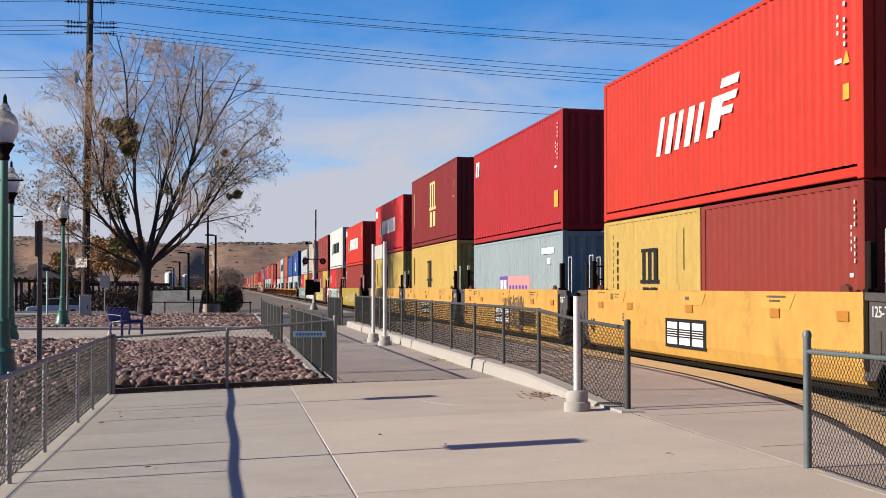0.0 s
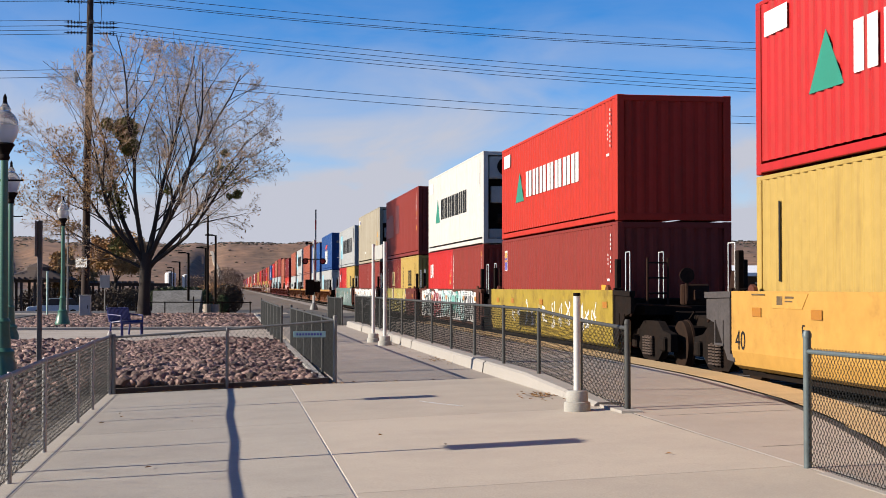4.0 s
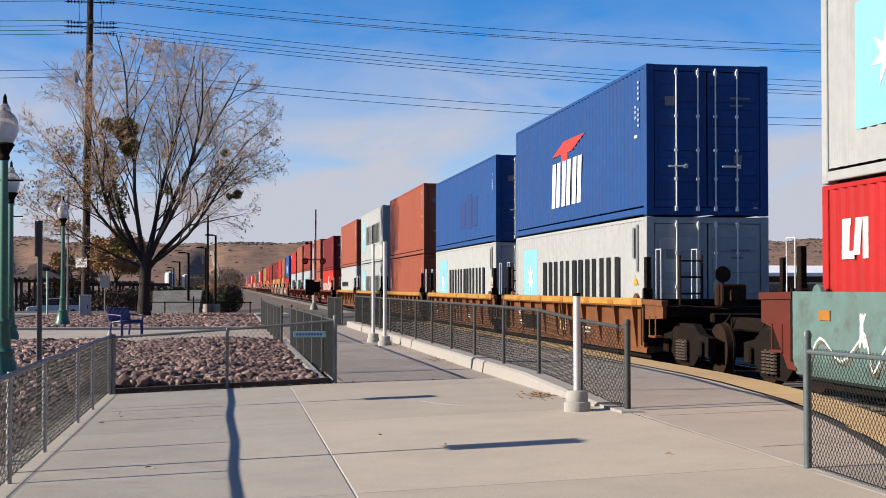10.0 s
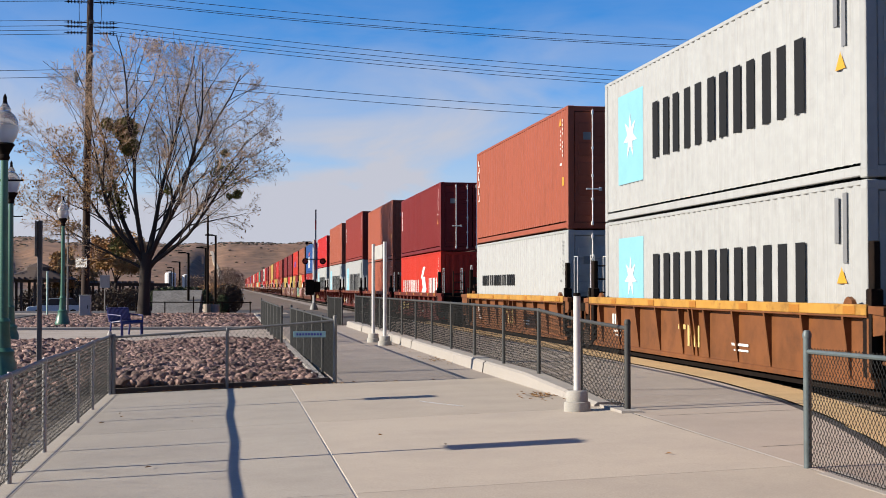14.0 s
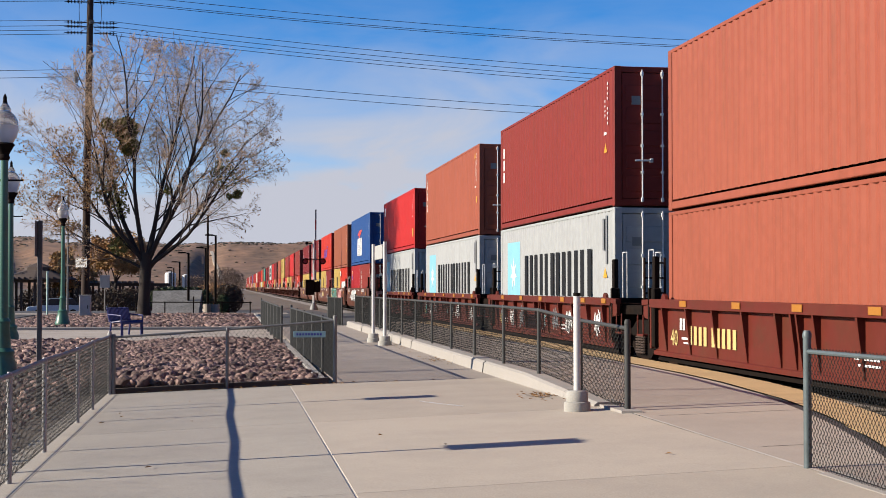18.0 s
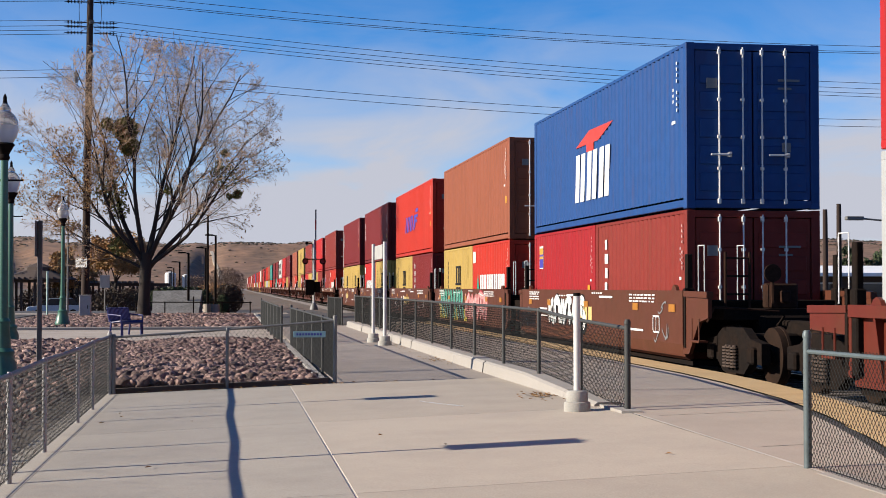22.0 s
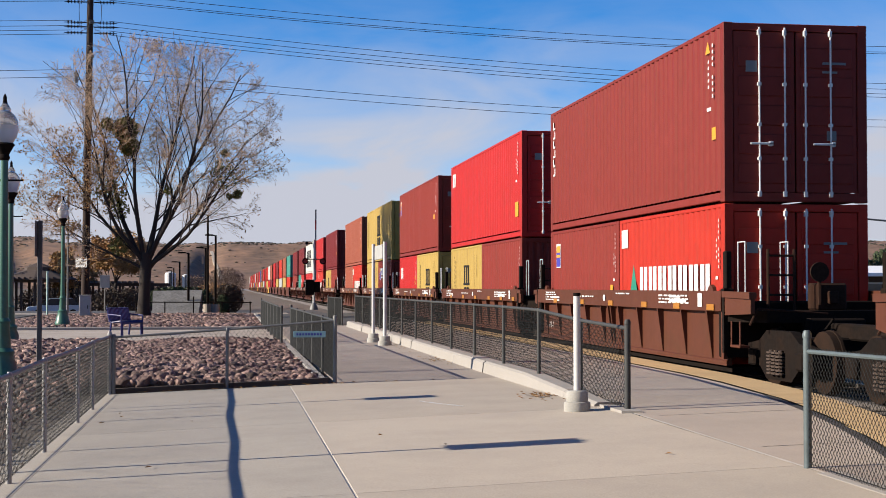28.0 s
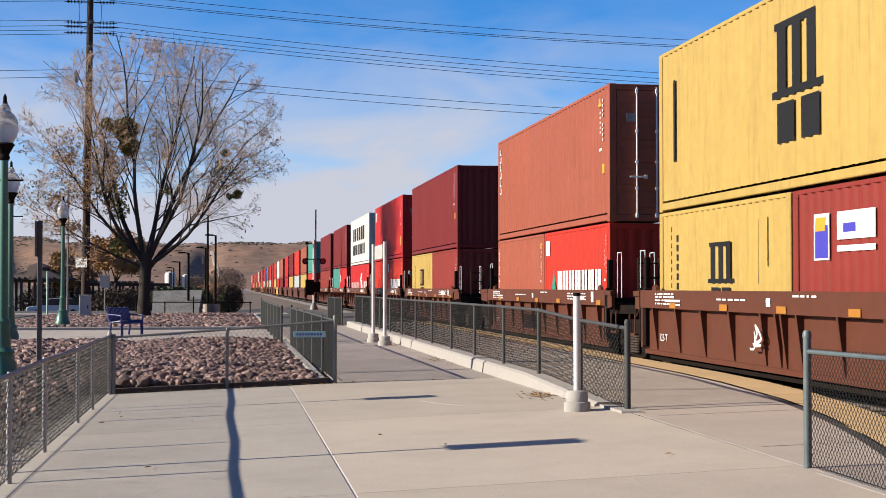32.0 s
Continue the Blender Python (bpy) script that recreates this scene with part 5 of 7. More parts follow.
            st_a = sum_bars([(4.75, 4.55, 1.27, 1.39), (4.45, 4.15, 1.36, 1.39), (4.45, 4.2, 1.31, 1.33), (0.1, -0.1, 1.30, 1.36), (-3.5, -4.2, 1.37, 1.40), (-3.6, -4.0, 1.31, 1.34), (5.7, 5.2, 1.40, 1.42)], -1.459)
            tagged(part("stencil", st_a, INK["soot"], car, "small dark stencilled data"), kind="stuff")
        if shape == "rib" and colour == "redbrown":
            part("size_mark", load_mark("40", 0.40, "cream"), INK["cream"], car, "cream stencilled figures", at=pose(-1.342, 5.62, 0.50))
        if shape == "band":
            part("load_mark", load_mark("125-T", 0.34), INK["white"], car, "white stencilled load mark", at=pose(-1.345, 5.72, 0.55))
    tk = cached(("truck",), truck_geo, BLACK_STEEL)
    ends = [-(7.8 if not first else 8.05)] + ([8.05] if last else [])
    for y in ends:
        t = part("truck", tk, BLACK_STEEL, car, "black cast truck with steel wheels", at=pose(0, y, 0))
        if full:
            wheelset_parts(t)
    for y, d in ((-8.05, -1), (8.05, 1)):
        if (d < 0 and first) or (d > 0 and last):
            part("coupler", cached(("coupler",), lambda: Geo().bevel_box(-0.12, 0.12, -0.5, 1.9, 0.74, 0.98, 0.03).bevel_box(-0.2, 0.2, 1.55, 1.9, 0.70, 1.02, 0.04), BLACK_STEEL), BLACK_STEEL, car, at=pose(0, d * 7.95, 0, 0, 0, 0 if d > 0 else 180))
    # small stencils and reflectors on the side
    if full:
        rng = random.Random(seed * 7 + 3)
        spots = [-6.0, -3.8, -0.1, 3.4, 5.5] if shape == "plain" else [-6.1, -4.4, -2.5, -0.2, 2.1, 4.6]
        zr = 1.09 if shape == "plain" else 1.185 if shape == "rib" else 1.15
        am = cached(("reflector", shape), lambda: Geo().box(-0.003, 0.003, -0.17, 0.17, 0, 0.13 if shape == "plain" else 0.10), INK["reflector"])
        for q in spots:
            part("reflector", am, INK["amber"], car, "amber reflective patch", at=pose(-1.463 if shape != "rib" or colour != "rusty" else -1.466, q, zr))
        st = Geo()
        if shape == "band":
            st = sum_bars([(4.2, 5.0, 1.26, 1.30), (4.2, 4.8, 1.20, 1.23), (-4.9, -4.0, 1.26, 1.31), (-4.6, -4.0, 1.34, 1.37), (0.2, 0.35, 1.24, 1.36), (-5.7, -5.5, 1.2, 1.42)], -1.462)
        elif shape == "plain" and colour == "brown" and style in ("", "tag", "bold"):
            st = sum_bars([(3.6, 4.4, 0.98, 1.02), (3.6, 4.2, 0.90, 0.93), (3.6, 4.5, 0.82, 0.85), (-4.3, -3.3, 0.7, 0.74), (-2.2, -1.2, 1.30, 1.34), (-4.9, -4.93, 0.7, 1.0), (-5.3, -5.27, 0.7, 1.0), (-5.3, -4.9, 0.98, 1.01), (-5.3, -4.9, 0.7, 0.73), (-5.1, -5.08, 0.73, 0.98), (0.6, 1.6, 1.32, 1.36)], -1.462)
        elif shape == "rib":
            st = sum_bars([(4.5, 5.0, 0.62, 0.66), (4.5, 4.9, 0.55, 0.58), (-2.4, -1.7, 0.62, 0.66), (-2.4, -1.8, 0.54, 0.57)] + [(5.1 - 0.16 * k, 5.0 - 0.16 * k, 0.78, 0.98) for k in range(2)], -1.345)
        if shape == "band" or shape == "plain" and colour == "brown":
            rows = [(-3.4, -5.0, z) for z in (1.36, 1.30, 1.24)] + [(5.6, 4.6, z) for z in (1.38, 1.33, 1.27, 1.21)] + [(-0.6, -1.4, 1.38), (2.4, 1.2, 1.31)]
            for a_, b_, z_ in rows:
                q = a_
                while q > b_:
                    w_ = rng.uniform(0.05, 0.22)
                    st.box(-1.4645, -1.4585, q - w_, q, z_, z_ + 0.028)
                    q -= w_ + rng.uniform(0.03, 0.09)
        if st.v:
            tagged(part("stencil", st, INK["white"], car, "white stencilled data"), kind="stuff")
        if shape == "plain" and colour == "amber":
            part("sign_plate", sum_bars([(1.18, -0.93, 0.485, 0.98)], -1.456), INK["black"], car, "black plate with white bars")
            blocks = [(1.06 - 0.66 * k, 0.52 - 0.66 * k, z0, z1) for k in range(3) for z0, z1 in ((0.54, 0.66), (0.685, 0.70), (0.725, 0.74), (0.765, 0.78), (0.805, 0.92))]
            part("sign_bars", sum_bars(blocks, -1.461), INK["white"], car, "white blocks crossed by fine stripes")
        if shape == "rib" and colour == "rusty":
            part("faded_bars", sum_bars([(0.9, 0.5, 0.80, 0.88), (0.75, 0.65, 0.52, 0.80), (0.40, 0.30, 0.52, 0.88), (0.15, 0.02, 0.52, 0.88), (-0.06, -0.2, 0.52, 0.88)], -1.345), INK["cream"], car, "faded pale bars of paint")
        if shape == "rib" and colour == "redbrown" and not style:
            part("faded_bars", sum_bars([(4.6 - 0.24 * k, 4.46 - 0.24 * k, 0.55, 0.86) for k in range(4)] + [(3.5 - 0.24 * k, 3.36 - 0.24 * k, 0.55, 0.86) for k in range(5)], -1.345), INK["cream"], car, "faded pale bars of paint")
        if shape == "plain" and colour == "brown" and style in ("", "tag", "bold"):
            part("faded_bars", sum_bars([(0.9 - 0.4 * k, 0.62 - 0.4 * k, 0.80, 1.10) for k in range(4)], -1.458), INK["cream"], car, "faded gold bars of paint")
        if style:
            shade = {"ice": "ice-blue", "soot": "sooty black", "blood": "dark red", "slate": "slate-grey repainted", "buff": "pale yellow"}
            for ink, g in graffiti(style, rng).items():
                tagged(part("graffiti", g, INK[ink], car, f"{shade.get(ink, ink)} sprayed graffiti"), kind="stuff")
    return car


def sum_bars(bars, x):
    g = Geo()
    for a, b, z0, z1 in bars:
        g.box(x - 0.002, x + 0.004, min(a, b), max(a, b), z0, z1)
    return g


# middle of the well along the train; car shape, colour, graffiti; upper and lower containers as (size, tall, colour, brand, end)
T40, S40 = (40, True), (40, False)
UNITS = [
    (6.6, "plain", "amber", "", [(*T40, "red", "ca", "sheet")], [(*S40, "blue", "", "sheet")]),
    (22.43, "plain", "amber", "", [(*T40, "orange_red", "hm_white", "sheet")], [(20, False, "brick", "", "sheet"), (20, False, "yellow", "ms_black", "sheet")]),
    (38.36, "plain", "amber", "scrawl", [(*T40, "crimson", "ca", "sheet")], [(*S40, "bluegrey", "pa", "sheet")]),
    (54.05, "plain", "amber", "", [(*T40, "maroon", "ms_cream", "sheet")], [(*T40, "yellow", "ms_low", "sheet")]),
    (69.33, "plain", "amber", "rows", [(*S40, "red", "hy_white", "sheet")], [(*T40, "yellow", "ms_low", "sheet")]),
    (89.13, "plain", "olive", "pale", [(*S40, "orange_red", "hy_white", "sheet")], [(*S40, "brick", "flag", "sheet")]),
    (104.36, "plain", "brown", "mix", [(*T40, "white", "hy_black", "cooler")], [(20, False, "brick", "cr", "sheet"), (20, False, "red", "ca", "sheet")]),
    (119.61, "plain", "redbrown", "lemon", [(*T40, "brick", "patched", "sheet")], [(20, False, "yellow", "ms_black", "sheet"), (20, False, "brick", "ms_cream", "sheet")]),
    (135.01, "plain", "brown", "white", [(*T40, "cream", "re", "cooler")], [(20, False, "brick", "", "sheet"), (20, False, "brick", "", "sheet")]),
    (150.27, "plain", "teal", "zigzag", [(*S40, "grey", "ma", "sheet")], [(20, False, "yellow", "ms_black", "sheet"), (20, False, "red", "ca", "sheet")]),
    (170.4, "rib", "rusty", "", [(*T40, "blue", "ap", "doors")], [(*S40, "grey", "ma", "doors")]),
    (185.6, "rib", "rusty", "", [(*S40, "blue", "repaint", "doors")], [(*S40, "grey", "ma", "doors")]),
    (201.25, "rib", "rusty", "", [(*T40, "rust", "cr_patch", "doors")], [(*S40, "rust", "te", "doors")]),
    (216.66, "rib", "rusty", "", [(*T40, "grey", "ma", "doors")], [(*S40, "grey", "ma", "doors")]),
    (232.13, "rib", "rusty", "", [(*T40, "rust", "cr", "doors")], [(*S40, "grey", "no", "doors")]),
    (252.13, "rib", "redbrown", "", [(*S40, "maroon", "te", "doors")], [(*S40, "orange_red", "hs", "sheet")]),
    (267.89, "rib", "redbrown", "", [(*T40, "rust", "", "doors")], [(*S40, "rust", "", "doors")]),
    (283.65, "rib", "redbrown", "chalk", [(*T40, "brick", "te", "doors")], [(*T40, "grey", "ma", "doors")]),
    (299.41, "rib", "redbrown", "chalk", [(*T40, "rust", "cr", "doors")], [(*T40, "grey", "ma", "doors")]),
    (315.12, "rib", "redbrown", "", [(*S40, "red", "ca", "doors")], [(*T40, "grey", "ma", "sheet")]),
    (334.6, "plain", "brown", "bold", [(*T40, "blue", "ap", "doors")], [(20, False, "brick", "te20", "doors"), (20, False, "crimson", "flag", "doors")]),
    (350.1, "plain", "brown", "green", [(*T40, "tan", "", "doors")], [(20, False, "orange_red", "hy_white", "doors"), (20, False, "yellow", "ms_black", "doors")]),
    (365.3, "plain", "brown", "tag", [(*T40, "orange_red", "hm_blue", "doors")], [(20, False, "maroon", "te20", "doors"), (20, False, "yellow", "ms_black", "doors")]),
    (380.87, "plain", "brown", "pale", [(*T40, "maroon", "te", "doors")], [(20, False, "yellow", "ms_black", "sheet"), (20, False, "red", "hy_white", "sheet")]),
    (396.49, "plain", "brown", "tag", [(*T40, "maroon", "te", "doors")], [(20, False, "yellow", "ms_black", "doors"), (20, False, "yellow", "ms_black", "doors")]),
    (416.02, "band", "brown", "", [(*T40, "brick", "cr", "doors")], [(20, False, "orange_red", "hy_white", "doors"), (20, False, "brick", "flag", "doors")]),
    (431.69, "band", "brown", "", [(*T40, "red", "ca", "doors")], [(20, False, "brick", "", "sheet"), (20, False, "yellow", "ms_black", "sheet")]),
    (447.09, "band", "brown", "", [(*T40, "brick", "flag", "doors")], [(20, False, "yellow", "ms_black", "doors"), (20, False, "red", "ca", "doors")]),
    (462.75, "band", "brown", "tag", [(*T40, "yellow", "ms_black", "doors")], [(20, False, "brick", "hl20", "doors"), (20, False, "yellow", "ms_black", "doors")]),
    (478.36, "band", "brown", "", [(*T40, "rust", "cr", "doors")], [(20, False, "orange_red", "hy_white", "sheet"), (20, False, "rust", "cr", "sheet")]),
    (498.09, "band", "brown", "", [(*T40, "maroon", "", "sheet")], [(20, False, "brick", "", "sheet"), (20, False, "yellow", "ms_black", "sheet")]),
    (513.76, "band", "brown", "", [(*T40, "red", "ca", "doors")], [(20, False, "orange_red", "hy_white", "doors"), (20, False, "orange_red", "", "doors")]),
    (529.4, "band", "brown", "", [(*T40, "white", "ks", "doors")], [(*S40, "red", "hs", "doors")]),
    (545.0, "band", "brown", "", [(*T40, "maroon", "", "doors")], [(20, False, "red", "ca", "doors"), (20, False, "teal", "", "doors")]),
    (560.6, "band", "brown", "", [(*T40, "maroon", "", "doors")], [(*S40, "brick", "", "doors")]),
]
# the tail, never near: colours as they come by
TAIL = "teal/orange_red rust/yellow orange_red/grey maroon/yellow red/crimson rust/maroon white/red orange_red/yellow brick/crimson red/grey rust/yellow blue/brick red/white maroon/red rust/rust crimson/yellow grey/red red/blue brick/yellow orange_red/maroon rust/red red/grey maroon/rust crimson/red white/brick".split()
tail_y, n_tail = 560.6, 0
for pair in TAIL:
    tail_y += 19.7 if n_tail % 5 == 0 else 15.6
    n_tail += 1
    a, b = pair.split("/")
    UNITS.append((tail_y, "band", "brown" if n_tail % 7 else "amber", "", [(*T40, a, "", "doors")], [(*S40, b, "", "doors")]))

BASE_Z = 0.27
for i, (mid, shape, colour, style, upper, lower) in enumerate(UNITS):
    full = i < 35
    car = well_car(shape, colour, i % 5 == 0 and i > 0, i % 5 == 4, style, i, full)
    MOVING.append((car, mid, TRACK_X, 0.0))
    z = BASE_Z
    # the lower pair is listed near end first
    if len(lower) == 1:
        c = container(*lower[0], full=full)
        MOVING.append((c, mid, TRACK_X, z))
        z += 2.896 if lower[0][1] else 2.591
    else:
        for k, spec in enumerate(lower):
            c = container(*spec, full=full)
            MOVING.append((c, mid + (-3.067 if k == 0 else 3.067), TRACK_X, z))
        z += 2.591
    z += 0.022
    for spec in upper:
        c = container(*spec, full=full)
        MOVING.append((c, mid, TRACK_X, z))

# ---- station surroundings ----
SOIL = mat("dark_soil", (0.10, 0.075, 0.06), 0.95, grain=(40, 0.3), stain=(1, 0.4), bump=0.6, bump_scale=20)


def sheet(x0, x1, y0, y1, z, t=0.06):
    return Geo().bevel_box(x0, x1, y0, y1, z - t, z, 0.008)


single("planting_soil", sheet(-30, 1.42, 21.66, 78, -0.03, 0.12), SOIL, "dark bare soil under the rock beds", "soil", "structure")
single("park_path", sheet(-30, 1.40, 38.6, 50.5, 0.0), PATH, "sunlit pale path crossing between the rock beds", "path", "structure")
single("side_pavement", sheet(-30, 3.2, 78.2, 81.5, 0.03, 0.16), PATH, "pale pavement along the street", "pavement", "structure")
single("street", sheet(-120, 5.8, 81.6, 97, -0.10, 0.05), ASPHALT, "worn grey asphalt street by the crossing", "road", "structure")
single("parking_street", sheet(-60, -10.5, 52, 78, 0.0, 0.16), ASPHALT, "worn grey asphalt parking lane", "road", "structure")
single("left_verge", sheet(-14, -2.06, -8, 29, -0.13, 0.02), DIRT, "dusty bare verge beside the walkway fence", "ground", "structure")
single("edge_strip", Geo().extrude([(-2.06, -0.2), (-2.004, -0.2), (-2.004, -0.106), (-2.06, -0.108)], "y", -8, 21.5), CONCRETE_SHADE_GREY, "raised concrete strip along the fence foot", "kerb", "structure")
single("edge_groove", Geo().box(-1.672, -1.664, -8, 21.5, -0.12, walk_z(-1.67) + 0.0015), CONCRETE_OLD, "dark groove along the walkway's edge", "joint", "structure")
single("crossing_apron", sheet(1.45, 7.2, 51.9, 81.5, 0.02, 0.10), ASPHALT, "dark worn asphalt apron before the level crossing", "road", "structure")
part("end_face", Geo().box(4.40, 7.40, 51.8, 51.86, -0.2, 0.215), PLAT, platform, "grey concrete end of the platform")
single("crossing_road", sheet(11.6, 70, 81.6, 97, -0.10, 0.05), ASPHALT, "worn asphalt road beyond the tracks", "road", "structure")

# kerb along the platform side, cast in lengths
kerb = thing("platform_kerb", "pale cast concrete kerb under the platform fence", "kerb", kind="structure")
ky = [15.7, 17.2, 19.6, 22.9, 26.0, 29.1, 32.2, 35.3, 38.4, 41.5, 44.6, 47.7, 50.4]


def kerb_top(y):
    return 0.285 if y > 19.6 else 0.185 + 0.10 * (y - 15.7) / 3.9


rng_k = random.Random(11)
for a, b in zip(ky, ky[1:]):
    g = Geo()
    o = rng_k.uniform(-0.015, 0.015)
    prof_k = lambda y: [(4.14 + o, 0.02), (4.17 + o, kerb_top(y) - 0.03), (4.21 + o, kerb_top(y)), (4.48, kerb_top(y)), (4.50, 0.02)]
    pa, pb = prof_k(a + 0.008), prof_k(b - 0.008)
    g.add([(x, a + 0.008, z) for x, z in pa] + [(x, b - 0.008, z) for x, z in pb], [(i, i + 1, 6 + i, 5 + i) for i in range(4)] + [(0, 1, 2, 3, 4), (9, 8, 7, 6, 5)])
    part("kerb_stone", g, KERB, kerb)
g = Geo().extrude([(4.22, 14.75), (4.44, 14.7), (4.48, 15.5), (4.20, 15.6)], "z", 0.05, 0.17)
part("kerb_stone", g, KERB, kerb, "rounded kerb end")
single("fence_kerb", Geo().extrude([(4.26, 0.0), (4.28, 0.150), (4.44, 0.165), (4.5, 0.0)], "y", -3, 9.75), KERB, "low pale kerb under the near fence", "kerb", "structure")
bed_kerb = thing("bed_kerb", "pale concrete border of the rock bed", "kerb", kind="structure")
for a, b in ((21.72, 25.6), (25.62, 29.6), (29.62, 33.4), (33.42, 38.4)):
    part("kerb_stone", Geo().bevel_box(1.34, 1.50, a, b, -0.1, 0.085, 0.015), KERB, bed_kerb)
part("kerb_stone", Geo().add([(-1.78, 21.56, -0.2), (1.5, 21.56, -0.2), (1.5, 21.70, -0.2), (-1.78, 21.70, -0.2), (-1.78, 21.56, -0.02), (1.5, 21.56, 0.115), (1.5, 21.70, 0.115), (-1.78, 21.70, -0.02)],
     [(0, 3, 2, 1), (4, 5, 6, 7), (0, 1, 5, 4), (1, 2, 6, 5), (2, 3, 7, 6), (3, 0, 4, 7)]), SHADE_BROWN, bed_kerb, "dark weathered front board of the bed")
part("kerb_stone", Geo().bevel_box(-14, 1.40, 50.5, 50.7, -0.1, 0.10, 0.02), KERB, bed_kerb)
part("kerb_stone", Geo().bevel_box(1.24, 1.40, 50.7, 77, -0.1, 0.10, 0.02), KERB, bed_kerb)


# ---- rocks ----
def rock_shapes(n, level, seed):
    out = []
    for k in range(n):
        bm = bmesh.new()
        bmesh.ops.create_icosphere(bm, subdivisions=level, radius=0.5)
        rr = random.Random(seed + k)
        sx, sy, sz = rr.uniform(0.8, 1.25), rr.uniform(0.7, 1.0), rr.uniform(0.5, 0.75)
        off = Vector((rr.uniform(0, 50), rr.uniform(0, 50), rr.uniform(0, 50)))
        for v in bm.verts:
            d = 1 + 0.42 * noise.noise(v.co * 2.6 + off)
            v.co = Vector((v.co.x * sx * d, v.co.y * sy * d, v.co.z * sz * d))
        bm.verts.index_update()
        out.append(([tuple(v.co) for v in bm.verts], [tuple(v.index for v in f.verts) for f in bm.faces]))
        bm.free()
    return out


near_rocks = rock_shapes(10, 2, 100)
far_rocks = rock_shapes(8, 1, 300)
rock_me = []
for vs, fs in near_rocks:
    g = Geo()
    g.v, g.f = vs, fs
    rock_me.append(g.data("rock", ROCK, True))


def scatter(x0, x1, y0, y1, step, seed, mound=0.0):
    rr = random.Random(seed)
    y = y0
    while y < y1:
        x = x0 + rr.uniform(0, step)
        while x < x1:
            edge = min(x - x0, x1 - x, y - y0, y1 - y, 1.2) / 1.2
            yield (x + rr.uniform(-0.3, 0.3) * step, y + rr.uniform(-0.3, 0.3) * step, mound * edge, rr)
            x += step * rr.uniform(0.85, 1.15)
        y += step * 0.9


def joined_rocks(rows, shapes, size):
    g = Geo()
    for x, y, z, rr in rows:
        vs, fs = rr.choice(shapes)
        m = Matrix.LocRotScale((x, y, z), Euler((rr.uniform(-0.4, 0.4), rr.uniform(-0.4, 0.4), rr.uniform(0, 6.28))), Vector((1, 1, 1)) * size * rr.uniform(0.6, 1.35))
        g.add([m @ Vector(v) for v in vs], fs)
    return g


# the joined rocks vary island by island
ROCK_MANY = ROCK.copy()
ROCK_MANY.name = "river_rock_many"
_nt = ROCK_MANY.node_tree
_geo = _nt.nodes.new("ShaderNodeNewGeometry")
for link in list(_nt.links):
    if link.from_node.type == "OBJECT_INFO":
        to = link.to_socket
        _nt.links.remove(link)
        _nt.links.new(_geo.outputs["Random Per Island"], to)

rock_bed = thing("rock_bed", "bed of purple-grey river rocks behind the low fence", "rock bed", kind="structure")
rest, count = [], 0
for x, y, z, rr in list(scatter(-2.45, 1.30, 21.80, 38.3, 0.118, 5, 0.10)):
    if count < 300:
        s = 0.142 * rr.uniform(0.55, 1.85)
        ob = part("rock", rr.choice(rock_me), ROCK, rock_bed)
        ob.matrix_basis = Matrix.LocRotScale((x, y, z + 0.02 + rr.uniform(0, 0.05)), Euler((rr.uniform(-0.5, 0.5), rr.uniform(-0.5, 0.5), rr.uniform(0, 6.28))), Vector((s, s, s)))
        count += 1
    else:
        rest.append((x, y, z + 0.02 + rr.uniform(0, 0.05), rr))
rest += [(x, y, z + 0.10, rr) for x, y, z, rr in scatter(-1.5, 1.05, 22.1, 38, 0.30, 6, 0.10)]
tagged(part("more_rocks", joined_rocks([q for q in rest if q[1] < 27], near_rocks, 0.15), ROCK_MANY, rock_bed, "many purple-grey river rocks"), kind="stuff")
tagged(part("more_rocks", joined_rocks([q for q in rest if q[1] >= 27], far_rocks, 0.155), ROCK_MANY, rock_bed, "many purple-grey river rocks"), kind="stuff")
tagged(single("side_rocks", joined_rocks(list(scatter(-12, -2.2, 29.5, 38.4, 0.17, 7, 0.12)), far_rocks, 0.21), ROCK_MANY, "purple-grey river rocks around the lamp posts", "rocks"), kind="stuff")
tagged(single("verge_stones", joined_rocks(list(scatter(-9, -2.25, 6.0, 29.2, 0.30, 9, 0.0)), far_rocks, 0.15), ROCK_MANY, "loose stones and clods on the dusty verge", "stones"), kind="stuff")
tagged(single("far_rocks", joined_rocks(list(scatter(-9.5, 1.2, 50.9, 77, 0.22, 8, 0.06)), far_rocks, 0.25), ROCK_MANY, "bed of river rocks round the bare tree", "rocks"), kind="stuff")


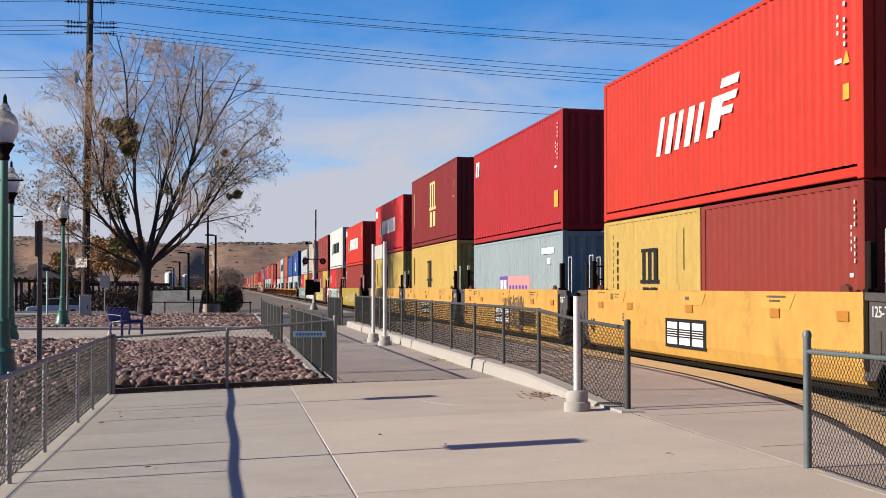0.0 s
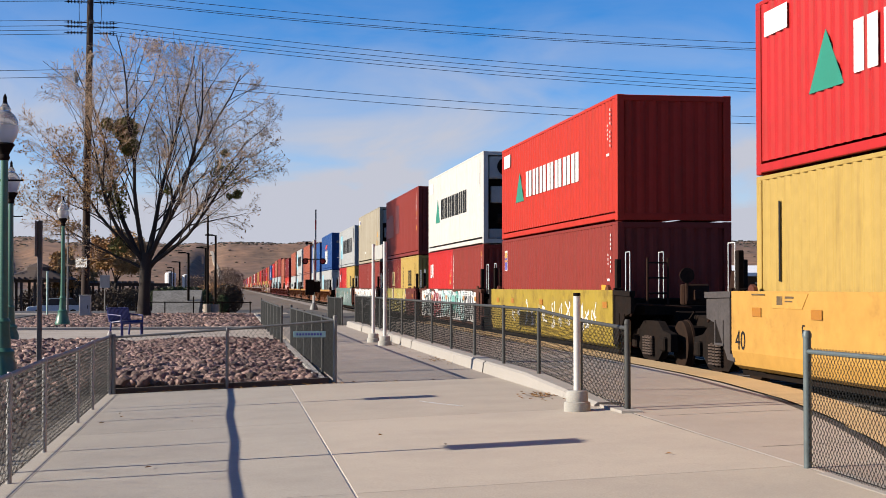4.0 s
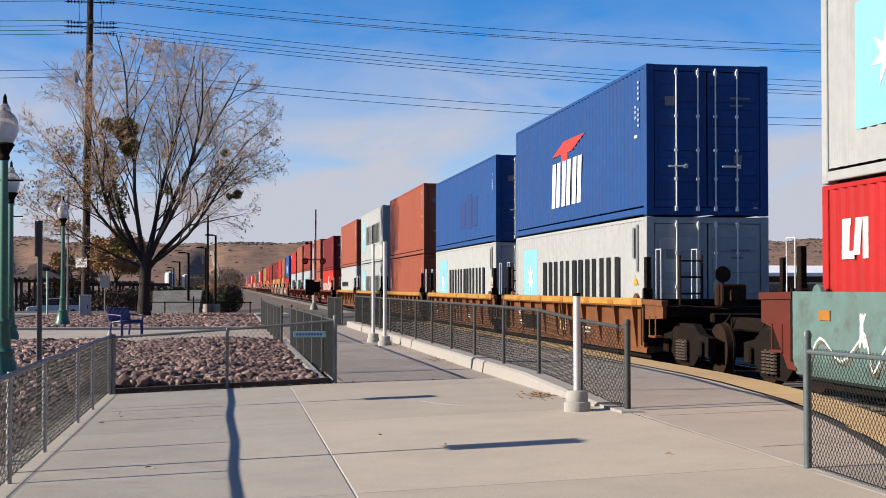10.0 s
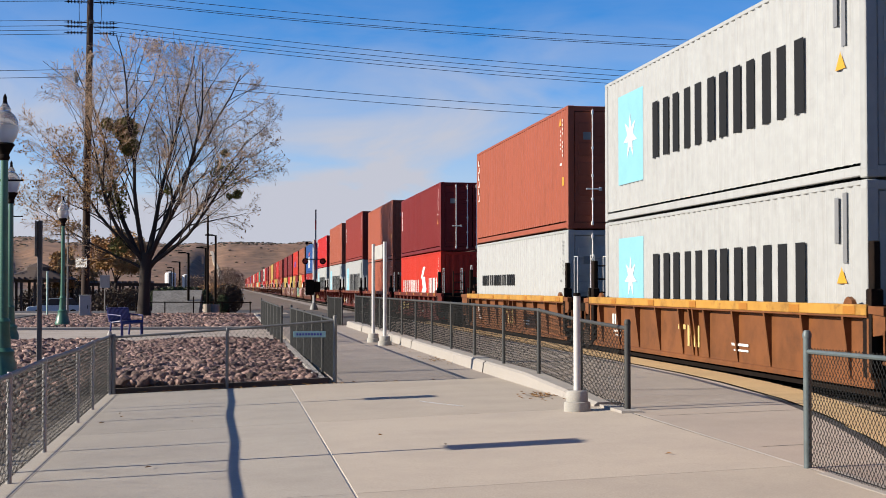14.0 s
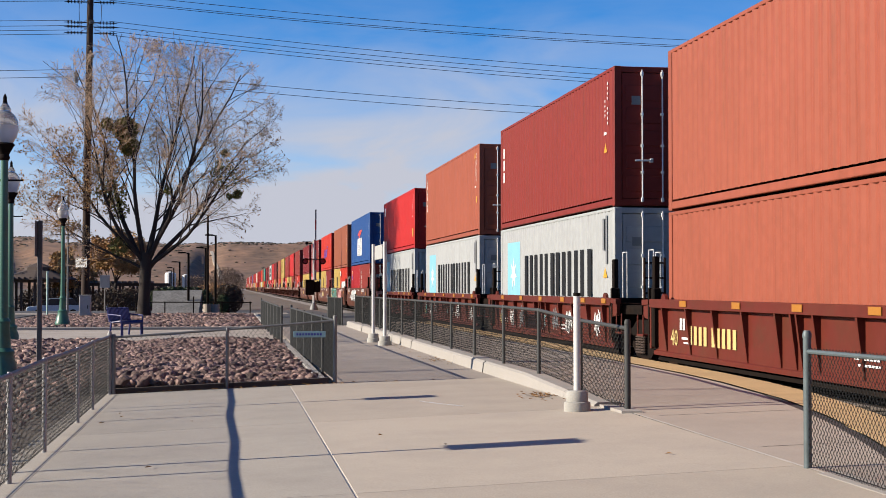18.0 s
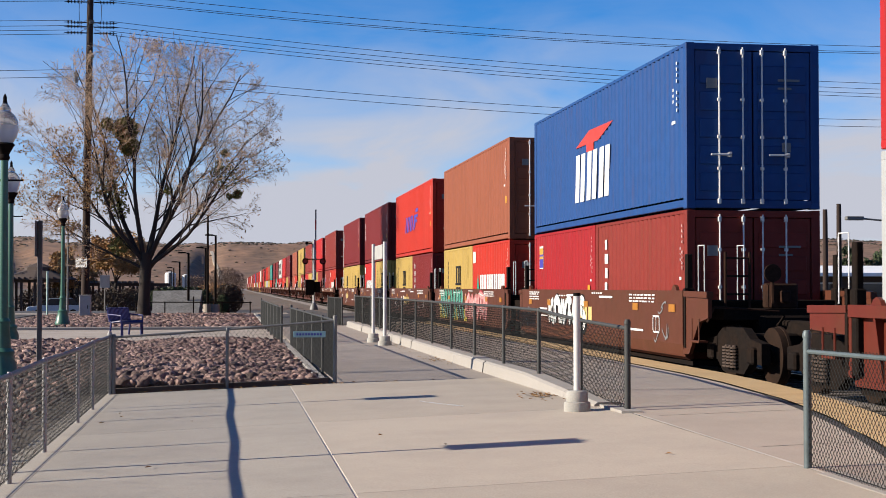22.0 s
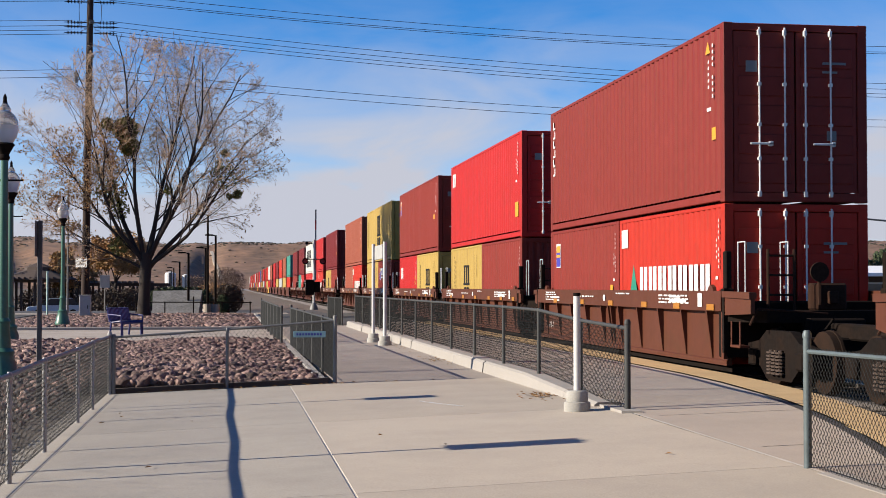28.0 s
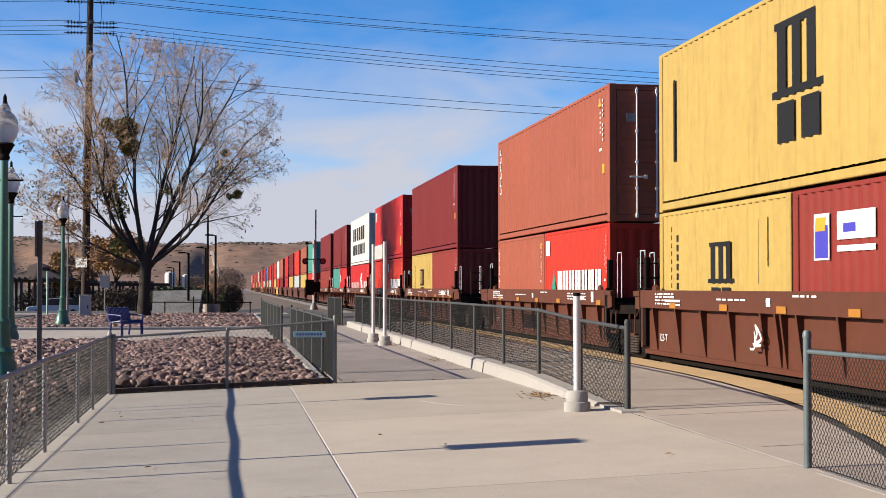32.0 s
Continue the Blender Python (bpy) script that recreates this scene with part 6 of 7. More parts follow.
# ---- chain-link fences ----
def chain_fence(name, label, stations, wire=0.0021, post_r=0.026, pitch=0.072, post_mat=GALV, tall_first=0.0, rails=True, bottom_gap=0.03, rail_r=0.018, over=0.0, wire_mat=None, rail_mat=None):
    """Stations (x, y, base, top) from post to post."""
    f = thing(name, label, "fence", group="chain-link fences")
    for i, (x, y, b, t) in enumerate(stations):
        end = i in (0, len(stations) - 1)
        r = post_r * (1.15 if end else 0.92)
        extra = tall_first if i == 0 else 0.03 if end else -0.02
        g = Geo().tube((x, y, b - 0.08), (x, y, t + extra), r, n=12)
        g.lathe([(r * 1.12, 0), (r * 1.12, 0.03), (r * 0.75, 0.055)], (x, y, t + extra - 0.005), 12)
        part("post", g, post_mat, f, "galvanised post with a domed cap" if end else "", smooth=True)
    mesh = Geo()
    for (xa, ya, ba, ta), (xb, yb, bb, tb) in zip(stations, stations[1:]):
        A, B = Vector((xa, ya, 0)), Vector((xb, yb, 0))
        L = (B - A).length
        d = (B - A) / L
        side = Vector((-d.y, d.x, 0))
        if rails:
            g = Geo().tube((xa, ya, ta), (xb, yb, tb), rail_r, n=8)
            part("top_rail", g, rail_mat or post_mat, f, smooth=True)
        h = ((ta - ba) + (tb - bb)) / 2 - bottom_gap
        run = h * 0.82
        step = pitch
        at = lambda s, v: A + d * s + Vector((0, 0, (ba + (bb - ba) * s / L) + bottom_gap + v * ((ta - ba) + ((tb - bb) - (ta - ba)) * s / L - bottom_gap)))
        for sgn in (1, -1):
            s0 = -run
            k = 0
            while s0 < L + run:
                sa, sb, va, vb = s0, s0 + run * sgn, 0.0, 1.0
                s0 += step
                lo, hi = sorted((sa, sb))
                if hi <= 0 or lo >= L:
                    continue
                if sa < 0: va, sa = (0 - sa) / (sb - sa), 0.0
                if sb < 0: vb, sb = va + (vb - va) * (0 - sa) / (sb - sa), 0.0
                if sa > L: va, sa = va + (vb - va) * (L - sa) / (sb - sa), L
                if sb > L: vb, sb = va + (vb - va) * (L - sa) / (sb - sa), L
                if over and vb > 0.999:
                    sb, vb = sb + (sb - sa) / (vb - va) * over, vb + over
                p, q = at(sa, va) + side * 0.003 * sgn, at(sb, vb) + side * 0.003 * sgn
                if (q - p).length < 0.01:
                    continue
                w = (q - p).normalized()
                u = side * wire
                c = w.cross(side) * wire
                mesh.add([p + u, p + c, p - u, p - c, q + u, q + c, q - u, q - c], [(0, 1, 5, 4), (1, 2, 6, 5), (2, 3, 7, 6), (3, 0, 4, 7)])
        # tension wires along foot and top
        for v in (0.02, 0.985):
            p, q = at(0, v), at(L, v)
            mesh.tube(p, q, 0.0035, n=4, caps=False)
    me = bpy.data.meshes.new("wire_mesh")
    me.from_pydata(mesh.v, [], mesh.f)
    me.materials.append(wire_mat or MESH_WIRE)
    part("wire_mesh", me, wire_mat or MESH_WIRE, f, "woven diamond wire mesh")
    return f


LZ = -0.09
chain_fence("chain_link_fence", "low galvanised chain-link fence along the walkway", [(-1.80, y, LZ, top) for y, top in ((-2.0, 0.82), (1.0, 0.82), (4.0, 0.82), (6.8, 0.815), (9.6, 0.812), (11.9, 0.79), (14.1, 0.80), (17.1, 0.772), (18.9, 0.785), (21.5, 0.772))], rail_r=0.024, wire=0.0020, pitch=0.070, over=0.02, post_mat=SUNLIT_POST, rail_mat=GALV)
chain_fence("chain_link_fence", "low galvanised chain-link fence in front of the rocks", [(-1.74, 21.5, -0.07, 0.76), (-0.05, 21.54, 0.0, 0.87), (1.60, 21.6, 0.05, 1.0)], post_r=0.026)
chain_fence("chain_link_fence", "galvanised chain-link fence beside the rocks and the ramp", [(1.60 - 0.025 * i, 21.64 + 2.58 * i, 0.055, 1.0) for i in range(6)], post_r=0.026, wire=0.0028, pitch=0.060, post_mat=DARK_POST, wire_mat=DARK_WIRE)
chain_fence("chain_link_fence", "galvanised chain-link fence farther along the ramp", [(1.28 - 0.01 * i, 35.6 + 2.9 * i, 0.05, 1.0) for i in range(8)], wire=0.0034, pitch=0.060, post_mat=DARK_POST, wire_mat=DARK_WIRE)
chain_fence("platform_fence", "galvanised chain-link fence on the platform kerb", [(4.36, 15.0, 0.12, 1.06), (4.36, 17.1, 0.21, 1.10), (4.36, 19.5, 0.285, 1.19)] + [(4.36, 22.1 + 2.7 * i, 0.285, 1.20) for i in range(11)], post_r=0.030, rail_r=0.023, tall_first=0.05, wire=0.0024, pitch=0.062, post_mat=DARK_POST, wire_mat=DARK_WIRE)
chain_fence("platform_fence", "galvanised chain-link fence beside the gate opening", [(4.33, 10.05, 0.14, 1.03), (4.34, 7.0, 0.10, 1.06), (4.34, 4.0, 0.10, 1.06), (4.34, 1.0, 0.10, 1.06), (4.34, -2.0, 0.10, 1.06)], wire=0.0024, post_r=0.027, post_mat=POST_GREEN, tall_first=0.11, pitch=0.053, over=0.035, wire_mat=DARK_WIRE)
chain_fence("platform_fence", "galvanised chain-link fence at the far ramp end", [(4.14 - 0.06 * i, 52.4 + 2.9 * i, 0.05, 1.10) for i in range(3)], wire=0.0036, pitch=0.055, post_mat=DARK_POST, wire_mat=DARK_WIRE)
single("fence_sign", Geo().bevel_box(0.95, 1.45, 21.525, 21.533, 0.745, 0.84, 0.002), INK["ice"], "pale blue strip sign wired to the fence", "sign")
sb = Geo()
for i in range(9):
    sb.box(1.0 + i * 0.045, 1.028 + i * 0.045, 21.520, 21.524, 0.775, 0.808)
part("sign_bars", sb, INK["cobalt"], bpy.data.objects["fence_sign"], "blue bars of lettering")


# ---- posts on the walkway ----
def white_post(x, y, z, h, r, base_r, cap):
    p = thing("white_post", "white-painted steel post on a round concrete base", "post", pose(x, y, z), group="white posts")
    part("shaft", Geo().tube((0, 0, 0.1), (0, 0, h), r, n=16), WHITE_POST, p, smooth=True)
    part("base", Geo().lathe([(base_r, -0.04), (base_r, 0.085), (base_r * 0.97, 0.10), (base_r * 0.82, 0.105), (base_r * 0.80, 0.205), (base_r * 0.70, 0.225), (r, 0.23)], n=24), BASE_GREY, p, "grey round two-step base", smooth=True)
    if cap:
        part("cap", Geo().tube((0, 0, h), (0, 0, h + 0.035), r * 1.03, n=16), BLACK_STEEL, p, "black end cap", smooth=True)
    return p


white_post(3.86, 15.3, walk_z(3.86, 15.3), 1.29, 0.040, 0.150, True)
white_post(3.68, 36.2, walk_z(3.68, 36), 2.56, 0.046, 0.17, False)
white_post(3.76, 34.2, walk_z(3.76, 34), 2.56, 0.046, 0.17, False)
single("platform_sign", Geo().bevel_box(3.70, 3.74, 34.3, 36.1, 2.22, 2.58, 0.01), GREY_BOX, "grey-backed sign board between two white posts", "sign")
# fallen leaves, chips and a chalk mark on the concrete
leaves = Geo()
rl = random.Random(31)
for cx, cy, n, sx, sy in ((3.95, 17.5, 70, 0.16, 0.35), (3.98, 27.0, 50, 0.14, 0.7), (1.5, 14, 9, 2.5, 6), (-0.6, 18, 6, 1.0, 3), (0.0, 21.4, 60, 1.8, 0.06), (4.0, 33.0, 25, 0.1, 2.0)):
    for _ in range(n):
        x, y = rl.gauss(cx, sx), rl.gauss(cy, sy)
        if not (-1.5 < x < 4.1):
            continue
        a, s = rl.uniform(0, 6.28), rl.uniform(0.018, 0.04)
        c, d = math.cos(a) * s, math.sin(a) * s
        z = walk_z(x, y) + rl.uniform(0.004, 0.02)
        leaves.add([(x - c, y - d, z), (x + d * 0.6, y - c * 0.6, z + 0.012), (x + c, y + d, z + 0.004), (x - d * 0.6, y + c * 0.6, z + 0.014)], [(0, 1, 2, 3)])
single("fallen_leaves", leaves, DRY_LEAF, "scattered dry brown leaves on the concrete", "leaves", "stuff")
chalk = Geo()
for i in range(14):
    x, y = 2.38 + i * 0.028 + rl.uniform(-0.01, 0.01), 17.6 - i * 0.075
    chalk.box(x, x + 0.035, y, y + 0.06, walk_z(x, y), walk_z(x, y) + 0.003)
single("scrape_mark", chalk, INK["white"], "pale scrape across the concrete", "mark", "stuff")


# ---- lamp posts ----
def lamp_post():
    p = thing("street_lamp", "dark green cast-iron lamp post with an acorn globe", "street lamp", group="green lamp posts")
    part("base", Geo().lathe([(0.27, 0), (0.27, 0.10), (0.24, 0.14), (0.22, 0.30), (0.17, 0.42), (0.19, 0.50), (0.13, 0.56), (0.105, 0.95), (0.12, 1.0), (0.09, 1.05)], n=20), LAMP_GREEN, p, smooth=True)
    part("shaft", Geo().tube((0, 0, 1.03), (0, 0, 3.72), 0.085, 0.062, n=14), LAMP_GREEN, p, smooth=True)
    part("collar", Geo().lathe([(0.07, 3.68), (0.09, 3.72), (0.075, 3.78), (0.14, 3.90), (0.17, 3.94), (0.14, 3.97)], n=18), BLACK_STEEL, p, "dark globe holder", smooth=True)
    part("globe", Geo().lathe([(0.13, 3.97), (0.19, 4.07), (0.225, 4.18), (0.222, 4.26)], n=22), GLOBE, p, "frosted lower globe", smooth=True)
    part("globe_lid", Geo().lathe([(0.224, 4.26), (0.205, 4.36), (0.15, 4.45), (0.09, 4.50), (0.10, 4.54), (0.04, 4.64)], n=22), LID_GLASS, p, "clear upper globe", smooth=True)
    part("finial", Geo().lathe([(0.045, 4.62), (0.03, 4.70), (0.035, 4.73), (0.005, 4.80)], n=12), BLACK_STEEL, p, smooth=True)
    part("ladder_bar", Geo().tube((-0.30, 0, 3.35), (0.30, 0, 3.35), 0.016, n=8), BLACK_STEEL, p)
    return p


first_lamp = lamp_post()
spots = [(-6.2, 53.5, 0.12), (-5.64, 37.3, 0.0), (-3.74, 24.0, -0.05)]
first_lamp.matrix_basis = pose(*spots[0])
for s in spots[1:]:
    copy_thing(first_lamp, pose(*s))


# ---- the bare tree ----
def tube_chain(g, pts, radii, n):
    """A tapered tube through points."""
    rings = []
    prev = None
    for i, p in enumerate(pts):
        d = (pts[min(i + 1, len(pts) - 1)] - pts[max(i - 1, 0)]).normalized()
        a = prev - d * prev.dot(d) if prev is not None else d.orthogonal()
        a = a.normalized() if a.length > 1e-4 else d.orthogonal().normalized()
        prev = a
        b = d.cross(a)
        rings.append([p + (a * math.cos(2 * math.pi * k / n) + b * math.sin(2 * math.pi * k / n)) * radii[i] for k in range(n)])
    vs = [v for r in rings for v in r]
    g.add(vs, [(i * n + k, i * n + (k + 1) % n, (i + 1) * n + (k + 1) % n, (i + 1) * n + k) for i in range(len(pts) - 1) for k in range(n)])


def grow(rr, start, way, length, radius, level, sets, crown, tips):
    """A limb that arches and carries side shoots, most of them towards its end; stays inside the crown."""
    steps = 9 if level < 1 else 7 if level < 2 else 5 if level < 4 else 3
    pts, radii = [start.copy()], [radius]
    d = way.normalized()
    p = start.copy()
    for i in range(steps):
        wob = 0.09 if level < 1 else 0.13 if level < 2 else 0.20
        # limbs lift towards the light, the outermost twigs hang
        lift = 0.05 if level < 1 else 0.02 if level < 3 else -0.05 - 0.06 * (p.x > crown[0].x + 3.0)
        d = (d + Vector((rr.gauss(0, wob), rr.gauss(0, wob), rr.gauss(lift, wob * 0.7)))).normalized()
        p = p + d * length / steps
        pts.append(p.copy())
        radii.append(max(radius * (1 - 0.82 * (i + 1) / steps), 0.0055))
        if sum(abs((p[k] - crown[0][k]) / crown[1][k]) ** 3 for k in range(3)) > rr.uniform(0.85, 1.1):
            break
    tube_chain(sets[min(level, 3)], pts, radii, 8 if level < 1 else 6 if level < 2 else 4 if level < 3 else 3)
    tips.append((pts[-1], level))
    if level >= 4 or len(pts) < 3:
        return
    kids = {0: 11, 1: 8, 2: 6, 3: 4}[level]
    for k in range(kids):
        f = (k + 0.6 + rr.uniform(-0.3, 0.3)) / kids
        f = (0.16 if level < 1 else 0.2) + (0.83 if level < 1 else 0.79) * f
        i = min(int(f * (len(pts) - 1)), len(pts) - 2)
        q = pts[i].lerp(pts[i + 1], min(1.0, f * (len(pts) - 1) - i))
        base = (pts[i + 1] - pts[i]).normalized()
        turn = base.orthogonal().normalized()
        turn.rotate(Matrix.Rotation(rr.uniform(0, 6.28), 3, base))
        spread = rr.uniform(0.35, 0.75)
        w = (base * math.cos(spread) + turn * math.sin(spread) + Vector((0, 0, 0.10 if level < 2 else 0.0))).normalized()
        grow(rr, q, w, length * rr.uniform(0.34, 0.55) * (1.1 - 0.35 * f), max(radii[i] * rr.uniform(0.35, 0.52), 0.0065), level + 1, sets, crown, tips)


def leaf_cloud(g, rr, centre, size, n, leaf):
    for _ in range(n):
        while True:
            o = Vector((rr.uniform(-1, 1), rr.uniform(-1, 1), rr.uniform(-1, 1)))
            if 0.15 < o.length < 1:
                break
        p = Vector(centre) + Vector((o.x * size[0], o.y * size[1], o.z * size[2]))
        a = Vector((rr.gauss(0, 1), rr.gauss(0, 1), rr.gauss(0, 1))).normalized() * leaf * rr.uniform(0.6, 1.4)
        b = a.orthogonal().normalized() * leaf * 0.55
        g.add([p - a, p + b, p + a, p - b], [(0, 1, 2, 3)])


TX, TY = -4.2, 69.4
tree = thing("bare_tree", "tall bare shade tree with mistletoe clumps and some brown leaves", "tree", pose(0, 0, 0))
rt = random.Random(23)
trunk, limbs = Geo(), [Geo(), Geo(), Geo(), Geo()]
tube_chain(trunk, [Vector((TX, TY, -0.1)), Vector((TX, TY, 0.5)), Vector((TX + 0.03, TY, 1.4)), Vector((TX + 0.08, TY, 2.4)), Vector((TX + 0.12, TY, 3.2))], [0.42, 0.31, 0.275, 0.29, 0.25], 14)
part("trunk", trunk, BARK, tree, smooth=True)
crown = (Vector((TX + 0.35, TY, 6.5)), Vector((6.9, 5.0, 7.1)))
tips = []
fork = Vector((TX + 0.1, TY, 2.7))
# main limbs by bearing, lean, length and girth
TREE_ARMS = ((3.10, 0.34, 11.4, 0.125), (2.80, 0.52, 10.8, 0.13), (3.40, 0.68, 8.2, 0.11), (3.05, 0.88, 7.2, 0.10), (3.3, 1.05, 5.8, 0.07),
         (0.15, 0.22, 10.8, 0.125), (0.35, 0.42, 10.8, 0.13), (5.95, 0.60, 10.2, 0.12), (0.10, 0.80, 8.4, 0.13), (6.1, 1.06, 7.4, 0.11), (1.5, 0.45, 8.0, 0.10))
for k, (az, lean, ln, rad) in enumerate(TREE_ARMS):
    w = Vector((math.cos(az) * math.sin(lean), math.sin(az) * math.sin(lean), math.cos(lean)))
    grow(rt, fork + Vector((w.x * 0.2, w.y * 0.2, 0.14 * (k % 4) - 0.25)), w, ln, rad, 0, limbs, crown, tips)
part("limb", limbs[0], BARK, tree, "thick dark limbs", smooth=True)
part("branch", limbs[1], BARK, tree, "dark branches", smooth=True)
part("small_branch", limbs[2], TWIG, tree, "grey-brown small branches")
tagged(part("fine_twig", limbs[3], TWIG, tree, "fine bare twigs"), kind="stuff")
lv = Geo()
for p, level in tips:
    side = p.x - TX
    share = 0.50 if -4.4 < side < -0.7 and 4.4 < p.z < 9.2 else 0.10 if side < -0.4 and p.z < 9.5 else 0.10 if side > 4.5 and p.z < 9.5 else 0.015
    if level >= 3 and rt.random() < share * 0.6:
        leaf_cloud(lv, rt, p, (0.24, 0.24, 0.24), 3, 0.07)
tagged(part("dry_leaves", lv, DRY_LEAF, tree, "sparse dry brown leaves"), kind="stuff")
for (dx, dz, r, n) in ((-0.95, 9.25, 0.66, 1500), (-0.70, 8.35, 0.50, 900), (-1.75, 9.45, 0.34, 320), (-1.6, 6.1, 0.8, 380), (-1.3, 5.3, 0.6, 220), (-1.2, 3.5, 0.5, 240), (3.9, 7.0, 0.85, 330), (3.9, 8.2, 0.26, 90), (4.5, 6.1, 0.26, 150), (4.1, 6.0, 0.18, 80), (1.2, 6.2, 0.24, 80)):
    g = Geo()
    leaf_cloud(g, rt, (TX + dx, TY + rt.uniform(-0.8, 0.8), dz), (r, r * 0.8, r * 0.95), n, 0.085)
    tagged(part("mistletoe_clump", g, MISTLETOE, tree, "olive-green mistletoe clump"), kind="stuff")


def far_tree(name, label, x, y, h, w, leaf_mat, seed, n=1600, leaf=0.22, bare=False):
    rr = random.Random(seed)
    t = thing(name, label, "tree", group="background trees")
    g = Geo()
    tube_chain(g, [Vector((x, y, -0.2)), Vector((x, y, h * 0.2)), Vector((x + 0.1, y, h * 0.4))], [0.05 * h * 0.6, 0.04 * h * 0.6, 0.03 * h * 0.6], 8)
    part("trunk", g, BARK, t, smooth=True)
    sets, tp = [Geo(), Geo(), Geo(), Geo()], []
    cr = (Vector((x, y, h * 0.6)), Vector((w, w, h * 0.45)))
    for k in range(6):
        a = k * 1.05 + rr.uniform(0, 0.5)
        wv = Vector((math.cos(a) * 0.6, math.sin(a) * 0.6, 0.8))
        grow(rr, Vector((x, y, h * rr.uniform(0.2, 0.38))), wv, h * 0.55, 0.014 * h, 2, sets, cr, tp)
    j = Geo()
    for s in sets:
        j.add(s.v, s.f)
    part("branch_frame", j, TWIG if bare else BARK, t, "thin limbs")
    c = Geo()
    for p, lev in tp:
        if rr.random() < (0.3 if bare else 1.0):
            leaf_cloud(c, rr, p, (0.09 * h, 0.09 * h, 0.07 * h), max(3, n // max(1, len(tp))), leaf)
    tagged(part("crown", c, leaf_mat, t, "loose crown of small leaves"), kind="stuff")
    return t


far_tree("brown_tree", "far tree with dense dry brown leaves in the park", -9.0, 112, 5.8, 2.9, DRY_LEAF, 3, 11000, 0.12)
far_tree("brown_tree", "far tree with dry brown leaves in the park", -13.2, 120, 5.0, 2.6, DRY_LEAF, 4, 4500, 0.12)
far_tree("brown_tree", "far tree with dry brown leaves in the park", -19.5, 118, 4.2, 2.4, DRY_LEAF, 5, 600, 0.12)
far_tree("green_tree", "dark green tree beyond the tracks", 74, 152, 7.0, 4.0, BUSH, 9, 2600, 0.3)
far_tree("green_tree", "dark green tree beyond the tracks", 62, 190, 6.0, 4.0, BUSH, 10, 2200, 0.3)
far_tree("green_tree", "dark green tree beyond the tracks", 44, 170, 4.6, 3.0, BUSH, 12, 1500, 0.25)


# ---- overhead lines ----
def utility_pole(x, y, h, lean=0.0):
    p = thing("utility_pole", "tall dark wooden utility pole with insulators", "utility pole", pose(x, y, -0.1), group="utility poles")
    part("pole", Geo().tube((-lean, 0, 0), (0, 0, h), 0.21, 0.15, n=14), POLE_WOOD, p, smooth=True)
    for z, n in ((16.38, 2), (16.02, 2), (14.98, 2), (14.76, 2), (14.45, 2)):
        for s in (-1, 1):
            g = Geo().tube((s * 0.15, 0, z), (s * 0.42, 0, z), 0.03, n=8)
            for k in range(5):
                g.tube((s * (0.45 + 0.16 * k), 0, z), (s * (0.50 + 0.16 * k), 0, z), 0.085, n=10)
            g.tube((s * 0.42, 0, z), (s * 1.30, 0, z), 0.02, n=6)
            part("insulator", g, BLACK_STEEL, p, "dark strain insulator string", smooth=True)
    rj = random.Random(int(h * 10 + x))
    for z0, z1, s0, s1 in ((16.38, 16.02, -1, 1), (16.02, 16.38, -1, 1), (14.98, 14.76, -1, 1), (14.76, 14.45, -1, 1), (14.45, 14.98, -1, 1), (16.02, 14.98, 1, 1), (16.38, 14.76, -1, -1)):
        g = Geo()
        a, b = Vector((s0 * 0.55, 0, z0)), Vector((s1 * 0.55, 0, z1))
        pts = [a.lerp(b, k / 8) + Vector((0, -0.28 * math.sin(math.pi * k / 8), (0.16 + rj.uniform(-0.3, 0.1)) * math.sin(math.pi * k / 8))) for k in range(9)]
        tube_chain(g, pts, [0.014] * 9, 5)
        part("jumper_wire", g, WIRE, p, "slack jumper wire")
    part("transformer_bracket", Geo().bevel_box(-0.80, -0.62, -0.12, 0.12, 11.9, 12.45, 0.03).tube((-0.7, 0, 12.1), (0, 0, 12.0), 0.03, n=6), GREY_BOX, p, "grey equipment box")
    part("steel_band", Geo().tube((0, 0, 14.9), (0, 0, 15.1), 0.175, n=14).tube((0, 0, 13.2), (0, 0, 13.35), 0.18, n=14), GALV, p)
    return p


PX, PY = -7.05, 71.9
utility_pole(PX, PY, 19.0, 0.2)
utility_pole(57.7, 77.2, 19.0)
utility_pole(-66, 68.0, 19.0)


def cable(name, a, b, sag, r=0.014):
    g, n = Geo(), 28
    pts = [Vector(a).lerp(Vector(b), i / n) - Vector((0, 0, 4 * sag * (i / n) * (1 - i / n))) for i in range(n + 1)]
    tube_chain(g, pts, [r] * (n + 1), 5)
    return single(name, g, WIRE, "dark overhead power cable between utility poles", "cable", group="overhead cables")


for z, dz, dy in ((16.38, -0.1, 0), (16.10, -0.1, 0.25), (15.92, -0.1, -0.2), (14.98, -1.2, 0), (14.76, -1.3, 0.25), (14.45, -1.35, -0.2), (14.30, -1.35, 0.1), (12.5, -0.65, 0.1), (12.1, -0.7, -0.1)):
    cable("power_cable", (PX + 0.9, PY + dy, z), (57.0, 77.2 + dy, z + dz), 1.0)
    cable("power_cable", (PX - 0.9, PY + dy, z), (-65.4, 68.0 + dy, z), 0.8)

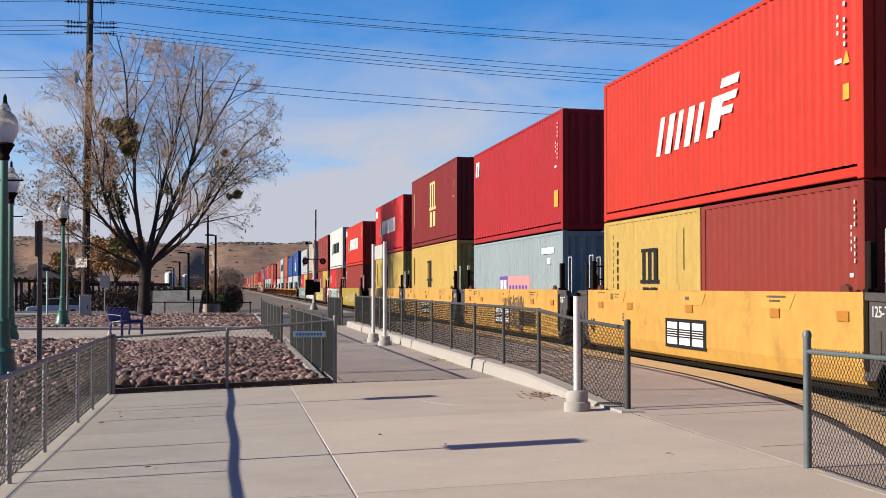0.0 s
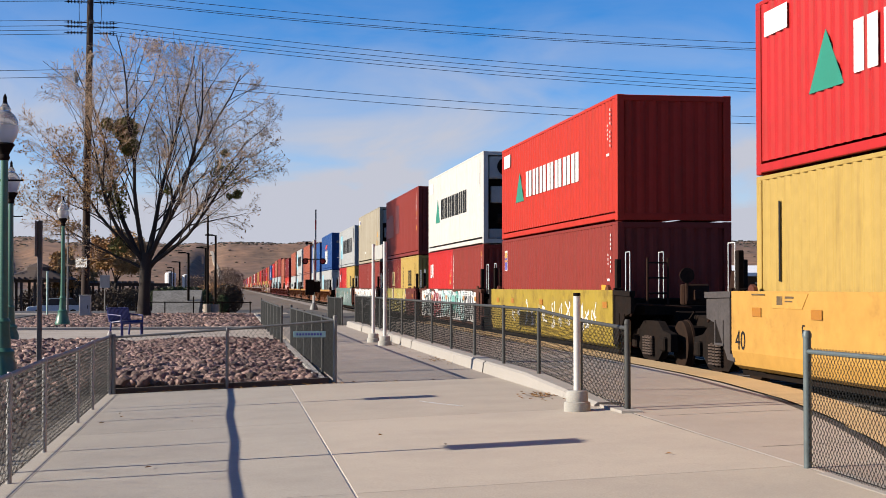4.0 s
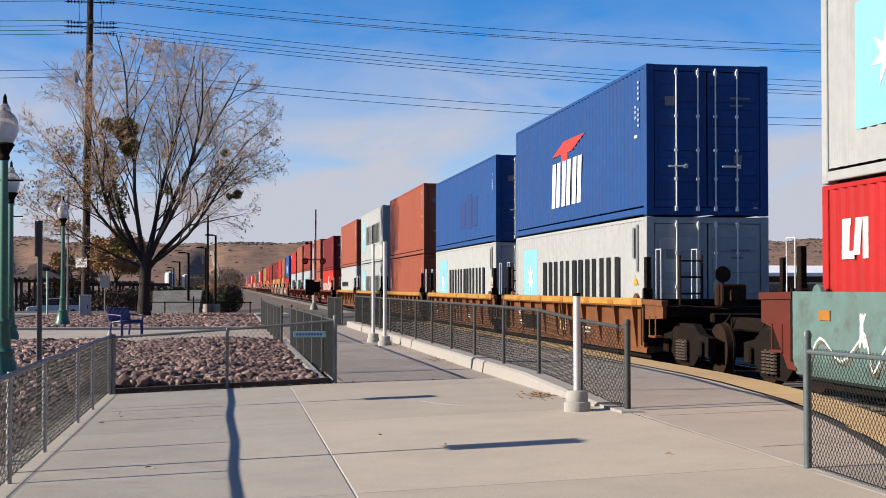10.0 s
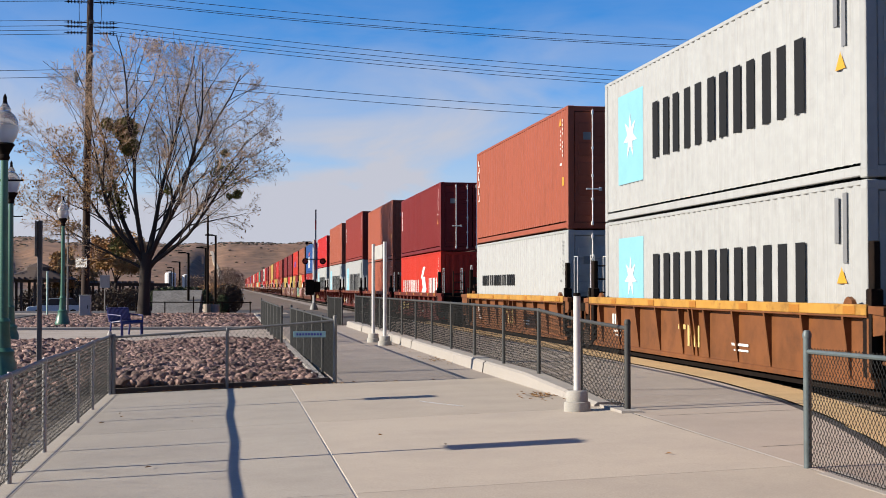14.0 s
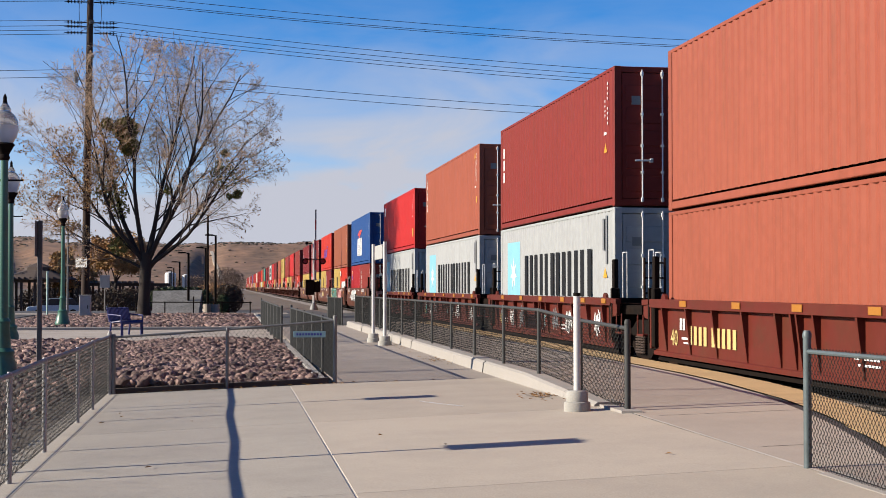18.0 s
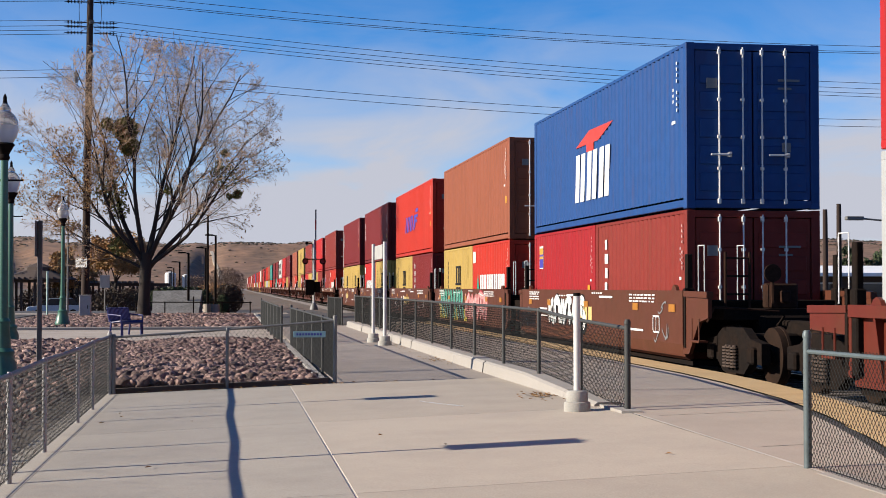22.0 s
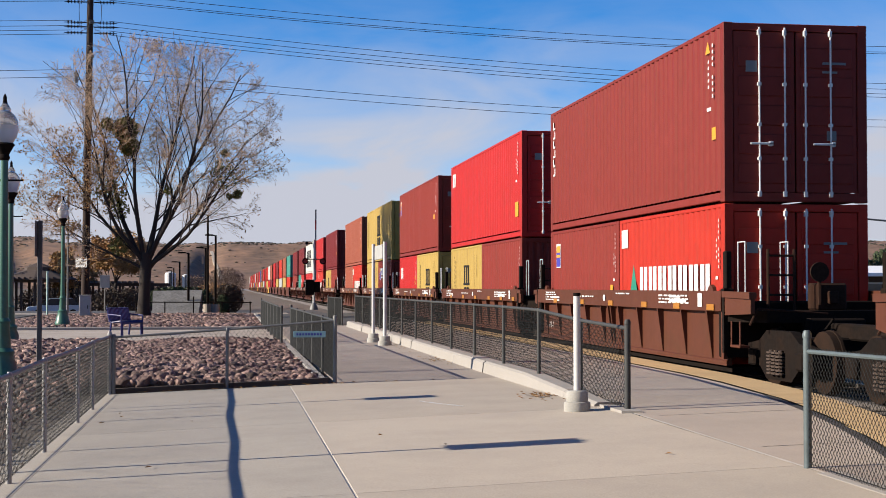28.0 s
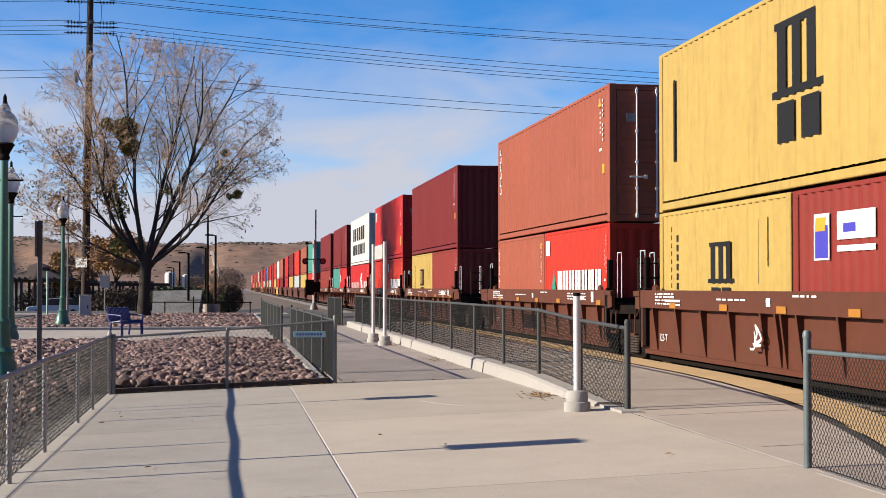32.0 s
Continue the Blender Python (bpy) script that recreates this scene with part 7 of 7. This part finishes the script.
# ---- street furniture ----
bench = thing("park_bench", "royal blue steel strap bench with a curved back", "bench", pose(-3.25, 45.0, 0.0, 0, 0, 235), group="")
for i in range(17):
    x = -0.50 + i * 0.0625
    prof_b = [(0.24, 0.40), (0.18, 0.455), (0.0, 0.43), (-0.18, 0.41), (-0.26, 0.46), (-0.33, 0.70), (-0.36, 0.84), (-0.39, 0.86)]
    strap = Geo()
    for (y0, z0), (y1, z1) in zip(prof_b, prof_b[1:]):
        strap.tube((x, y0, z0), (x, y1, z1), 0.026, n=6)
    part("strap", strap, BENCH_BLUE, bench, "blue bent steel strap")
for s in (-1, 1):
    part("leg", Geo().tube((s * 0.46, 0.22, 0), (s * 0.46, 0.20, 0.42), 0.03, n=8).tube((s * 0.46, -0.28, 0), (s * 0.46, -0.22, 0.44), 0.03, n=8).tube((s * 0.52, 0.22, 0.62), (s * 0.52, -0.30, 0.66), 0.025, n=8).tube((s * 0.52, 0.22, 0.0), (s * 0.52, 0.22, 0.62), 0.022, n=8), BENCH_BLUE, bench)
part("skirt", Geo().bevel_box(-0.52, 0.52, -0.30, -0.27, 0.42, 0.50, 0.01).bevel_box(-0.52, 0.52, 0.22, 0.26, 0.36, 0.42, 0.01), BENCH_BLUE, bench)

def sign_post(x, y, top, plate):
    sp = thing("sign_post", "dark steel sign post beside the walkway fence", "sign post", pose(x, y, -0.14), group="sign posts")
    part("post", Geo().bevel_box(-0.03, 0.03, -0.028, 0.028, 0, top + 0.14, 0.006), SIGN_STEEL, sp)
    part("sign_plate", Geo().bevel_box(-0.042, -0.031, -0.19, 0.19, top + 0.14 - plate, top + 0.135, 0.003), SIGN_STEEL, sp, "thin sign plate seen edge-on")
    return sp


sign_post(-2.42, 18.4, 2.37, 0.46)
sign_post(-2.30, 12.62, 2.58, 0.62)

ws = thing("pole_sign", "small white sign with two lines of text on the pole", "sign", pose(-7.38, 71.35, 2.5, 0, 0, -32))
part("plate", Geo().bevel_box(-0.34, 0.34, -0.01, 0.01, 0, 0.48, 0.004), INK["white"], ws)
for words, size, zz in (("NO LEFT", 0.145, 0.27), ("TURN", 0.145, 0.09)):
    part("lettering", flat_words(words, size), INK["black"], ws, "dark lettering", at=pose(0, -0.0135, zz))
bs = thing("back_of_sign", "grey back of a street sign on a thin post", "sign", pose(-7.0, 80.2, 0.03))
part("post", Geo().tube((0, 0, 0), (0, 0, 2.2), 0.03, n=8), GALV, bs)
part("plate", Geo().bevel_box(-0.27, 0.27, -0.05, -0.035, 1.45, 2.15, 0.004), GREY_BOX, bs)
cb = thing("utility_cabinet", "grey-green steel utility cabinet", "cabinet", pose(-7.0, 69.6, -0.03))
part("body", Geo().bevel_box(-0.27, 0.27, -0.2, 0.2, 0, 1.12, 0.02), GREY_BOX, cb)
part("lid", Geo().bevel_box(-0.29, 0.29, -0.22, 0.22, 1.12, 1.17, 0.015), GREY_BOX, cb)
part("handle", Geo().bevel_box(0.12, 0.16, -0.225, -0.2, 0.5, 0.66, 0.005), BLACK_STEEL, cb)
tp_ = thing("thin_pole", "slender pale metal pole by the utility pole", "pole", pose(-8.15, 72.4, -0.05))
part("shaft", Geo().tube((0, 0, 0), (0, 0, 6.6), 0.055, 0.045, n=10), GALV, tp_, smooth=True)
gp = thing("green_bollard_post", "pale green slim post by the parking lane", "post", pose(-9.6, 76.0, 0.0))
part("shaft", Geo().tube((0, 0, 0), (0, 0, 2.35), 0.05, n=10), mat("pale_green_paint", (0.30, 0.42, 0.38), 0.6), gp, smooth=True)


def car_parked(x, y, z, rz):
    c = thing("parked_car", "pale silver-blue hatchback parked at the kerb", "car", pose(x, y, z, 0, 0, rz))
    body = mat("silver_blue_car_paint", (0.42, 0.50, 0.58), 0.3, 0.2, stain=(1, 0.1), bump=0)
    g = Geo().extrude([(-2.15, 0.35), (-2.2, 0.62), (-2.05, 0.80), (-1.15, 0.92), (1.95, 0.96), (2.15, 0.85), (2.2, 0.45), (2.1, 0.28), (-2.0, 0.25)], "y", -0.86, 0.86)
    part("body", g, body, c, smooth=True)
    part("cabin", Geo().extrude([(-1.2, 0.90), (-0.45, 1.42), (1.2, 1.47), (1.95, 0.94)], "y", -0.72, 0.72), CAR_GLASS, c, "dark tinted windows")
    part("roof", Geo().extrude([(-0.5, 1.41), (-0.42, 1.45), (1.2, 1.50), (1.3, 1.45)], "y", -0.71, 0.71), body, c)
    for s in (-1, 1):
        part("pillar", Geo().extrude([(0.3, 0.93), (0.36, 1.46), (0.46, 1.46), (0.42, 0.93)], "y", s * 0.725 - 0.01, s * 0.725 + 0.01), body, c)
        for xx in (-1.35, 1.3):
            w = part("wheel", Geo().tube((xx, s * 0.72, 0.31), (xx, s * 0.88, 0.31), 0.31, n=18), BLACK_STEEL, c, "dark tyre", smooth=True)
            part("rim", Geo().tube((xx, s * 0.87, 0.31), (xx, s * 0.89, 0.31), 0.19, n=14), GALV, w)
        part("headlight", Geo().bevel_box(-2.18, -2.0, s * 0.62 - 0.16, s * 0.62 + 0.16, 0.62, 0.75, 0.02), INK["white"], c)
    return c


car_parked(-9.2, 127.5, -0.85, 5)
car_parked(-4.9, 131.0, -0.85, 184)
car_parked(-13.7, 113.4, -0.85, 10)
dark_car = car_parked(-21.5, 122, -0.85, 190)
tagged(dark_car, "silver-blue hatchback parked across the street")


def pergola(x, y, z, w, d, h, n):
    p = thing("park_shelter", "dark timber shade shelter with a slatted roof", "shelter", pose(x, y, z), group="park shelters")
    for i in range(n):
        for s in (-1, 1):
            part("post", Geo().bevel_box(-0.1, 0.1, -0.1, 0.1, 0, h, 0.01), SHADE_BROWN, p, at=pose(-w / 2 + w * i / (n - 1), s * d / 2, 0))
    for s in (-1, 1):
        part("beam", Geo().bevel_box(-w / 2 - 0.6, w / 2 + 0.6, s * d / 2 - 0.08, s * d / 2 + 0.08, h, h + 0.25, 0.01), SHADE_BROWN, p)
    sl = Geo().bevel_box(-0.04, 0.04, -d / 2 - 0.7, d / 2 + 0.7, h + 0.25, h + 0.42, 0.01).data("slat", SHADE_BROWN)
    for i in range(int(w / 0.45)):
        part("slat", sl, SHADE_BROWN, p, at=pose(-w / 2 + i * 0.45, 0, 0))
    return p


gaz = pergola(-15.6, 118, -0.86, 4.2, 4.5, 2.75, 5)
part("roof", Geo().lathe([(3.1, 2.95), (3.1, 3.05), (1.2, 3.75), (1.1, 4.0), (0.1, 4.4)], n=8), SHADE_BROWN, gaz, "dark peaked shingle roof")
pergola(-9.6, 121, -0.86, 7.6, 3.5, 2.45, 10)
pergola(-22.5, 122, -0.86, 5.0, 4.5, 2.6, 5)
rail_row = thing("park_railing", "dark railing with low bushes at the park's edge", "railing", pose(0, 0, 0))
for i in range(26):
    part("post", Geo().bevel_box(-0.05, 0.05, -0.05, 0.05, -0.1, 1.35, 0.01), SHADE_BROWN, rail_row, at=pose(-19 + i * 0.62, 116 + 0.05 * i, -0.75))
part("rail", Geo().tube((-19, 116, 0.5), (-3.5, 117.3, 0.5), 0.05, n=6).tube((-19, 116, -0.2), (-3.5, 117.3, -0.2), 0.05, n=6), SHADE_BROWN, rail_row)


def area_light(x, y, h, arm, rz=0):
    p = thing("area_light", "dark steel light pole with a flat lamp head", "street lamp", pose(x, y, -0.1, 0, 0, rz), group="dark light poles")
    part("pole", Geo().tube((0, 0, 0), (0, 0, h), 0.085, 0.065, n=10), BLACK_STEEL, p, smooth=True)
    part("base", Geo().tube((0, 0, 0), (0, 0, 0.55), 0.26, n=14), PATH, p, "round concrete base")
    part("arm", Geo().tube((0, 0, h - 0.05), (-arm, 0, h), 0.03, n=6), BLACK_STEEL, p)
    part("head", Geo().bevel_box(-arm - 0.42, -arm + 0.05, -0.13, 0.13, h - 0.04, h + 0.05, 0.02), BLACK_STEEL, p)
    return p


for px, py, h in ((-1.45, 89.3, 6.2), (-0.93, 86.5, 4.8), (-1.7, 96, 4.3), (-2.55, 86, 3.7), (-4.0, 112, 3.6), (-5.5, 138, 3.5), (-7.0, 168, 3.6)):
    area_light(px, py, h, 0.22, 8)

# the sloping concrete slab and shrubs before the street
ramp = Geo().add([(-4.6, 84.2, -0.08), (-1.9, 84.0, -0.08), (-1.75, 87.5, 1.34), (-4.75, 87.5, 1.28), (-4.75, 87.8, -0.08), (-1.75, 87.8, -0.08)], [(0, 1, 2, 3), (0, 3, 4), (1, 5, 2), (3, 2, 5, 4), (0, 4, 5, 1)])
single("concrete_bank", ramp, mat("stained_grey_concrete", (0.15, 0.146, 0.138), 0.9, grain=(8, 0.35), stain=(1.2, 0.85), stain_col=(0.065, 0.063, 0.060), bump=0.5, bump_scale=6), "stained grey concrete bank sloping up", "bank", "structure")


def hedge(name, label, centre, size, n, material, seed, leaf=0.1):
    g = Geo()
    leaf_cloud(g, random.Random(seed), centre, size, n, leaf)
    return single(name, g, material, label, "shrub")


hedge("dark_shrub", "dense dark brown shrub by the light pole", (-0.15, 88.6, 0.75), (0.95, 0.6, 0.98), 3200, DEAD_SCRUB, 41, 0.07)
hedge("dark_shrub", "small dark evergreen shrub by the light pole", (-0.5, 88.0, 0.45), (0.40, 0.4, 0.6), 1400, BUSH, 47, 0.07)
hedge("low_hedge", "low brown-green hedge on the bank", (-3.3, 92.0, 0.75), (2.3, 1.0, 0.85), 3000, BUSH, 42, 0.10)
hedge("bare_thicket", "bare brown thicket beside the far track", (-1.2, 330, 2.6), (5.0, 3.5, 3.6), 5200, BRUSH, 45, 0.16)
hedge("bare_thicket", "bare brown thicket beside the far track", (-9.5, 345, 1.9), (5.5, 3.5, 2.6), 4200, BRUSH, 46, 0.16)
hedge("dry_shrub", "dark shrub by the street", (-8.6, 112, 0.4), (2.2, 1.5, 1.2), 2600, DEAD_SCRUB, 43, 0.10)
hedge("dry_shrub", "dark shrub beside the shelter", (-21.5, 112, 0.5), (3.6, 1.5, 1.4), 3000, DEAD_SCRUB, 44, 0.14)
for cx, cy, sx, sz, n, m_, sd in ((-24, 128, 5.0, 2.0, 4600, DEAD_SCRUB, 61), (-15.5, 132, 4.0, 1.7, 4600, DEAD_SCRUB, 62), (-7.5, 136, 3.4, 1.5, 4000, DEAD_SCRUB, 63), (-31, 140, 6.0, 2.6, 5000, DEAD_SCRUB, 64), (-1.5, 150, 3.0, 1.7, 2200, DRY_LEAF, 65)):
    hedge("park_shrub", "dark scrubby growth at the back of the park", (cx, cy, 0.3), (sx, 1.5, sz), n, m_, sd, 0.13)
for (tx, r, h) in ((-12.6, 1.15, 4.6), (-9.4, 0.75, 4.1)):
    tk = thing("white_tank", "white storage tank far behind the park", "tank", pose(tx, 298, -0.1), group="white tanks")
    part("shell", Geo().lathe([(r, 0), (r, h - 0.3), (r * 0.9, h), (r * 0.3, h + 0.25)], n=24), WHITE_POST, tk, smooth=True)
    part("ladder", Geo().box(-0.2, 0.2, -r - 0.06, -r - 0.02, 0.3, h), GALV, tk)

pr = thing("pipe_railing", "dark pipe railing in front of the concrete bank", "railing", pose(0, 80.6, 0.03))
part("rail", Geo().tube((-5.4, 0, 0.64), (1.2, 0, 0.60), 0.03, n=8), BLACK_STEEL, pr)
for i in range(5):
    part("post", Geo().tube((0, 0, 0), (0, 0, 0.95 if i == 2 else 0.66), 0.035, n=8), BLACK_STEEL, pr, at=pose(-5.3 + 1.6 * i, 0, 0))

# ---- the level crossing signal ----
sig = thing("crossing_signal", "level-crossing signal with raised striped gate arm", "crossing signal", pose(5.85, 99.5, -0.1))
part("mast", Geo().tube((0, 0, 0), (0, 0, 5.0), 0.085, n=12), WHITE_POST, sig, smooth=True)
part("base", Geo().lathe([(0.30, 0), (0.28, 0.15), (0.15, 0.45), (0.11, 0.5)], n=16), GALV, sig, smooth=True)
part("gate_box", Geo().bevel_box(-0.45, 0.45, -0.3, 0.3, 1.25, 2.0, 0.04).bevel_box(-0.62, 0.0, -0.45, -0.3, 1.05, 2.15, 0.03), BLACK_STEEL, sig, "dark gate drive with counterweight")
for i in range(7):
    part("gate_arm", Geo().bevel_box(0.05, 0.16, -0.34, -0.28, 2.1 + i * 0.72, 2.81 + i * 0.72, 0.01), INK["blood" if i % 2 else "grey"], sig, "striped gate arm")
part("light_bar", Geo().tube((-0.8, -0.1, 3.6), (0.8, -0.1, 3.6), 0.035, n=8), BLACK_STEEL, sig)
for s in (-1, 1):
    lt = part("light", Geo().tube((s * 0.62, -0.16, 3.45), (s * 0.62, -0.22, 3.45), 0.22, n=18), BLACK_STEEL, sig, "round black target")
    part("lens", Geo().tube((s * 0.62, -0.22, 3.45), (s * 0.62, -0.25, 3.45), 0.15, n=14), INK["blood"], lt)
    part("hood", Geo().bevel_box(s * 0.62 - 0.17, s * 0.62 + 0.17, -0.6, -0.22, 3.60, 3.64, 0.01), BLACK_STEEL, lt)
part("bell_arm", Geo().tube((0, 0, 4.7), (-0.5, 0, 4.75), 0.03, n=6).tube((-0.5, -0.1, 4.75), (-0.5, 0.1, 4.75), 0.12, n=10), BLACK_STEEL, sig)

# ---- beyond the tracks ----
bl = thing("low_building", "low building with a broad white roof beyond the tracks", "building", pose(38, 82, -0.1))
part("wall", Geo().box(-9, 9, -4, 4, 0, 2.25), SHADE_BROWN, bl)
part("roof", Geo().extrude([(-5.0, 2.25), (5.0, 2.25), (5.0, 2.45), (0, 2.95), (-5.0, 2.45)], "x", -10, 10), mat("white_metal_roof", (0.78, 0.78, 0.76), 0.5, stain=(0.5, 0.15)), bl, "white metal roof")
for i in range(5):
    wn = part("window", Geo().box(-7.5 + 3.2 * i, -6.1 + 3.2 * i, -4.04, -3.98, 0.8, 1.8), CAR_GLASS, bl)
    part("frame", Geo().box(-7.6 + 3.2 * i, -6.0 + 3.2 * i, -4.06, -4.0, 0.7, 0.8).box(-7.6 + 3.2 * i, -6.0 + 3.2 * i, -4.06, -4.0, 1.8, 1.9), PAINT["white"], wn)
for x, y, h in ((25.6, 57.4, 5.0), (26.6, 58.2, 5.3), (30.5, 60.5, 3.2)):
    pk = thing("dark_pole", "dark timber pole beyond the tracks", "pole", pose(x, y, -0.1), group="poles beyond the tracks")
    part("shaft", Geo().tube((0, 0, 0), (0, 0, h), 0.13, 0.10, n=10), POLE_WOOD, pk, smooth=True)
cobra = thing("cobra_street_lamp", "grey street lamp on a long arm beyond the tracks", "street lamp", pose(38.5, 70.5, -0.1))
part("mast", Geo().tube((0, 0, 0), (0, 0, 4.9), 0.09, n=10), GALV, cobra, smooth=True)
part("arm", Geo().tube((0, 0, 4.9), (-5.0, 0, 5.3), 0.05, n=8), GALV, cobra)
part("head", Geo().bevel_box(-5.9, -4.9, -0.16, 0.16, 5.2, 5.42, 0.04), GALV, cobra)
single("board_fence", Geo().bevel_box(33, 90, 112, 112.2, -0.1, 2.6, 0.02), SHADE_BROWN, "weathered brown board fence beyond the tracks", "fence", "structure")


# ---- hills ----
def hill_height(a, r):
    """Height of the hills by bearing and distance: higher to the -x side, a shaded gully, then an even ridge over the track."""
    ad = math.degrees(a)
    x, y = r * math.sin(a), r * math.cos(a)
    ridge = 57 + 11 * math.exp(-((ad + 9.5) / 4.5) ** 2) + 1.8 * math.sin(ad * 1.3 + 0.6) + 7 * math.exp(-((ad - 18) / 9) ** 2)
    t = min(1.0, (r - 1150) / 630)
    up = t * t * (3 - 2 * t)
    n = noise.fractal(Vector((x * 0.0045, y * 0.0030, 0.3)), 0.8, 2.1, 6)
    z = ridge * up * (0.96 + 0.06 * n) + 8 * n * up - 1.5 * (1 - up)
    # two gullies run down to the flat
    for c, w, deep in ((-1.15 + (r - 1400) * 0.0011, 0.42, 13.0), (-8.1 - (r - 1400) * 0.002, 0.7, 15.0)):
        z -= deep * math.exp(-((ad - c) / w) ** 2) * min(1.0, 2.2 * t) * max(0.0, 1 - t * 0.75)
    return z


def hills():
    g = Geo()
    na, nr = 600, 30
    vs = []
    for i in range(na + 1):
        a = radians(-38 + 90 * i / na)
        for j in range(nr + 1):
            r = 1150 + 1500 * j / nr
            vs.append((r * math.sin(a), r * math.cos(a), hill_height(a, r)))
    g.add(vs, [(i * (nr + 1) + j, (i + 1) * (nr + 1) + j, (i + 1) * (nr + 1) + j + 1, i * (nr + 1) + j + 1) for i in range(na) for j in range(nr)])
    return g


hill_geo = hills()
hill = single("hills", hill_geo, HILL, "dry tan grass hills with scattered scrub on the skyline", "hill", "structure", smooth=True)
road_g = Geo()
rows_h = [(-0.78 + 0.40 * k / 24, 1640 - 330 * k / 24) for k in range(25)]
for (a0, r0), (a1, r1) in zip(rows_h, rows_h[1:]):
    q = []
    for ad, r, side in ((a0, r0, -1.6), (a0, r0, 1.6), (a1, r1, 1.6), (a1, r1, -1.6)):
        a = radians(ad)
        q.append((r * math.sin(a) + side, r * math.cos(a), hill_height(a, r) + 1.2))
    road_g.add(q + [(x, y, z - 3) for x, y, z in q], [(0, 1, 2, 3), (4, 7, 6, 5), (0, 4, 5, 1), (1, 5, 6, 2), (2, 6, 7, 3), (3, 7, 4, 0)])
single("hill_track", road_g, CONCRETE, "pale concrete channel running down the hillside", "channel", "structure")
sc = Geo()
rs = random.Random(77)
blob_v, blob_f = far_rocks[0]
hill_front = [v for v in hill_geo.v if v[0] ** 2 + v[1] ** 2 < 2050 ** 2 and abs(math.atan2(v[0], v[1]) - 0.1) < 0.5]
for _ in range(26000):
    x, y, z = rs.choice(hill_front)
    if z < 47 and rs.random() < 0.90 or z < 8:
        continue
    s = rs.uniform(1.6, 4.6)
    ox, oy = rs.uniform(-9, 9), rs.uniform(-22, 22)
    sc.add([(x + ox + v[0] * s, y + oy + v[1] * s, z + v[2] * s * 0.8) for v in blob_v], blob_f)
single("hill_scrub", sc, SCRUB, "dark scrub bushes dotted over the hills", "scrub", "stuff")


def motions():
    """The whole train runs past at an even pace."""
    for ob, y, x, z in MOVING:
        walk(ob, [(t, pose(x, y - SPEED * t, z)) for t in (0.0, 8.0, 16.0, 24.0, 32.0)])


motions()
